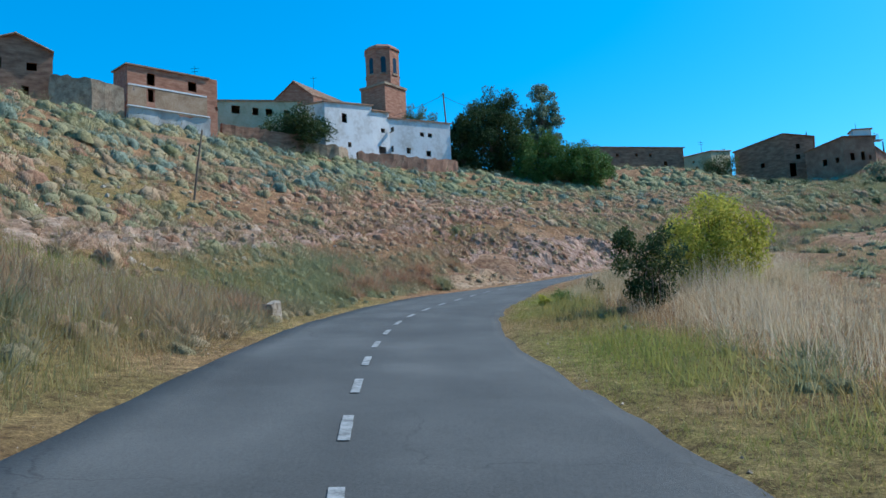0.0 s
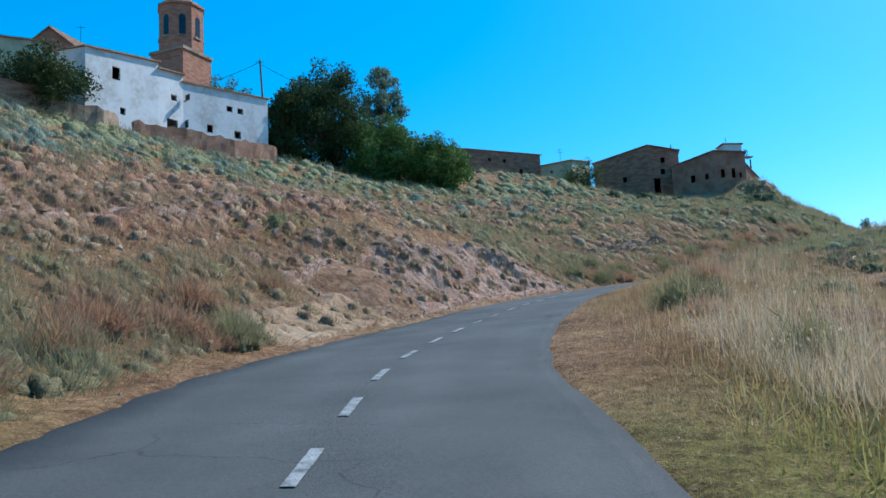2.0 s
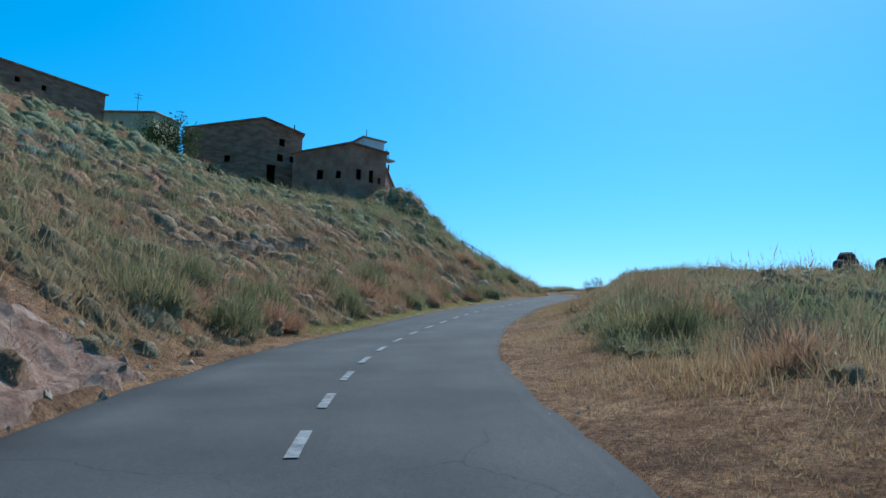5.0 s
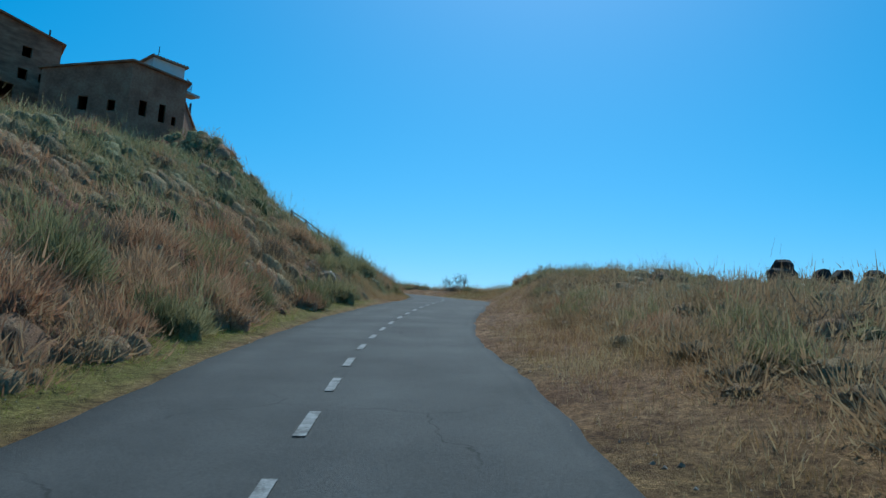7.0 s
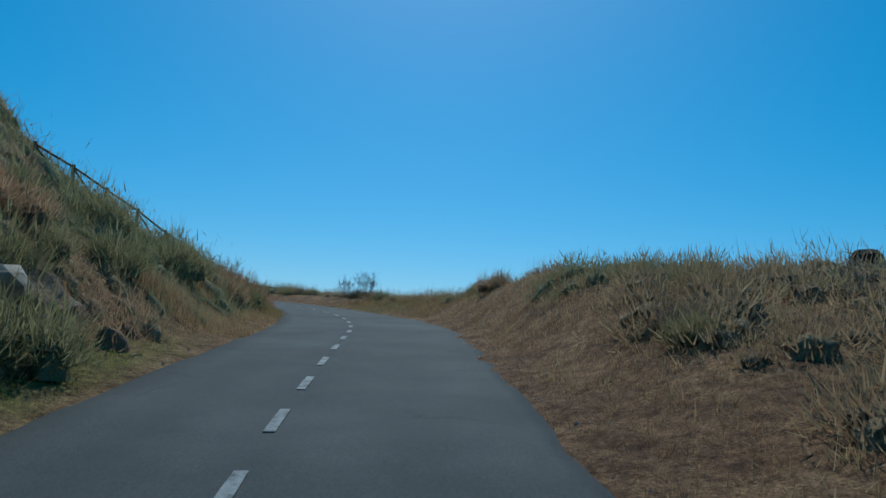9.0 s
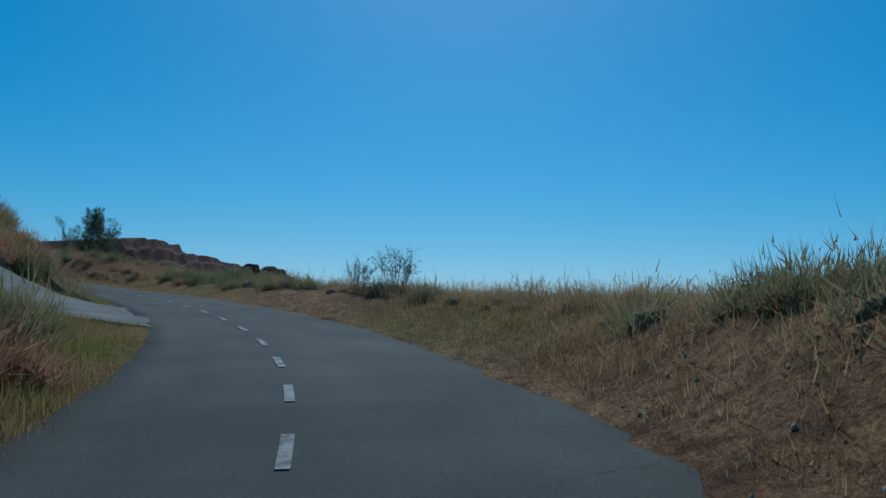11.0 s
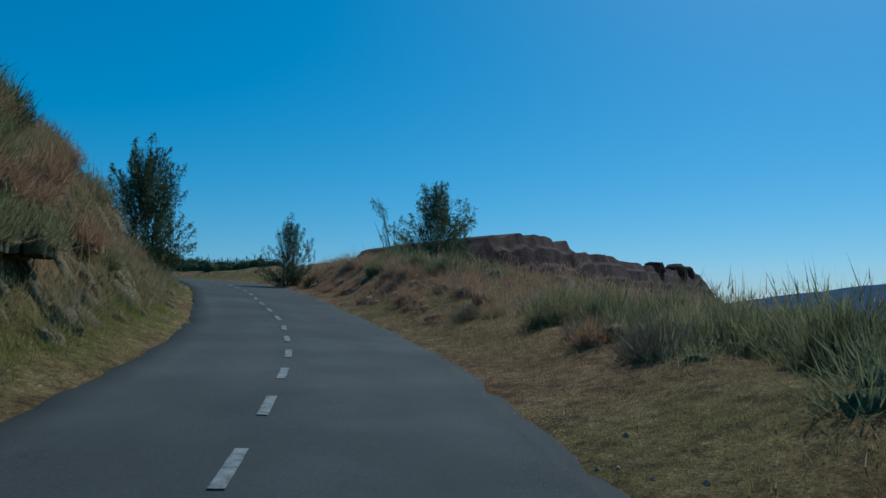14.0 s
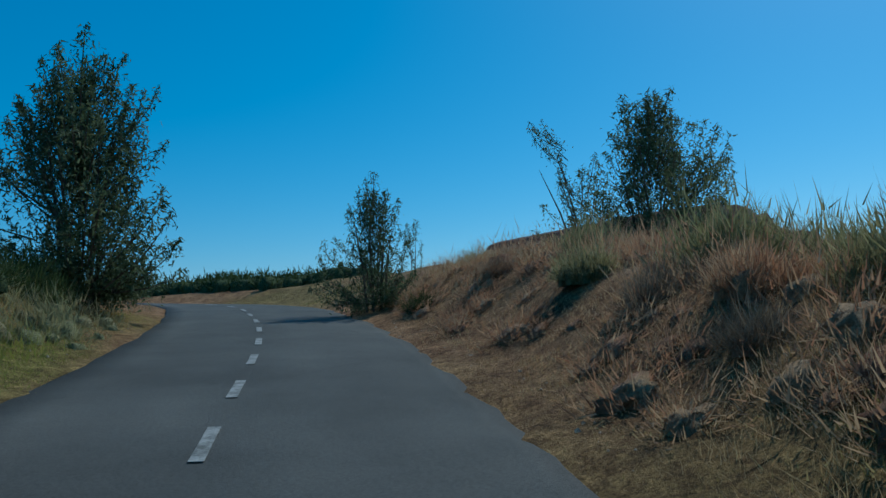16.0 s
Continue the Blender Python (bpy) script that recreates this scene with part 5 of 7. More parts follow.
def cushion(centres, radius, tall, lush, per, rng, width=0.04, inner=0.6, up_bias=0.0, length=(0.1, 0.3), rings=2, sides=7, follow=False, core=1.0, rough=0.1):
    """Low bushes: a lumpy leaf mass round each centre, furred with short shoots. Gives (shoots, their tones), (vertices, faces, tones) of the mass."""
    n = len(centres)
    m = n * per
    q1, q2 = rng.uniform(0, 6, n), rng.uniform(0, 6, n)
    lumpy = lambda a, up, p1, p2: 0.72 + 0.18 * np.sin(3 * a + p1) + 0.16 * np.sin(5 * a + 7 * up + p2)
    c = np.repeat(centres, per, 0)
    r = np.repeat(radius, per)[:, None]
    t = np.repeat(tall, per)[:, None]
    a = rng.uniform(0, 2 * np.pi, (m, 1))
    up = rng.uniform(0.0, 1, (m, 1)) ** 1.15
    flat = np.sqrt(1 - up**2)
    lump = lumpy(a, up, np.repeat(q1, per)[:, None], np.repeat(q2, per)[:, None])
    d = np.concatenate([np.cos(a) * flat * r, np.sin(a) * flat * r, up * t], 1) * lump
    reach = d * (inner + (1 - inner) * rng.rand(m, 1) ** 0.6)
    root = c + reach
    if follow:
        lift = on_ground(root[:, 0], root[:, 1]) - on_ground(c[:, 0], c[:, 1])
        root[:, 2] += np.clip(lift, -0.4 * r[:, 0], 0.4 * r[:, 0])
    grow = d / (np.linalg.norm(d, axis=1, keepdims=True) + 1e-6) * (1 - up_bias) + rng.normal(size=(m, 3)) * 0.4
    grow[:, 2] += 0.35 + up_bias
    short = np.minimum(r, 0.8)
    tip = root + grow * short * rng.uniform(*length, (m, 1))
    side = np.cross(tip - root, rng.normal(size=(m, 3)))
    side /= np.linalg.norm(side, axis=1, keepdims=True) + 1e-9
    w = width * short * rng.uniform(0.5, 1.3, (m, 1))
    shoots = np.stack([root + side * w, root - side * w, tip], 1)
    # the mass: rings of a dome, from below the ground to the top
    ang = np.tile(np.arange(sides) * 2 * np.pi / sides, rings)
    lev = np.repeat(np.r_[-0.2, np.linspace(0.45, 0.82, rings - 1)], sides)
    A, U = ang[None] + q1[:, None], np.broadcast_to(lev, (n, rings * sides))
    f = np.sqrt(1 - U**2) * 0.76 * core * (lumpy(A, U, q1[:, None], q2[:, None]) + rng.uniform(-rough, rough, A.shape))
    x, y = centres[:, :1] + np.cos(A) * f * radius[:, None], centres[:, 1:2] + np.sin(A) * f * radius[:, None]
    z = centres[:, 2:] + U * tall[:, None] * 0.62 * core * rng.uniform(0.85, 1.15, A.shape) - 0.1 * radius[:, None] * (U < 0)
    if follow:
        lift = on_ground(x.ravel(), y.ravel()).reshape(x.shape) - on_ground(centres[:, 0], centres[:, 1])[:, None]
        z = z + np.clip(lift, -0.4 * radius[:, None], 0.4 * radius[:, None])
    ringed = np.stack([x, y, z], -1)
    top = centres + np.stack([0 * radius, 0 * radius, tall * 0.56 * core], 1)
    verts = np.concatenate([ringed, top[:, None]], 1)
    k = np.arange(sides)
    unit = [(b * sides + i, b * sides + (i + 1) % sides, (b + 1) * sides + (i + 1) % sides, (b + 1) * sides + i) for b in range(rings - 1) for i in k]
    unit = [(q[0], q[1], q[2]) for q in unit] + [(q[0], q[2], q[3]) for q in unit] + [((rings - 1) * sides + i, (rings - 1) * sides + (i + 1) % sides, rings * sides) for i in k]
    faces = np.array(unit)[None] + (np.arange(n) * (rings * sides + 1))[:, None, None]
    return (shoots, np.repeat(lush, per)), (verts.reshape(-1, 3), faces.reshape(-1, 3), np.repeat(lush, rings * sides + 1))


def masses(name, sets, mat, label="", category="", parent=None):
    """One mesh of many leaf masses."""
    v, f, g, o = [], [], [], 0
    for verts, faces, tone in sets:
        v.append(verts), f.append(faces + o), g.append(tone)
        o += len(verts)
    v, f, g = np.concatenate(v), np.concatenate(f), np.concatenate(g)
    me = bpy.data.meshes.new(name)
    me.vertices.add(len(v))
    me.vertices.foreach_set("co", v.astype(np.float32).ravel())
    me.loops.add(3 * len(f))
    me.loops.foreach_set("vertex_index", f.astype(np.int32).ravel())
    me.polygons.add(len(f))
    me.polygons.foreach_set("loop_start", np.arange(0, 3 * len(f), 3, dtype=np.int32))
    me.attributes.new("lush", "FLOAT", "POINT").data.foreach_set("value", g.astype(np.float32))
    me.update(calc_edges=True)
    me.polygons.foreach_set("use_smooth", np.ones(len(f), bool))
    me.materials.append(mat)
    ob = new(name, me)
    if parent is not None:
        ob.parent = parent
    if label:
        tagged(ob, label, category, kind="stuff")
    return ob


def blades(x, y, high, wide, lean, lush, per, rng, spread=0.1, base=None):
    """Grass: thin upright triangles in tufts."""
    n = len(x) * per
    X, Y = np.repeat(x, per) + rng.normal(size=n) * spread, np.repeat(y, per) + rng.normal(size=n) * spread
    Z = on_ground(X, Y) - 0.02
    h = np.repeat(high, per) * rng.uniform(0.45, 1.15, n)
    a = rng.uniform(0, 2 * np.pi, n)
    k = np.abs(rng.normal(size=n)) * lean
    tip = np.stack([X + np.cos(a) * k * h, Y + np.sin(a) * k * h, Z + h], 1)
    w = np.repeat(np.broadcast_to(wide, len(x)), per) * rng.uniform(0.6, 1.3, n) / 2
    b = rng.uniform(0, 2 * np.pi, n)
    off = np.stack([np.cos(b) * w, np.sin(b) * w, 0 * w], 1)
    root = np.stack([X, Y, Z], 1)
    return np.stack([root + off, root - off, tip], 1), np.repeat(lush, per)


def plant_grass():
    rng = np.random.RandomState(12)
    tri, tone = [], []

    def zone(count, s0, s1, l0, l1, high, per, wide, lean=0.35, spread=0.09, thin=0.0, power=1.0, green=1.0, plus=0.0, tufted=0.0):
        s = rng.uniform(s0, s1, count)
        l = l0 + (l1 - l0) * rng.rand(count) ** power
        p = road_point(s, l)
        x, y = p[:, 0], p[:, 1]
        keep = rng.rand(count) > np.clip(on_ground(x, y, BARE) * 1.1, 0, 0.97)
        keep &= rng.rand(count) > thin * np.clip((fbm(x, y, 2.5, 91, 3) - 0.35) * 3, 0, 1)
        sandy = (s > 112) & (s < 170) & (l > 2.2) & (l < 4.4)
        keep &= ~(sandy & (rng.rand(count) < 0.4))
        keep &= ~((s > 179.0) & (s < 187.2) & (l < 0) & (l > -9.8) & (s - 0.3 * (-l - 2.4) > 179.4) & (s - 0.3 * (-l - 2.4) < 185.2))
        near = np.abs(place_on_road(x, y)[1])
        keep &= near > edge(s, l) - 0.06
        x, y, l, near = x[keep], y[keep], l[keep], near[keep]
        tall = (fbm(x, y, 5, 93, 3) * 1.5 + 0.2) * high * np.clip(0.35 + (near - HALF) / 3.0, 0.3, 1)
        tall = tall * (1 - tufted + tufted * np.clip((fbm(x, y, 1.5, 97, 3) - 0.3) * 3.2, 0.15, 1.25))
        lush = np.clip(greenness(x, y, s[keep], l) * green + plus * rng.rand(len(x)), 0, 1)
        t, g = blades(x, y, tall, wide, lean, lush, per, rng, spread)
        tri.append(t)
        tone.append(g)

    # verges
    zone(6500, 36, 240, 2.4, 4.4, 0.15, 6, 0.016, 0.8, 0.1, 0.45)
    zone(6500, 36, 240, -4.2, -2.4, 0.16, 6, 0.016, 0.8, 0.1, 0.35)
    zone(5500, 38, 108, 3.8, 9.0, 0.36, 6, 0.018, 0.6, 0.13, 0.4)
    zone(3600, 108, 240, 3.8, 9.0, 0.2, 6, 0.011, 0.9, 0.13, 0.4, green=0.4)
    zone(3400, 38, 112, -9.0, -3.8, 0.36, 6, 0.014, 0.6, 0.13, 0.3)
    zone(1700, 112, 235, -9.0, -3.8, 0.3, 6, 0.012, 0.6, 0.13, 0.4, plus=0.4)
    zone(7500, 40, 240, 8.0, 20.0, 0.26, 5, 0.02, 0.7, 0.17, 0.4)
    zone(5000, 84, 140, 2.7, 6.0, 0.26, 7, 0.012, 0.7, 0.12, 0.2, green=0.3)
    zone(5500, 36, 112, -22.0, -8.5, 0.34, 5, 0.026, 0.6, 0.2, 0.4)
    zone(1400, 112, 225, -22.0, -8.5, 0.3, 6, 0.018, 0.6, 0.2, 0.5, plus=0.4)
    zone(4500, 40, 74, 2.5, 5.4, 0.12, 6, 0.016, 0.9, 0.08, 0.0)
    zone(12000, 108, 236, 2.35, 6.5, 0.1, 6, 0.009, 1.6, 0.12, 0.3, green=0.15)
    zone(1400, 210, 236, 2.9, 6.5, 0.26, 16, 0.005, 0.9, 0.08, 0.2, green=0.1, tufted=0.7)
    zone(2200, 110, 236, 2.9, 8.0, 0.3, 14, 0.006, 0.9, 0.06, 0.3, green=0.3, tufted=0.7)
    zone(800, 110, 232, -8.0, -2.8, 0.4, 16, 0.006, 0.7, 0.05, 0.2, green=0.6, tufted=0.6)
    zone(900, 38, 90, -8.0, -2.8, 0.45, 16, 0.006, 0.7, 0.05, 0.2, green=0.8, tufted=0.6)
    zone(9000, 38, 236, -3.7, -2.35, 0.1, 6, 0.013, 1.8, 0.12, 0.2, green=0.5)
    zone(4200, 38, 62, -11.0, -3.2, 0.45, 8, 0.014, 0.4, 0.13, 0.3, green=0.9)
    zone(4200, 189, 228, -8.0, -2.9, 0.55, 8, 0.013, 0.5, 0.13, 0.2, plus=0.35)
    zone(3800, 181, 234, -3.5, -2.3, 0.13, 8, 0.012, 0.8, 0.1, 0.0, plus=0.75)
    zone(1600, 160, 200, -2.6, -1.5, 0.18, 8, 0.014, 0.6, 0.1, 0.0)
    zone(2600, 166, 180.0, -4.8, -1.85, 0.6, 8, 0.012, 0.5, 0.12, 0.2, plus=0.35)
    zone(700, 186.3, 193, -3.0, -1.7, 0.22, 8, 0.012, 0.6, 0.1, 0.0, plus=1.0)
    zone(3200, 154, 182, 3.2, 8.0, 0.26, 8, 0.012, 0.9, 0.14, 0.2, green=0.3)
    zone(2500, 158, 173, -4.6, -2.0, 0.4, 8, 0.012, 0.35, 0.12, 0.2)
    zone(4000, 72, 110, 2.35, 5.5, 0.12, 6, 0.014, 1.6, 0.12, 0.3, green=0.2)
    zone(2600, 206, 234, 5.0, 9.0, 0.42, 9, 0.009, 0.55, 0.14, 0.4, green=0.3)
    zone(2200, 80, 112, 5.0, 10.0, 0.5, 8, 0.010, 0.25, 0.12, 0.5, green=0.2)
    zone(2500, 40, 75, -12.0, -4.5, 0.5, 8, 0.012, 0.3, 0.14, 0.4)
    ob = triangles("dry_grass", np.concatenate(tri), M_GRASS, None, np.concatenate(tone))
    tagged(ob, "dry straw and olive grass tufts along the road", "grass", kind="stuff")
    # tall oat grass inside the bend and on the ridge
    tri.clear(), tone.clear()
    zone(4600, 47, 79, 5.6, 12.0, 0.95, 9, 0.008, 0.45, 0.16, 0.6, green=0.05, tufted=0.9)
    zone(1200, 66, 80, 4.6, 6.5, 0.65, 9, 0.008, 0.5, 0.12, 0.4, green=0.05, tufted=0.9)
    zone(900, 80, 108, 5.0, 9.0, 0.6, 8, 0.011, 0.25, 0.12, 0.5, green=0.1)
    zone(2600, 172, 204, 6.0, 12, 0.42, 9, 0.007, 0.5, 0.14, 0.5, green=0.4)
    zone(260, 118, 150, 5.0, 8.5, 0.75, 9, 0.008, 0.3, 0.12, 0.6, green=0.0)
    zone(1600, 208, 236, 5.2, 9.5, 0.45, 9, 0.009, 0.7, 0.14, 0.4, green=0.0)
    zone(2200, 40, 62, -11.0, -4.5, 0.65, 8, 0.011, 0.25, 0.12, 0.5, green=0.1)
    # nodding seed heads at the tips
    tips = np.concatenate(tri)[::3, 2]
    hang = rng.normal(size=tips.shape) * 0.015 - np.array((0, 0, 0.03))
    wide = rng.normal(size=tips.shape) * 0.006
    tone.append(np.zeros(len(tips)))
    tri.append(np.stack([tips + wide, tips - wide, tips + hang], 1))
    ob = triangles("oat_grass", np.concatenate(tri), M_OAT, None, np.concatenate(tone))
    tagged(ob, "tall bleached oat grass standing inside the bends", "grass", kind="stuff")
    # green rushes over the verge
    tri.clear(), tone.clear()
    zone(420, 200, 209.5, 5.4, 8.5, 0.5, 16, 0.005, 0.4, 0.22, 0.4)
    zone(420, 219, 227, 6.0, 9, 0.6, 14, 0.005, 0.3, 0.2, 0.4)
    ob = triangles("rushes", np.concatenate(tri), M_RUSH, None, np.concatenate(tone))
    tagged(ob, "tall blue-green rush stems crowding the bank", "rushes", kind="stuff")
    # slopes farther up
    tri.clear(), tone.clear()
    zone(9000, 40, 178, -62.0, -20.0, 0.38, 4, 0.05, 0.5, 0.35, 0.5)
    zone(4500, 50, 220, 18.0, 45.0, 0.4, 4, 0.05, 0.5, 0.3, 0.5)
    ob = triangles("slope_grass", np.concatenate(tri), M_GRASS, None, np.concatenate(tone))
    tagged(ob, "sparse dry grass over the hillside", "grass", kind="stuff")


plant_grass()


def plant_scrub():
    rng = np.random.RandomState(23)
    tri, tone, mass = [], [], []

    def add(x, y, z, r, squash, lush, per, width, **kw):
        fur, body = cushion(np.stack([x, y, z], 1), r, r * squash * rng.uniform(0.7, 1.4, len(x)), lush, per, rng, width, **kw)
        tri.append(fur[0]), tone.append(fur[1]), mass.append(body)

    def zone(count, s0, s1, l0, l1, r0, r1, per, width, squash=0.75, clump=0.0, bare=1.0, gap=0.9, **kw):
        s, l = rng.uniform(s0, s1, count), rng.uniform(l0, l1, count)
        p = road_point(s, l)
        x, y = p[:, 0], p[:, 1]
        r = rng.uniform(r0, r1, count) * (0.6 + 0.8 * fbm(x, y, 6, 53, 2))
        keep = rng.rand(count) > np.clip(on_ground(x, y, BARE) * bare, 0, 0.93)
        keep &= rng.rand(count) > clump * np.clip((fbm(x, y, 7, 51, 3) - 0.4) * 5, 0, 1)
        keep &= ~((s > 178.8) & (s < 189) & (l < 0) & (l > -10.5) & (s - 0.3 * (-l - 2.4) > 178.8) & (s - 0.3 * (-l - 2.4) < 186.0))
        keep &= np.abs(place_on_road(x, y)[1]) > edge(s, l) + np.where(l > 0, gap, 0.1) + np.where(l > 0, 0.55, 0.8) * r
        x, y, r, l = x[keep], y[keep], r[keep], l[keep]
        lush = np.clip((fbm(x, y, 14, 55, 3) - 0.45) * 4, 0, 1) * rng.uniform(0.5, 1, len(x))
        lush = np.clip(lush + np.clip((-l - 22) / 14, 0, 0.75) + np.clip((l - 20) / 15, 0, 0.7) + 0.3 * ((s[keep] < 88) & (l < 0) & (l > -8)) + 0.35 * ((l > 0) & (s[keep] < 205)) + 0.4 * ((s[keep] > 180) & (l < 0)) + 0.45 * ((s[keep] > 106) & (s[keep] < 172) & (l < 0)) * rng.rand(len(l)), 0, 1)
        add(x, y, on_ground(x, y) - 0.05 * r, r, squash, lush, per, width, follow=True, **kw)

    soft = dict(rings=3, sides=7, length=(0.12, 0.36), up_bias=0.3, core=0.6, inner=0.4)
    # hill side of the road
    zone(720, 54, 88, -7.5, -2.9, 0.35, 0.78, 117, 0.0131, 0.9, 0.0, **soft)
    zone(680, 54, 96, -12, -7, 0.33, 0.75, 74, 0.0169, 0.85, 0.0, **soft)
    zone(120, 38, 58, -11, -2.9, 0.30, 0.62, 117, 0.0141, 0.9, 0.1, **soft)
    zone(560, 180, 230, -7.0, -2.4, 0.36, 0.91, 94, 0.0141, 0.9, bare=0.3, **soft)
    zone(435, 110, 172, -6.5, -3.2, 0.33, 0.91, 105, 0.0141, 0.9, **soft)
    zone(745, 108, 230, -13, -5.5, 0.49, 1.15, 58, 0.0187, 0.85, bare=0.4, **soft)
    zone(320, 110, 172, -14, -3.8, 0.82, 1.81, 156, 0.0103, 0.9, bare=0.4, **soft)
    zone(260, 180, 228, -14, -4.2, 0.74, 1.57, 136, 0.0112, 0.9, bare=0.3, **soft)
    # valley side
    zone(135, 40, 108, 4.8, 9, 0.31, 0.62, 117, 0.0141, 0.85, 0.2, **soft)
    zone(325, 40, 112, 8, 16, 0.38, 0.75, 62, 0.0206, 0.8, 0.2, **soft)
    zone(320, 108, 172, 4.3, 9, 0.5, 0.92, 265, 0.0162, 0.75, bare=0.2, gap=1.2, rings=5, sides=11, length=(0.08, 0.26), up_bias=0.25, core=0.62, inner=0.45, rough=0.14)
    zone(405, 108, 178, 8, 18, 0.74, 1.65, 74, 0.0169, 0.75, bare=0.2, **soft)
    zone(220, 174, 236, 5.0, 9, 0.45, 0.9, 156, 0.0103, 0.8, bare=0.2, gap=1.2, **soft)
    zone(150, 192, 213, 4.8, 10, 0.6, 1.05, 234, 0.0101, 0.85, bare=0.0, gap=1.2, **soft)
    zone(185, 176, 232, 8, 16, 0.82, 1.65, 74, 0.0169, 0.75, bare=0.2, **soft)
    zone(150, 211, 234, 3.3, 6.8, 0.3, 0.7, 265, 0.0118, 0.65, bare=0.0, gap=0.45, rings=5, sides=11, length=(0.08, 0.24), up_bias=0.1, core=0.62, inner=0.45, rough=0.14)
    # open slopes
    zone(4600, 40, 178, -34, -10, 0.38, 0.9, 16, 0.06, 0.75, 0.15, sides=6, rings=3, length=(0.1, 0.3), up_bias=0.2)
    zone(2800, 40, 178, -62, -30, 0.65, 1.4, 12, 0.08, 0.75, 0.1, sides=5)
    zone(1600, 50, 225, 14, 60, 0.45, 1.0, 22, 0.07, sides=5)
    spots = np.array(FACE_SPOTS)
    r = rng.uniform(0.18, 0.6, len(spots))
    add(spots[:, 0], spots[:, 1], spots[:, 2] - 0.1 * r, r, 0.8, rng.rand(len(r)) * 0.5, 110, 0.015, rings=3, sides=8, length=(0.08, 0.24), up_bias=0.2, core=0.7, inner=0.5)
    ob = triangles("scrub", np.concatenate(tri), M_SCRUB, None, np.concatenate(tone))
    tagged(ob, "low grey-green and brown thyme scrub on the slopes", "scrub", kind="stuff")
    masses("scrub_cushions", mass, M_THICKET, "dense rounded cushions of brown and olive scrub, inner shade in their colour", "scrub")


plant_scrub()


# single bushes
def bush_kind(seed, mat, mass_mat, per, width, squash, up, length, inner=0.5, core=0.72):
    rng = np.random.RandomState(seed)
    lobes = np.concatenate([np.zeros((1, 3)), np.concatenate([rng.uniform(-0.45, 0.45, (5, 2)), np.zeros((5, 1))], 1)])
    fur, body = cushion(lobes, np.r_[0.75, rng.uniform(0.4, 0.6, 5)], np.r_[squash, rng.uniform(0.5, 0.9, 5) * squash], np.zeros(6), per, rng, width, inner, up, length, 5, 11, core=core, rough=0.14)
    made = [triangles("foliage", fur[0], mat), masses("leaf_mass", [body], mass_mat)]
    bm = bmesh.new()
    for k in range(7):
        a = 2 * math.pi * k / 7
        tube(bm, [(0, 0, -0.1), (0.1 * math.cos(a), 0.1 * math.sin(a), 0.2 * squash), (0.24 * math.cos(a), 0.24 * math.sin(a), 0.42 * squash)], [0.02, 0.012, 0.004], 5)
    made.append(part("woody_base", bm, M_BARK, None))
    data = [o.data for o in made]
    for o in made:
        bpy.data.objects.remove(o)
    return data


BUSH_MESHES = {
    "olive_bush": bush_kind(101, M_SCRUB, M_THICKET, 600, 0.0125, 0.85, 0.25, (0.12, 0.34), 0.45, 0.66),
    "broom_bush": bush_kind(102, M_BROOM, M_BROOMMASS, 600, 0.012, 1.0, 0.45, (0.12, 0.36), 0.45, 0.62),
    "dark_bush": bush_kind(103, M_DARKLEAF, M_DARKMASS, 700, 0.012, 0.9, 0.1, (0.1, 0.28), 0.45, 0.65),
    "straw_bush": bush_kind(104, M_STRAW, M_THICKET, 600, 0.009, 0.75, 0.3, (0.14, 0.36), 0.35, 0.5),
    "sage_bush": bush_kind(105, M_SAGE, M_SAGEMASS, 620, 0.0125, 0.85, 0.3, (0.12, 0.34), 0.45, 0.66)}
BUSH_LABEL = {"olive_bush": "rounded grey-green dry bush on the slope", "broom_bush": "upright dark green broom bush beside the road",
              "dark_bush": "dense dark green bush on the slope", "sage_bush": "rounded olive-tan broom clump with fine pale shoots", "straw_bush": "dead straw-brown bush in dry grass"}


FAR_BUSHES = {}


def bush(kind, x, y, r, turn=0.0, z=None, far=6.8):
    """A bush of its own within reach of the road; farther off it joins the growth of the hillside."""
    off = abs(float(place_on_road(np.array([x]), np.array([y]))[1][0]))
    if off > far:
        FAR_BUSHES.setdefault(kind, []).append((x, y, (ground_z(x, y) if z is None else z) - 0.05, r))
        return
    root = empty_at("bush", x, y, (ground_z(x, y) if z is None else z) - 0.05, turn)
    root.scale = (1.3 * r, 1.3 * r, 1.3 * r)
    tagged(root, BUSH_LABEL[kind], "bush", "bushes on the slopes")
    for nm, me in zip(("foliage", "leaf_mass", "woody_base"), BUSH_MESHES[kind]):
        o = new(nm, me)
        o.parent = root
    return root


rb = random.Random(9)
for k in range(110):
    left = rb.random() < 0.58
    s = rb.uniform(46, 222)
    l = -rb.uniform(5.5, 26) if left else rb.uniform(5.2, 18)
    if left and (s > 177 and s < 191 or 90 < s < 114 and l > -9):
        continue
    x, y, z = at_road(s, l)
    d = abs(float(place_on_road(np.array([x]), np.array([y]))[1][0]))
    if d < 5 or (not left and s > 165):
        continue
    bush(rb.choice(["olive_bush", "olive_bush", "broom_bush", "straw_bush"]), x, y, rb.uniform(0.5, 1.1 if left else 0.75), rb.uniform(0, 360), z)

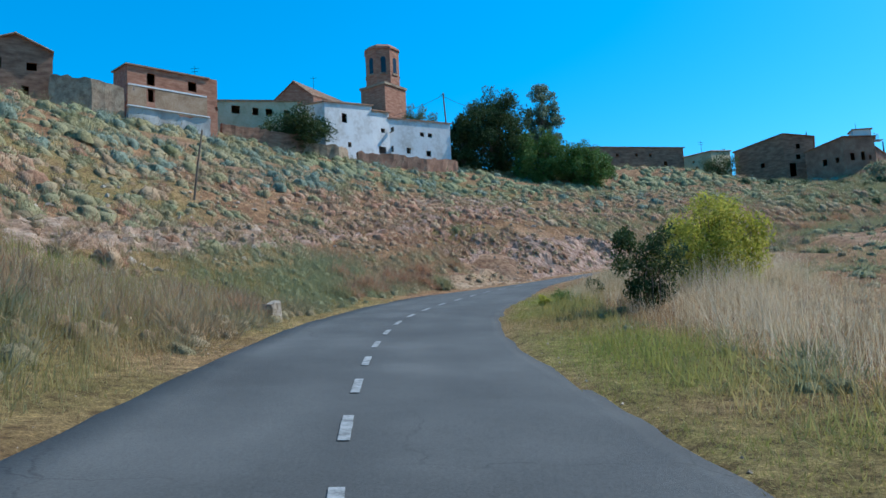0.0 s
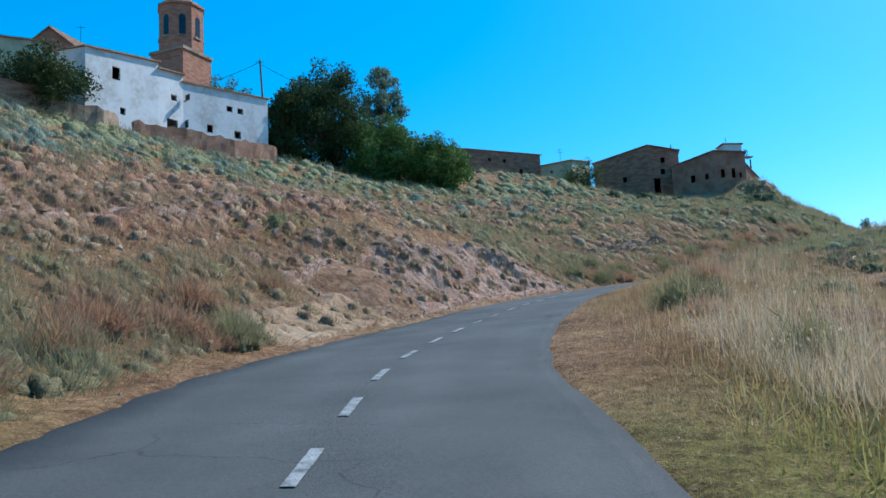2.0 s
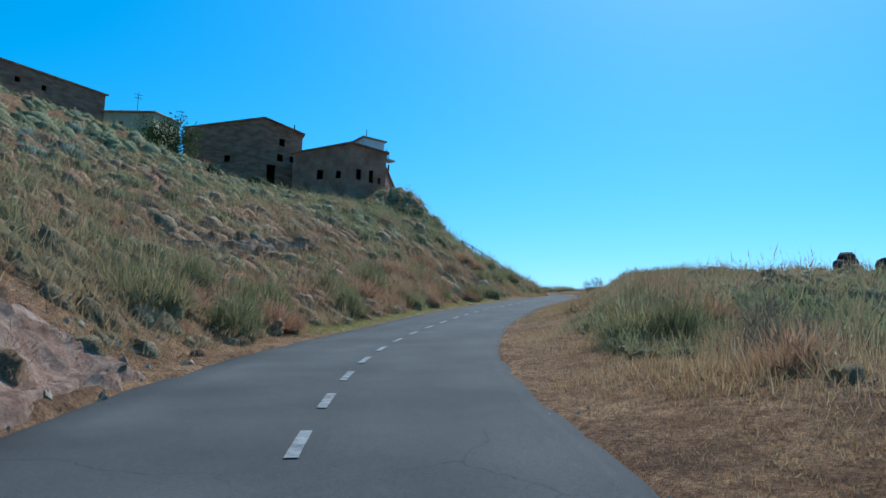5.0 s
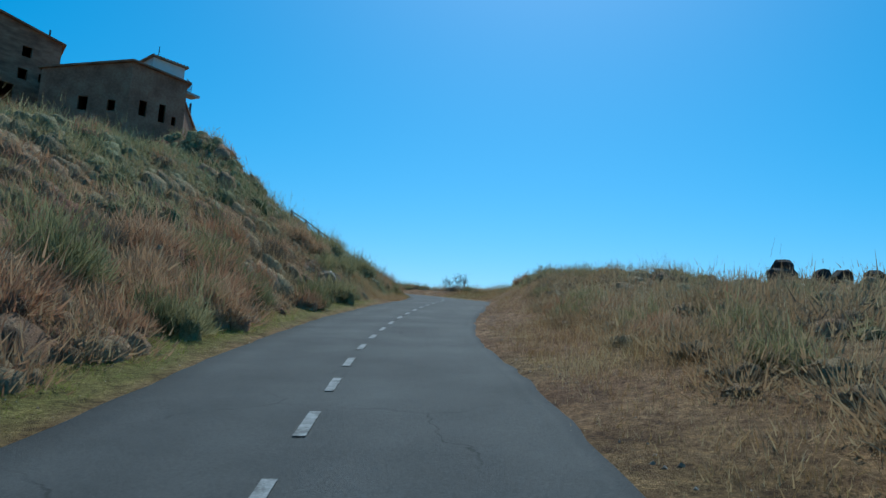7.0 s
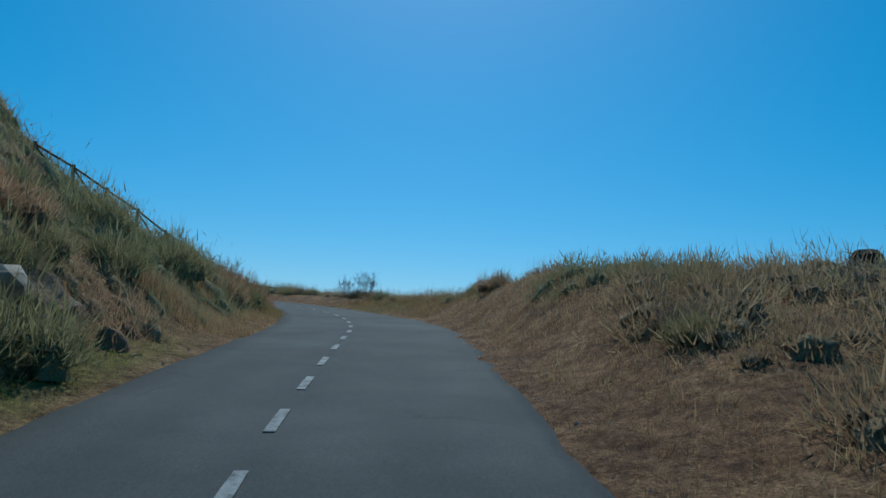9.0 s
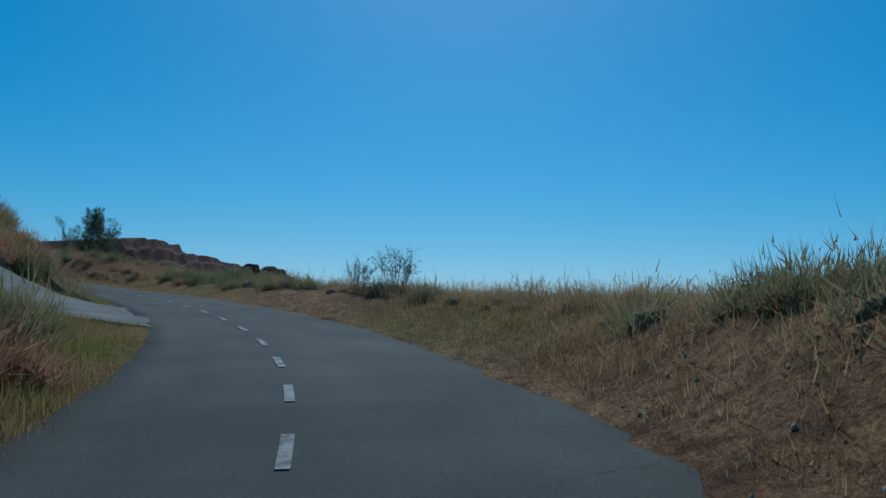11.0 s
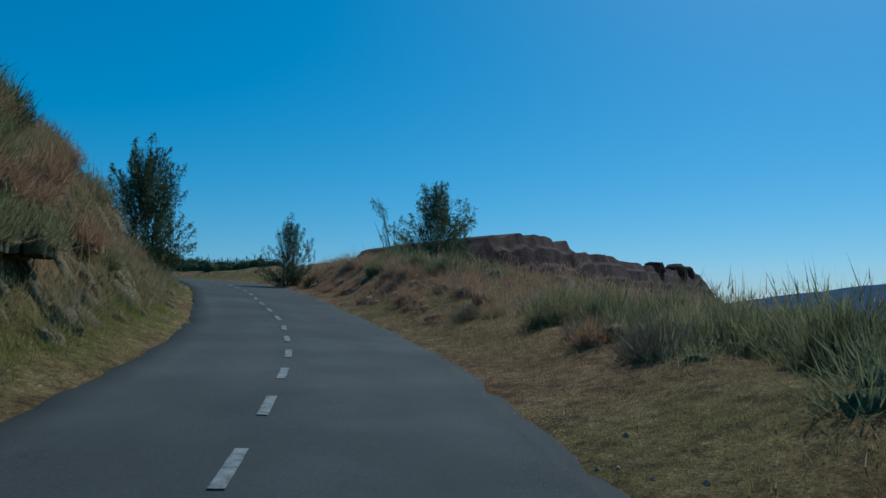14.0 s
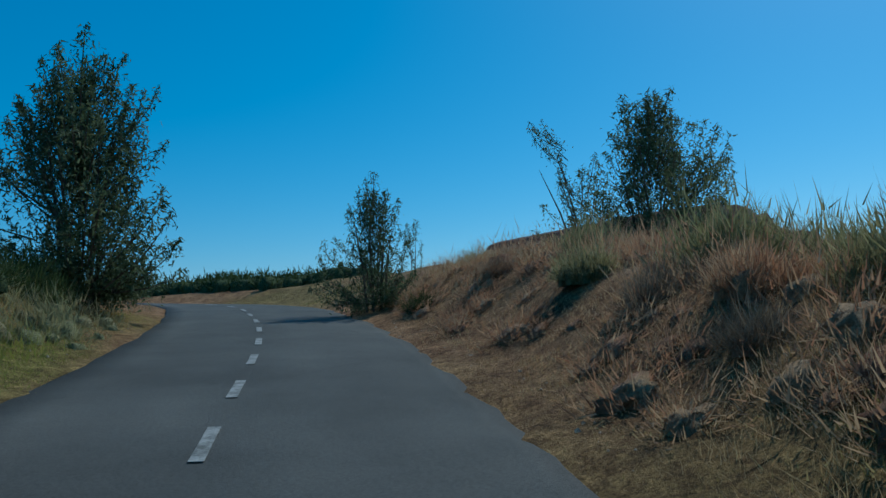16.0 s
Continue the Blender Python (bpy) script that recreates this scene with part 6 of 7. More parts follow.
for s, l, r, kind in ((76, -4.6, 0.8, "olive_bush"), (77.6, -5.2, 0.9, "olive_bush"), (79.2, -4.7, 0.85, "olive_bush"), (80.4, -4.2, 0.7, "sage_bush"), (87.5, -3.7, 0.4, "straw_bush"),
                      (93, -3.9, 0.5, "olive_bush"), (97, -3.6, 0.45, "straw_bush"), (116, -5.2, 0.9, "olive_bush"), (119, -6.4, 1.0, "broom_bush"), (122, -5.6, 0.9, "olive_bush"),
                      (136.5, -4.0, 1.0, "broom_bush"), (138.5, -4.4, 1.2, "olive_bush"), (140.5, -4.0, 0.9, "broom_bush"), (134.5, -4.3, 0.9, "olive_bush"), (127, -5.4, 1.1, "broom_bush"), (130, -5.0, 1.2, "olive_bush"), (133, -5.6, 1.3, "broom_bush"), (136, -5.0, 1.1, "olive_bush"), (139, -6.2, 1.3, "olive_bush"),
                      (142, -5.4, 1.0, "broom_bush"), (145, -6.6, 1.2, "olive_bush"), (148, -5.6, 0.9, "straw_bush"), (151, -6.8, 1.1, "olive_bush"), (155, -6, 1.0, "olive_bush"),
                      (203.5, 6.0, 0.8, "broom_bush"), (206, 6.4, 0.9, "broom_bush"), (210, 5.4, 0.5, "straw_bush"), (211.5, 4.3, 0.5, "straw_bush"), (219, 4.4, 0.5, "straw_bush"), (221.5, 4.8, 0.5, "straw_bush"), (216.5, 4.1, 0.5, "olive_bush"), (151, -8.6, 1.3, "broom_bush"), (153.5, -8.8, 1.5, "dark_bush"), (155.5, -8.5, 1.6, "broom_bush"), (157.3, -9.2, 1.5, "olive_bush"), (154, -10.8, 1.7, "olive_bush"), (157, -11.2, 1.8, "broom_bush"), (226.5, -4.6, 0.9, "dark_bush"), (229.5, -4.4, 1.0, "dark_bush"), (231.5, -4.9, 1.1, "dark_bush"),
                      (225, -6.2, 1.5, "dark_bush"), (209.5, -9.0, 1.0, "dark_bush"), (212.5, -8.4, 0.9, "broom_bush"), (206, -9.6, 1.0, "broom_bush"), (166, -3.9, 0.9, "olive_bush"), (168.5, -4.2, 1.0, "broom_bush"), (230, 3.6, 0.5, "dark_bush"), (227, 11.5, 0.9, "dark_bush"), (231, 12.5, 1.0, "dark_bush")):
    x, y, z = at_road(s, l)
    bush(kind, x, y, r, s * 47, z)

for k in range(46):
    x, y, z = at_road(rb.uniform(96, 165), rb.uniform(19, 60))
    if min(abs(place_on_road(np.array([x]), np.array([y]))[1])) > 15:
        bush(rb.choice(["broom_bush", "broom_bush", "olive_bush"]), x, y, rb.uniform(0.8, 1.6), rb.uniform(0, 360), z)

for k in range(38):
    x, y, z = at_road(rb.uniform(186, 224), -rb.uniform(3.8, 9.0))
    bush(rb.choice(["olive_bush", "broom_bush", "olive_bush", "straw_bush"]), x, y, rb.uniform(0.4, 0.85), rb.uniform(0, 360), z)

for x, y, r in ((68.4, 94.2, 1.0), (69.2, 94.5, 1.1), (70.3, 94.7, 1.15), (71.3, 95.0, 1.0)):
    bush("olive_bush", x, y, r, 57 * x)

# rounded clumps: verges of the upper road, then the open hillside
def clumps(count, s0, s1, l0, l1, r0, r1, kinds, clear):
    for k in range(count):
        s, l, r = rb.uniform(s0, s1), rb.uniform(l0, l1), rb.uniform(r0, r1)
        x, y, z = at_road(s, l)
        run, off = (float(v[0]) for v in place_on_road(np.array([x]), np.array([y])))
        if abs(off) < clear + 0.75 * r or (off < 0 and 176 < run < 190 and off > -11) or float(on_ground(x, y, BARE)[0]) > 0.4:
            continue
        bush(rb.choice(kinds), x, y, r, rb.uniform(0, 360), z)


clumps(70, 84, 122, 4.6, 14, 0.5, 0.95, ["sage_bush", "olive_bush", "straw_bush", "broom_bush"], 4.0)
clumps(120, 112, 172, 4.6, 13, 0.42, 0.85, ["sage_bush", "sage_bush", "olive_bush", "straw_bush"], 4.3)
clumps(60, 174, 236, 4.6, 11, 0.4, 0.75, ["sage_bush", "sage_bush", "olive_bush", "straw_bush"], 4.0)
clumps(26, 218, 229, 5.6, 8.8, 0.7, 1.05, ["sage_bush", "broom_bush", "sage_bush"], 4.8)
clumps(34, 196, 212, 5.2, 9.0, 0.6, 0.95, ["broom_bush", "sage_bush"], 4.2)
clumps(95, 112, 176, -9, -3.4, 0.6, 1.15, ["sage_bush", "sage_bush", "olive_bush", "broom_bush"], 2.7)
clumps(330, 110, 178, -20, -6.8, 0.6, 1.2, ["sage_bush", "sage_bush", "olive_bush", "broom_bush"], 6.8)
clumps(24, 190, 228, -9, -3.2, 0.5, 0.95, ["sage_bush", "olive_bush"], 2.8)
clumps(44, 191, 215, -8.5, -4.0, 0.55, 0.9, ["olive_bush", "sage_bush", "olive_bush"], 3.2)
clumps(50, 44, 88, -13, -3.6, 0.45, 0.9, ["sage_bush", "olive_bush", "olive_bush"], 3.0)
clumps(340, 40, 130, -30, -9, 0.45, 1.0, ["olive_bush", "olive_bush", "olive_bush", "straw_bush", "sage_bush"], 8)
clumps(260, 56, 112, -44, -24, 0.9, 1.7, ["grey_bush", "grey_bush", "sage_bush"], 12)
clumps(160, 100, 178, -55, -20, 0.8, 1.5, ["grey_bush", "sage_bush", "grey_bush"], 12)
clumps(240, 60, 178, -58, -12, 0.8, 1.6, ["sage_bush", "sage_bush", "olive_bush", "broom_bush"], 10)
clumps(140, 112, 200, 9, 45, 0.6, 1.2, ["sage_bush", "broom_bush", "olive_bush"], 8)
clumps(40, 198, 216, -10, -6, 0.7, 1.2, ["broom_bush", "sage_bush", "dark_bush"], 5)


def hillside_bushes():
    """The bushes past the roadside, joined by kind: three lobes each, lightly furred."""
    rng = np.random.RandomState(77)
    looks = {"olive_bush": (M_SCRUB, M_THICKET), "straw_bush": (M_STRAW, M_THICKET), "broom_bush": (M_BROOM, M_BROOMMASS), "dark_bush": (M_DARKLEAF, M_DARKMASS), "sage_bush": (M_SAGE, M_SAGEMASS), "grey_bush": (M_GREY, M_GREYMASS)}
    for kind, spots in FAR_BUSHES.items():
        p = np.repeat(np.array(spots), 3, 0)
        n = len(p)
        big = np.arange(n) % 3 == 0
        p[:, :2] += rng.uniform(-0.5, 0.5, (n, 2)) * p[:, 3:] * ~big[:, None]
        r = 1.3 * p[:, 3] * np.where(big, 0.8, rng.uniform(0.4, 0.65, n))
        fur, body = cushion(p[:, :3], r, r * rng.uniform(0.75, 1.1, n), np.repeat(rng.rand(n // 3) ** 2, 3) * 0.8, 76, rng, 0.021, 0.4, 0.3, (0.14, 0.42), 3, 8, True, 0.74, 0.13)
        ob = triangles("hillside_bushes", fur[0], looks[kind][0], None, fur[1])
        tagged(ob, "fine leafy shoots of bushes scattered over the hillside", "bushes", kind="stuff")
        masses("bush_masses", [body], looks[kind][1], "rounded hearts of bushes scattered over the hillside, darkened as shade", "bushes")


# trees by the village
crown_tree("pine_tree", "large dark green tree beside the white houses", 10.5, 112.0, 23.6, 13.2, 11.5, M_DARKLEAF, 201, 150, 0.26, 46000, 0.15, 0.0, trunk=0.3, group="village trees")
crown_tree("pine_tree", "dark green tree next to the utility pole", 5.4, 108.5, 24.0, 8.6, 4.6, M_DARKLEAF, 202, 60, 0.4, 11000, 0.18, 0.05, trunk=0.2, group="village trees")
crown_tree("poplar_tree", "tall narrow grey-green poplar behind dark trees", 19.2, 122.5, 28.0, 14.8, 5.6, M_POPLAR, 203, 80, 0.3, 13000, 0.17, 0.1, "poplar", 0.25, group="village trees")
crown_tree("broad_tree", "fresh green broadleaf tree on the slope", 16.4, 107.5, 21.0, 8.2, 8.5, M_FRESH, 204, 90, 0.3, 17000, 0.17, 0.02, trunk=0.2, group="village trees")
crown_tree("broad_tree", "green bushy tree on the hill edge", 22.0, 106.0, 20.0, 7.2, 7.5, M_FRESH, 205, 80, 0.3, 15000, 0.17, 0.02, trunk=0.2, group="village trees")
crown_tree("broad_tree", "pale green tree beside the church tower", -1.0, 117.0, 28.5, 8.5, 5.0, M_OLIVE, 206, 40, 0.38, 5000, 0.13, 0.2, trunk=0.2, group="village trees")
crown_tree("fig_tree", "dense green fig tree below the cream house", -15.5, 89.5, 23.3, 5.6, 7.0, M_DARKLEAF, 207, 50, 0.36, 12000, 0.14, 0.05, trunk=0.2, group="village trees")
crown_tree("broad_tree", "round dark green tree by the small pale house", 46.8, 119.5, 23.0, 4.6, 5.2, M_DARKLEAF, 208, 36, 0.4, 5000, 0.11, 0.08, trunk=0.16, group="village trees")
for x, y, r in ((51, 110.5, 2.0), (54.5, 108, 1.9), (57, 103.2, 2.0), (53, 106.5, 1.7), (63.5, 104.6, 1.7), (65.5, 105.5, 1.5), (60.5, 102.6, 1.8), (48, 113, 1.8), (66.5, 106.8, 1.4), (24.5, 119.5, 1.5), (30, 121, 1.2), (38.5, 122.5, 1.4), (47.5, 121, 1.3)):
    bush("dark_bush" if r > 1.6 else "olive_bush", x, y, r, x * 40)

# trees and shrubs beside the upper road
def shoot_tree(name, label, x, y, high, wide, seed, shoots, per, leaf=0.1, low=0.3, lean=(0, 0), stems=4, group="roadside trees", category="tree", mat=None):
    """A tree of upright shoots: several stems, arching branches that end as pointed leafy wands, with gaps between them."""
    rng = np.random.RandomState(seed)
    root = tagged(empty_at(name, x, y, ground_z(x, y)), label, category, group)
    trunk, tri = bmesh.new(), []
    for k in range(stems):
        a = 2 * math.pi * k / stems + 0.5
        o = np.array((0.07 * wide * math.cos(a), 0.07 * wide * math.sin(a)))
        tube(trunk, [(*o, -0.3), (*(o * 1.4 + np.array(lean) * 0.3), high * 0.3), (*(o * 2.2 + np.array(lean) * 0.6), high * 0.62)], [0.018 * high / 2, 0.013 * high / 2, 0.004 * high / 2], 6)
    for k in range(shoots):
        a, u, h = rng.uniform(0, 2 * math.pi), rng.rand() ** 0.5, rng.rand() ** 1.15
        wand = 1.0 if k % 4 else 1.12
        top = high * (low + (1 - low) * h) * wand * 0.95
        out = wide / 2 * u * min(1.0, 1.12 * math.sqrt(max(0.0, 1 - h)) + 0.1) * (0.85 + 0.25 * math.sin(3 * a + 5 * h + seed))
        tip = np.array((math.cos(a) * out + lean[0] * h, math.sin(a) * out + lean[1] * h, top))
        start = np.array((tip[0] * 0.35, tip[1] * 0.35, max(0.05 * high, top - high * rng.uniform(0.16, 0.34))))
        mid = np.array((tip[0] * 0.85, tip[1] * 0.85, start[2] * 0.55 + top * 0.45)) + rng.normal(size=3) * 0.03 * wide
        curve = [start * (1 - f) ** 2 + 2 * mid * f * (1 - f) + tip * f * f for f in (0, 0.35, 0.7, 1.0)]
        tube(trunk, curve, [0.004 * high, 0.003 * high, 0.002 * high, 0.001 * high], 4)
        f = rng.uniform(0.0, 1.0, (per, 1)) ** 0.8
        p = start * (1 - f) ** 2 + 2 * mid * f * (1 - f) + tip * f * f
        p += rng.normal(size=(per, 3)) * (0.05 * wide * (1.05 - f) + 0.018)
        d = rng.normal(size=(per, 3)) * 0.6
        d[:, 2] -= 0.35
        d /= np.linalg.norm(d, axis=1, keepdims=True)
        side = np.cross(d, rng.normal(size=(per, 3)))
        side /= np.linalg.norm(side, axis=1, keepdims=True)
        s = leaf * rng.uniform(0.6, 1.3, (per, 1))
        tri.append(np.stack([p + side * s * 0.15, p - side * s * 0.15, p + d * s], 1))
    part("trunk", trunk, M_BARK, root)
    triangles("crown", np.concatenate(tri), mat or M_OLIVE, root)
    return root


shoot_tree("willow_leaf_tree", "slender olive-green tree with drooping leafy shoots beside the road", 100.4, 145.2, 6.4, 5.3, 211, 220, 130, 0.15, 0.06)
shoot_tree("willow_leaf_tree", "small thin olive-green shrub tree at the road edge", 107.4, 144.3, 3.5, 3.3, 212, 120, 90, 0.1, 0.02, stems=7)
shoot_tree("willow_leaf_tree", "broad grey-green tree on the bank beside the road", 114.0, 140.6, 4.6, 6.2, 213, 170, 120, 0.13, 0.06, stems=6)
shoot_tree("willow_leaf_tree", "thin half-bare shrub leaning out of a bank", 110.6, 139.6, 3.2, 2.0, 214, 16, 55, 0.1, 0.4, (-1.1, 0.3), 3)
shoot_tree("willow_leaf_tree", "slight leafy sapling beside the road bend", 109.6, 146.2, 2.0, 1.1, 218, 14, 50, 0.08, 0.3, stems=2)
crown_tree("cypress_tree", "small dark cypress beyond the upper bend", 91.0, 183.0, ground_z(91, 183), 3.6, 1.3, M_DARKLEAF, 219, 30, 0.5, 2500, 0.1, 0.05, "poplar", 0.06)
twig_shrub("twig_shrub", "bare grey twiggy shrub on the ridge", 87.4, 98.1, ground_z(87.4, 98.1), 1.7, 1.6, 215, 44, M_STRAW, 160, mat=M_STRAW)
twig_shrub("twig_shrub", "low bare twiggy shrub on the ridge", 87.9, 99.7, ground_z(87.9, 99.7), 1.3, 1.3, 216, 30, M_STRAW, 60, mat=M_STRAW)
for x, y, r in ((87.0, 98.4, 0.75), (87.7, 97.6, 0.7), (88.6, 97.8, 0.6)):
    bush("straw_bush" if r > 0.72 else "olive_bush", x, y, r, 70 * r)

hillside_bushes()

# dark shrub and yellow-green bush inside the first bend
crown_tree("shrub", "dark green leafy shrub among tall dry grass", 5.5, 19.0, ground_z(5.5, 19.0), 2.0, 2.1, M_DARKLEAF, 221, 36, 0.26, 5600, 0.045, 0.05, "vase", 0.03, 2.0, category="shrub", stems=6)
crown_tree("bush", "rounded bright yellow-green bush in dry grass", 8.4, 22.3, ground_z(8.4, 22.3), 2.7, 3.3, M_LIME, 222, 90, 0.25, 20000, 0.05, 0.02, "round", 0.05, 1.6, category="bush", stems=6)
shoot_tree("leafy_bush", "rounded orange-brown and dark green bush beside a tree", 97.2, 143.8, 3.6, 3.4, 223, 90, 130, 0.1, 0.1, category="bush", mat=M_DARKLEAF)


for s, l, r, mat, lab in ((67.0, 4.3, 0.33, M_FRESH, "low bright green leafy weed at the verge"), (68.3, 5.3, 0.42, M_DARKLEAF, "low dark green leafy weed at the verge"), (66.5, 3.7, 0.2, M_LIME, "tiny yellow-green weed at the verge")):
    x, y, z = at_road(s, l)
    crown_tree("weed", lab, x, y, z, r * 1.6, r * 2.2, mat, int(s * 10), 22, 0.3, 700, 0.035, 0.02, "round", 0.012, 1.6, category="weed", stems=4)


# ---------------------------------------------------------------- rocks
def rock(name, label, x, y, z, size, seed, mat, turn=0.0, group="", category="rock"):
    rng = random.Random(seed)
    bm = bmesh.new()
    bmesh.ops.create_icosphere(bm, subdivisions=2, radius=1.0)
    off = Vector((rng.uniform(0, 50), rng.uniform(0, 50), 0))
    for v in bm.verts:
        n = noise.noise(v.co * 1.2 + off) * 0.35 + noise.noise(v.co * 3 + off) * 0.12
        v.co *= 1 + n
        v.co += Vector((noise.noise(v.co * 2.1 + off.yzx), noise.noise(v.co * 2.1 - off), 0)) * 0.22
        for k in range(3):
            v.co[k] = (v.co[k] if abs(v.co[k]) < 0.8 else math.copysign(0.8 + (abs(v.co[k]) - 0.8) * 0.3, v.co[k])) * size[k]
    bmesh.ops.transform(bm, matrix=pose(x, y, z, rng.uniform(-9, 9), rng.uniform(-9, 9), turn), verts=bm.verts)
    tagged(part(name, bm, mat, None), label, category, group)


def red_crag():
    """A long outcrop of red rock in beds, cliff towards the road."""
    rng = np.random.RandomState(5)
    a, b = np.array((123.0, 150.7)), np.array((230.0, 200.3))
    n = 200
    levels = [-24, -14, -8, -4, -1.5, -1.2, 0.4, 0.7, 2.0, 2.3, 3.2]
    d = (b - a) / np.linalg.norm(b - a)
    out = np.array((d[1], -d[0]))
    verts, faces = [], []
    f = np.linspace(0, 1, n)
    crest = np.interp(f, [0, 0.05, 0.13, 0.226, 0.25, 0.3, 0.41, 0.57, 0.77, 1], [15, 19.2, 20.2, 20.9, 20.2, 20.6, 20.7, 21.2, 22.0, 22.9]) + 0.7 * (fbm(f * 60, f * 0, 6, 101, 5) - 0.5) + 0.5 * (smooth_noise(f * 60, f * 0, 0.9, 107) - 0.5)
    for k, h in enumerate(levels):
        ledge = (len(levels) - k) * 0.42 + 0.9 * (k < 5) + 1.6 * (fbm(f * 60, f * 0 + k * 0.7, 4, 103, 5) - 0.5)
        pts = a + np.outer(f, b - a) + out * ledge[:, None]
        verts += [(p[0], p[1], c + h) for p, c in zip(pts, crest)]
    for k in range(3):
        pts = a + np.outer(f, b - a) - out * (2 + 9 * k)
        verts += [(p[0], p[1], c + 3.1 - 0.6 * k - (9 if k == 2 else 0)) for p, c in zip(pts, crest)]
    rows = len(levels) + 3
    for k in range(rows - 1):
        for i in range(n - 1):
            faces.append((k * n + i, k * n + i + 1, (k + 1) * n + i + 1, (k + 1) * n + i))
    faces.append(tuple(k * n for k in range(rows))[::-1])
    faces.append(tuple(k * n + n - 1 for k in range(rows)))
    ob = mesh_object("rock_outcrop", verts, faces, M_REDROCK)
    tagged(ob, "long dark red rock outcrop with layered beds", "rock outcrop")


red_crag()
for x, y, z, r in ((216.0, 193.9, 25.6, 1.7), (219.0, 195.2, 25.5, 1.3), (205.5, 189.0, 24.9, 2.2), (189.0, 181.4, 24.3, 1.6)):
    rock("red_rock", "dark red boulder perched on the outcrop", x, y, z, (r, r, r * 0.9), int(x), M_REDROCK, x, "boulders on the outcrop")
x, y = -4.15, 19.6
z = ground_z(x, y)


def block(name, label, x, y, z, size, turns, seed, mat, group=""):
    """A squared, worn block of stone."""
    bm = bmesh.new()
    box(bm, [-e / 2 for e in size], [e / 2 for e in size])
    bmesh.ops.subdivide_edges(bm, edges=bm.edges, cuts=3, use_grid_fill=True)
    off = Vector((seed * 3.7, seed * 1.3, 0))
    k = 0.22 * min(size)
    for v in bm.verts:
        q = v.co * (1.6 / max(size)) + off
        v.co += Vector((noise.noise(q * 2), noise.noise(q * 2 + Vector((9, 0, 0))), noise.noise(q * 2 + Vector((0, 9, 0))))) * k
        v.co *= 1 - 0.12 * sum((abs(v.co[i]) / size[i] > 0.45) for i in range(3)) / 3
    bmesh.ops.transform(bm, matrix=pose(x, y, z, *turns), verts=bm.verts)
    tagged(part(name, bm, mat, None), label, "boulder" if name == "boulder" else "rock", group)


block("boulder", "pale leaning block of stone at the verge", x, y, z + 0.13, (0.4, 0.34, 0.72), (4, -12, 60), 3, M_PALEROCK)
rr = random.Random(77)
for k in range(16):
    s, l = 121.5 + 0.85 * k + rr.uniform(-0.2, 0.2), -9.2 + rr.uniform(-0.25, 0.25)
    x, y, z = at_road(s, l)
    heading = math.degrees(math.atan2(float(np.interp(s, RUN, AHEAD[:, 1])), float(np.interp(s, RUN, AHEAD[:, 0]))))
    block("ledge_block", "pale slab of a layered rock ledge in the slope", x, y, z + rr.uniform(0.1, 0.3), (rr.uniform(0.6, 1.3), rr.uniform(0.6, 0.9), rr.uniform(0.25, 0.55)), (rr.uniform(-6, 6), rr.uniform(-6, 6), heading + rr.uniform(-14, 14)), k, M_PALECUT, "rock ledge")
for k in range(14):
    x, y, z = at_road(rr.uniform(122, 134), rr.uniform(-8.6, -6.6))
    r = rr.uniform(0.2, 0.6)
    block("fallen_block", "broken block fallen below the rock ledge", x, y, z + 0.2 * r, (r, r * 0.8, r * 0.7), (rr.uniform(-25, 25), rr.uniform(-25, 25), rr.uniform(0, 90)), 20 + k, M_PALECUT, "fallen blocks")
for k, (s, l, sx) in enumerate(((152.0, -4.4, 0.6), (108.5, -16.5, 1.5), (111, -17.5, 1.2), (113.5, -20, 1.4))):
    x, y, z = at_road(s, l)
    rock("pale_rock", "pale weathered rock ledge in the slope", x, y, z + 0.05, (sx, 0.6, 0.35), 40 + k, M_PALEROCK, 40 + 13 * k, "pale rocks in the slope")
for k, (x, y, wide, top) in enumerate(((86.2, 72.4, 1.7, 16.65), (87.3, 71.9, 1.4, 16.2), (88.6, 69.9, 1.2, 16.3), (90.4, 68.8, 1.3, 16.4), (93.0, 66.8, 1.4, 16.7), (96.0, 64.0, 1.5, 17.0))):
    low = ground_z(x, y) - 0.6
    for e in range(4):
        q, up = rr.uniform(0.75, 1.1) * wide, (0.15, 0.4, 0.62, 0.8)[e]
        rock("dark_crag", "dark weathered rock standing on the mound", x + rr.uniform(-0.35, 0.35) * wide, y + rr.uniform(-0.35, 0.35) * wide, low + (top - low) * up, (q * (0.95 - 0.4 * up), q * (0.9 - 0.35 * up), (top - low) * 0.24), 50 + 5 * k + e, M_DARKROCK, rr.uniform(0, 90), "dark rocks on the mound")


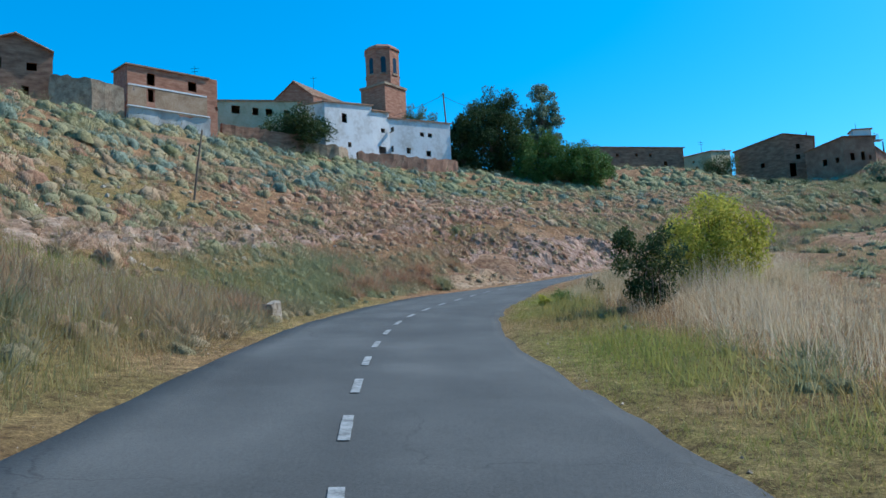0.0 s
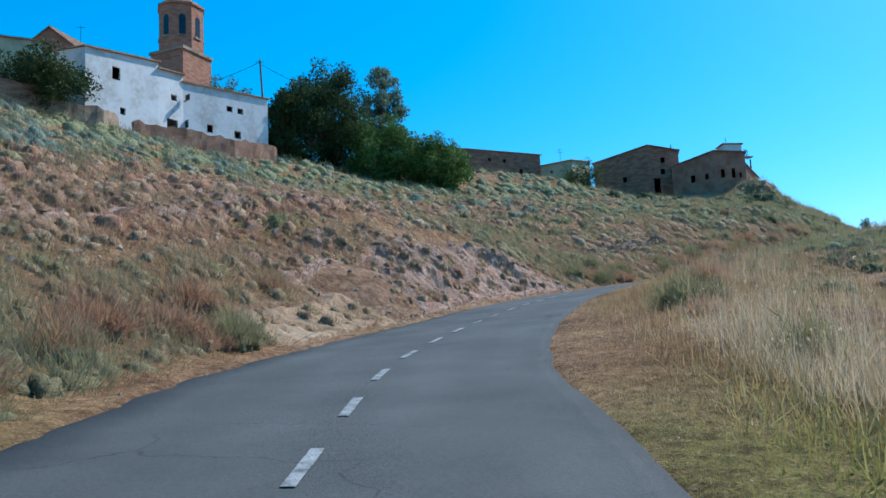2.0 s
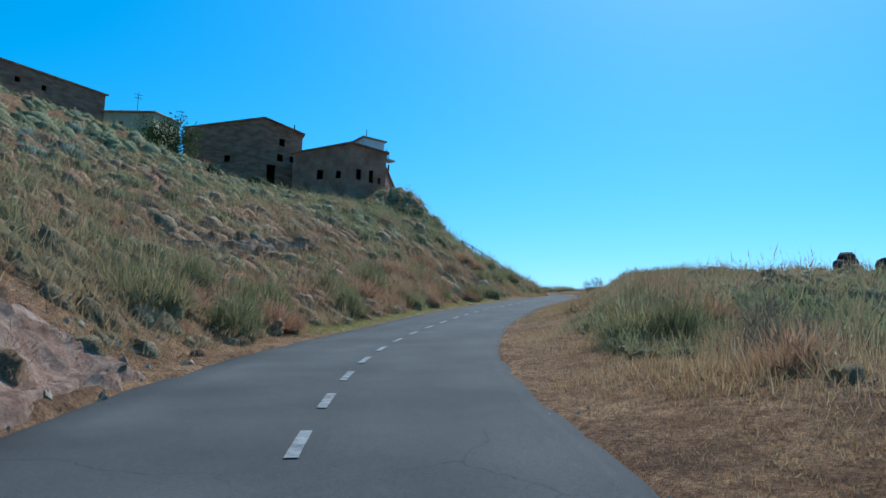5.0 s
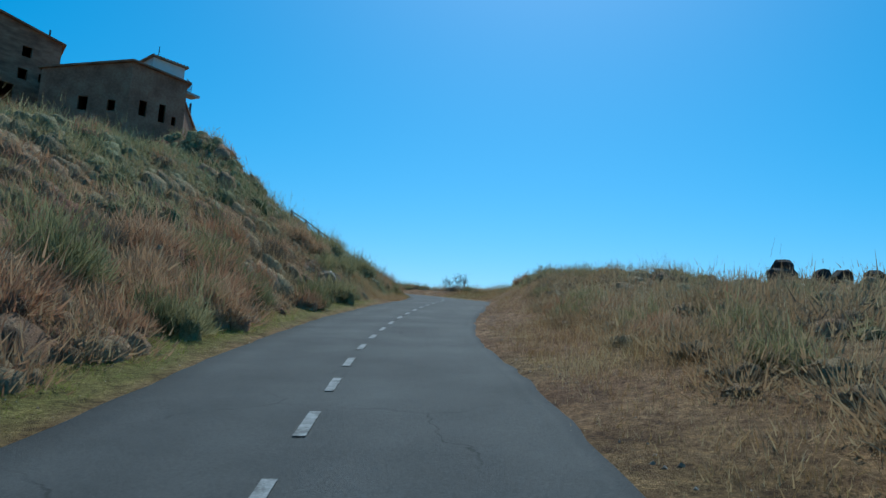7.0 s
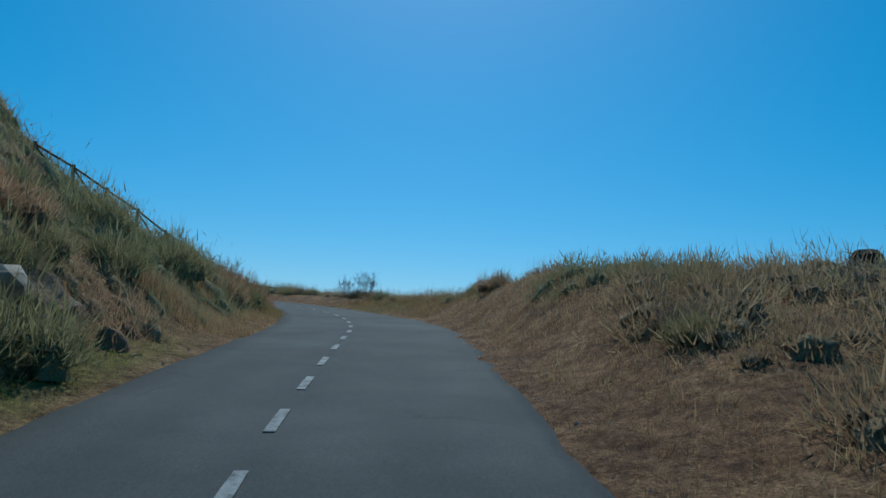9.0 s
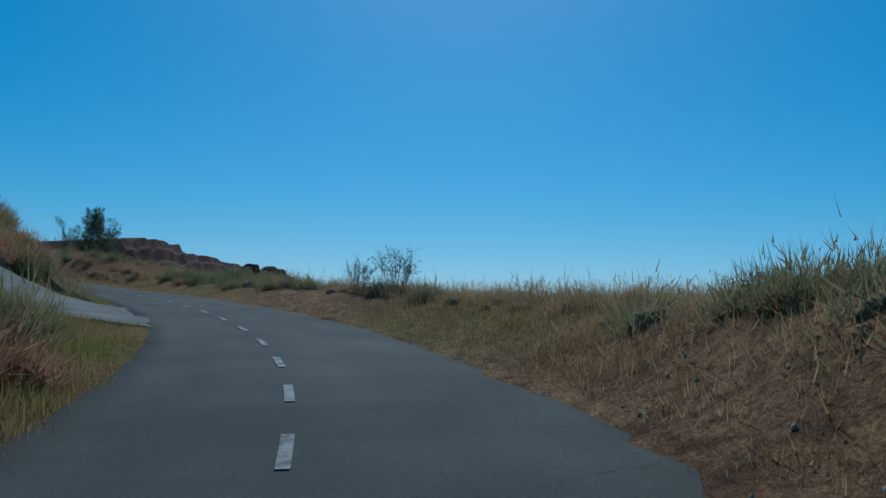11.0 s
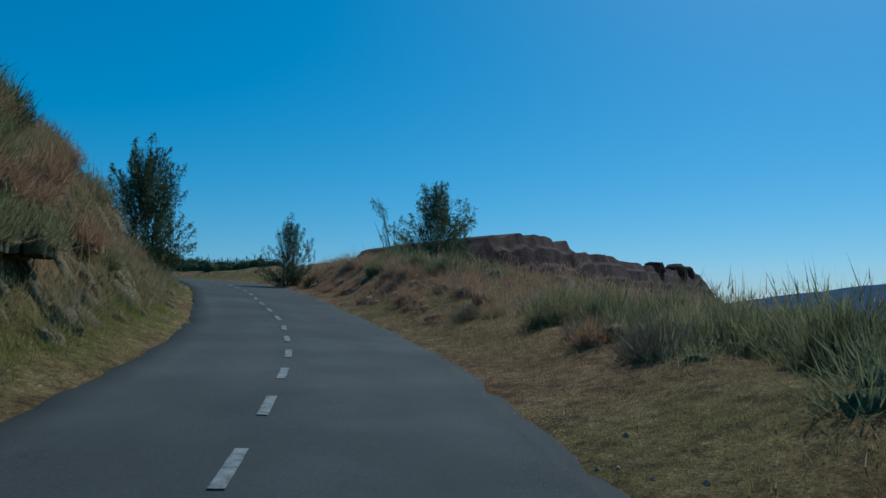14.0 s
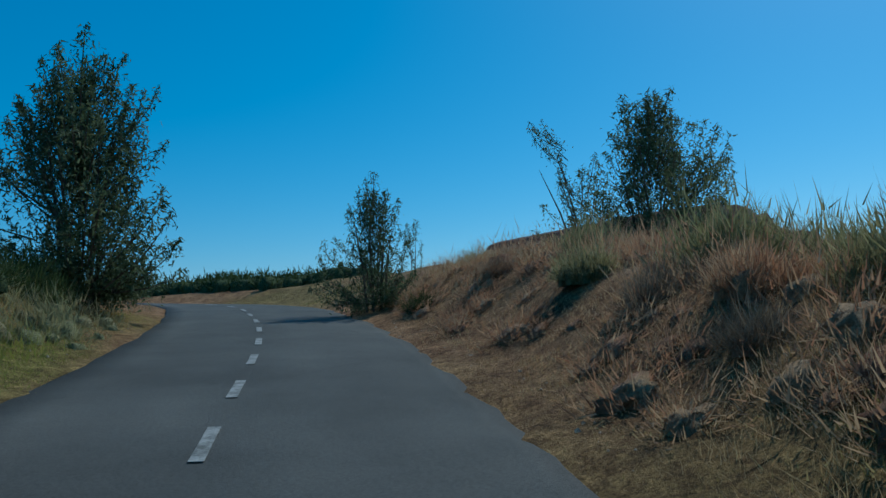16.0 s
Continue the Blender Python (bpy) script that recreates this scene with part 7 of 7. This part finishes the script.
# loose stones on the cut bank, the driveway side and the verges
def stones():
    rng = np.random.RandomState(77)
    v, faces = [], []
    base = np.array([(1, 0, -0.3), (-0.5, 0.85, -0.3), (-0.6, -0.8, -0.3), (0.15, 0.1, 0.75), (0.55, 0.55, 0.25), (-0.7, 0.05, 0.35)])
    tri = [(0, 1, 4), (1, 3, 4), (4, 3, 0), (1, 5, 3), (5, 2, 3), (2, 0, 3), (1, 2, 5)]
    for s0, s1, l0, l1, count, lo, hi in ((84, 112, -10, -3.2, 1100, 0.02, 0.13), (58, 120, -20, -8, 1500, 0.05, 0.25), (86, 112, -4.5, -2.6, 350, 0.02, 0.12), (160, 190, 2.5, 5.0, 700, 0.015, 0.05), (40, 230, 2.3, 3.2, 900, 0.01, 0.035), (40, 230, -3.2, -2.3, 700, 0.01, 0.035), (100, 118, -24, -12, 250, 0.06, 0.3)):
        s, l = rng.uniform(s0, s1, count), rng.uniform(l0, l1, count)
        p = road_point(s, l)
        z = on_ground(p[:, 0], p[:, 1])
        for k in range(count):
            r = lo + (hi - lo) * rng.rand() ** 3
            a = rng.uniform(0, 6.28)
            c, sn = math.cos(a), math.sin(a)
            q = base * r * rng.uniform(0.7, 1.3, 3)
            q = np.stack([q[:, 0] * c - q[:, 1] * sn, q[:, 0] * sn + q[:, 1] * c, q[:, 2]], 1) + (p[k, 0], p[k, 1], z[k] + 0.1 * r)
            o = len(v)
            v += [tuple(e) for e in q]
            faces += [tuple(o + i for i in t) for t in tri]
    ob = mesh_object("loose_stones", v, faces, M_PALEROCK)
    tagged(ob, "loose pale stones and gravel at the road edges", "stones", kind="stuff")


stones()


# ---------------------------------------------------------------- distance
def far_hills():
    n = 160
    yaw = np.radians(np.linspace(-48, -150, n))
    r = 2600.0
    turn = np.degrees(yaw)
    ridge = np.interp(-turn, [48, 58, 60, 62.5, 65, 67, 69, 71.5, 74, 80, 150], [20, 85, 103, 117, 127, 142, 148, 152, 146, 130, 100]) + 9 * (fbm(turn, yaw * 0, 3, 111, 5) - 0.5)
    verts, faces = [], []
    for k, (rr, hh) in enumerate(((r - 700, -30), (r - 350, 0.35), (r, 1.0), (r + 500, 0.4))):
        verts += [(90 - math.sin(a) * rr, 105 + math.cos(a) * rr, hh if k == 0 else -20 + (h + 20) * hh) for a, h in zip(yaw, ridge)]
    for k in range(3):
        for i in range(n - 1):
            faces.append((k * n + i, k * n + i + 1, (k + 1) * n + i + 1, (k + 1) * n + i))
    tagged(mesh_object("backdrop", verts, faces, M_HAZEDHILL), "distant wooded hills with blue haze painted into their colour", "hills", kind="structure")


far_hills()


def far_hedge():
    rng = np.random.RandomState(31)
    f = rng.rand(500)
    px = np.interp(f, [0, 0.4, 1], [112.5, 108, 88])
    py = np.interp(f, [0, 0.4, 1], [159, 168, 180])
    px, py = px + rng.normal(size=500) * 0.8, py + rng.normal(size=500) * 0.8
    r = rng.uniform(0.4, 0.8, 500)
    fur, body = cushion(np.stack([px, py, on_ground(px, py)], 1), r, r * 1.3, np.zeros(500), 60, rng, 0.05, rings=3, sides=9)
    tagged(triangles("hedge", fur[0], M_DARKLEAF, None), "low dark hedge beyond the upper bend", "hedge", kind="stuff")
    masses("hedge_mass", [body], M_DARKMASS, "dense inside of the hedge by the bend, darkened as shade", "hedge")


far_hedge()
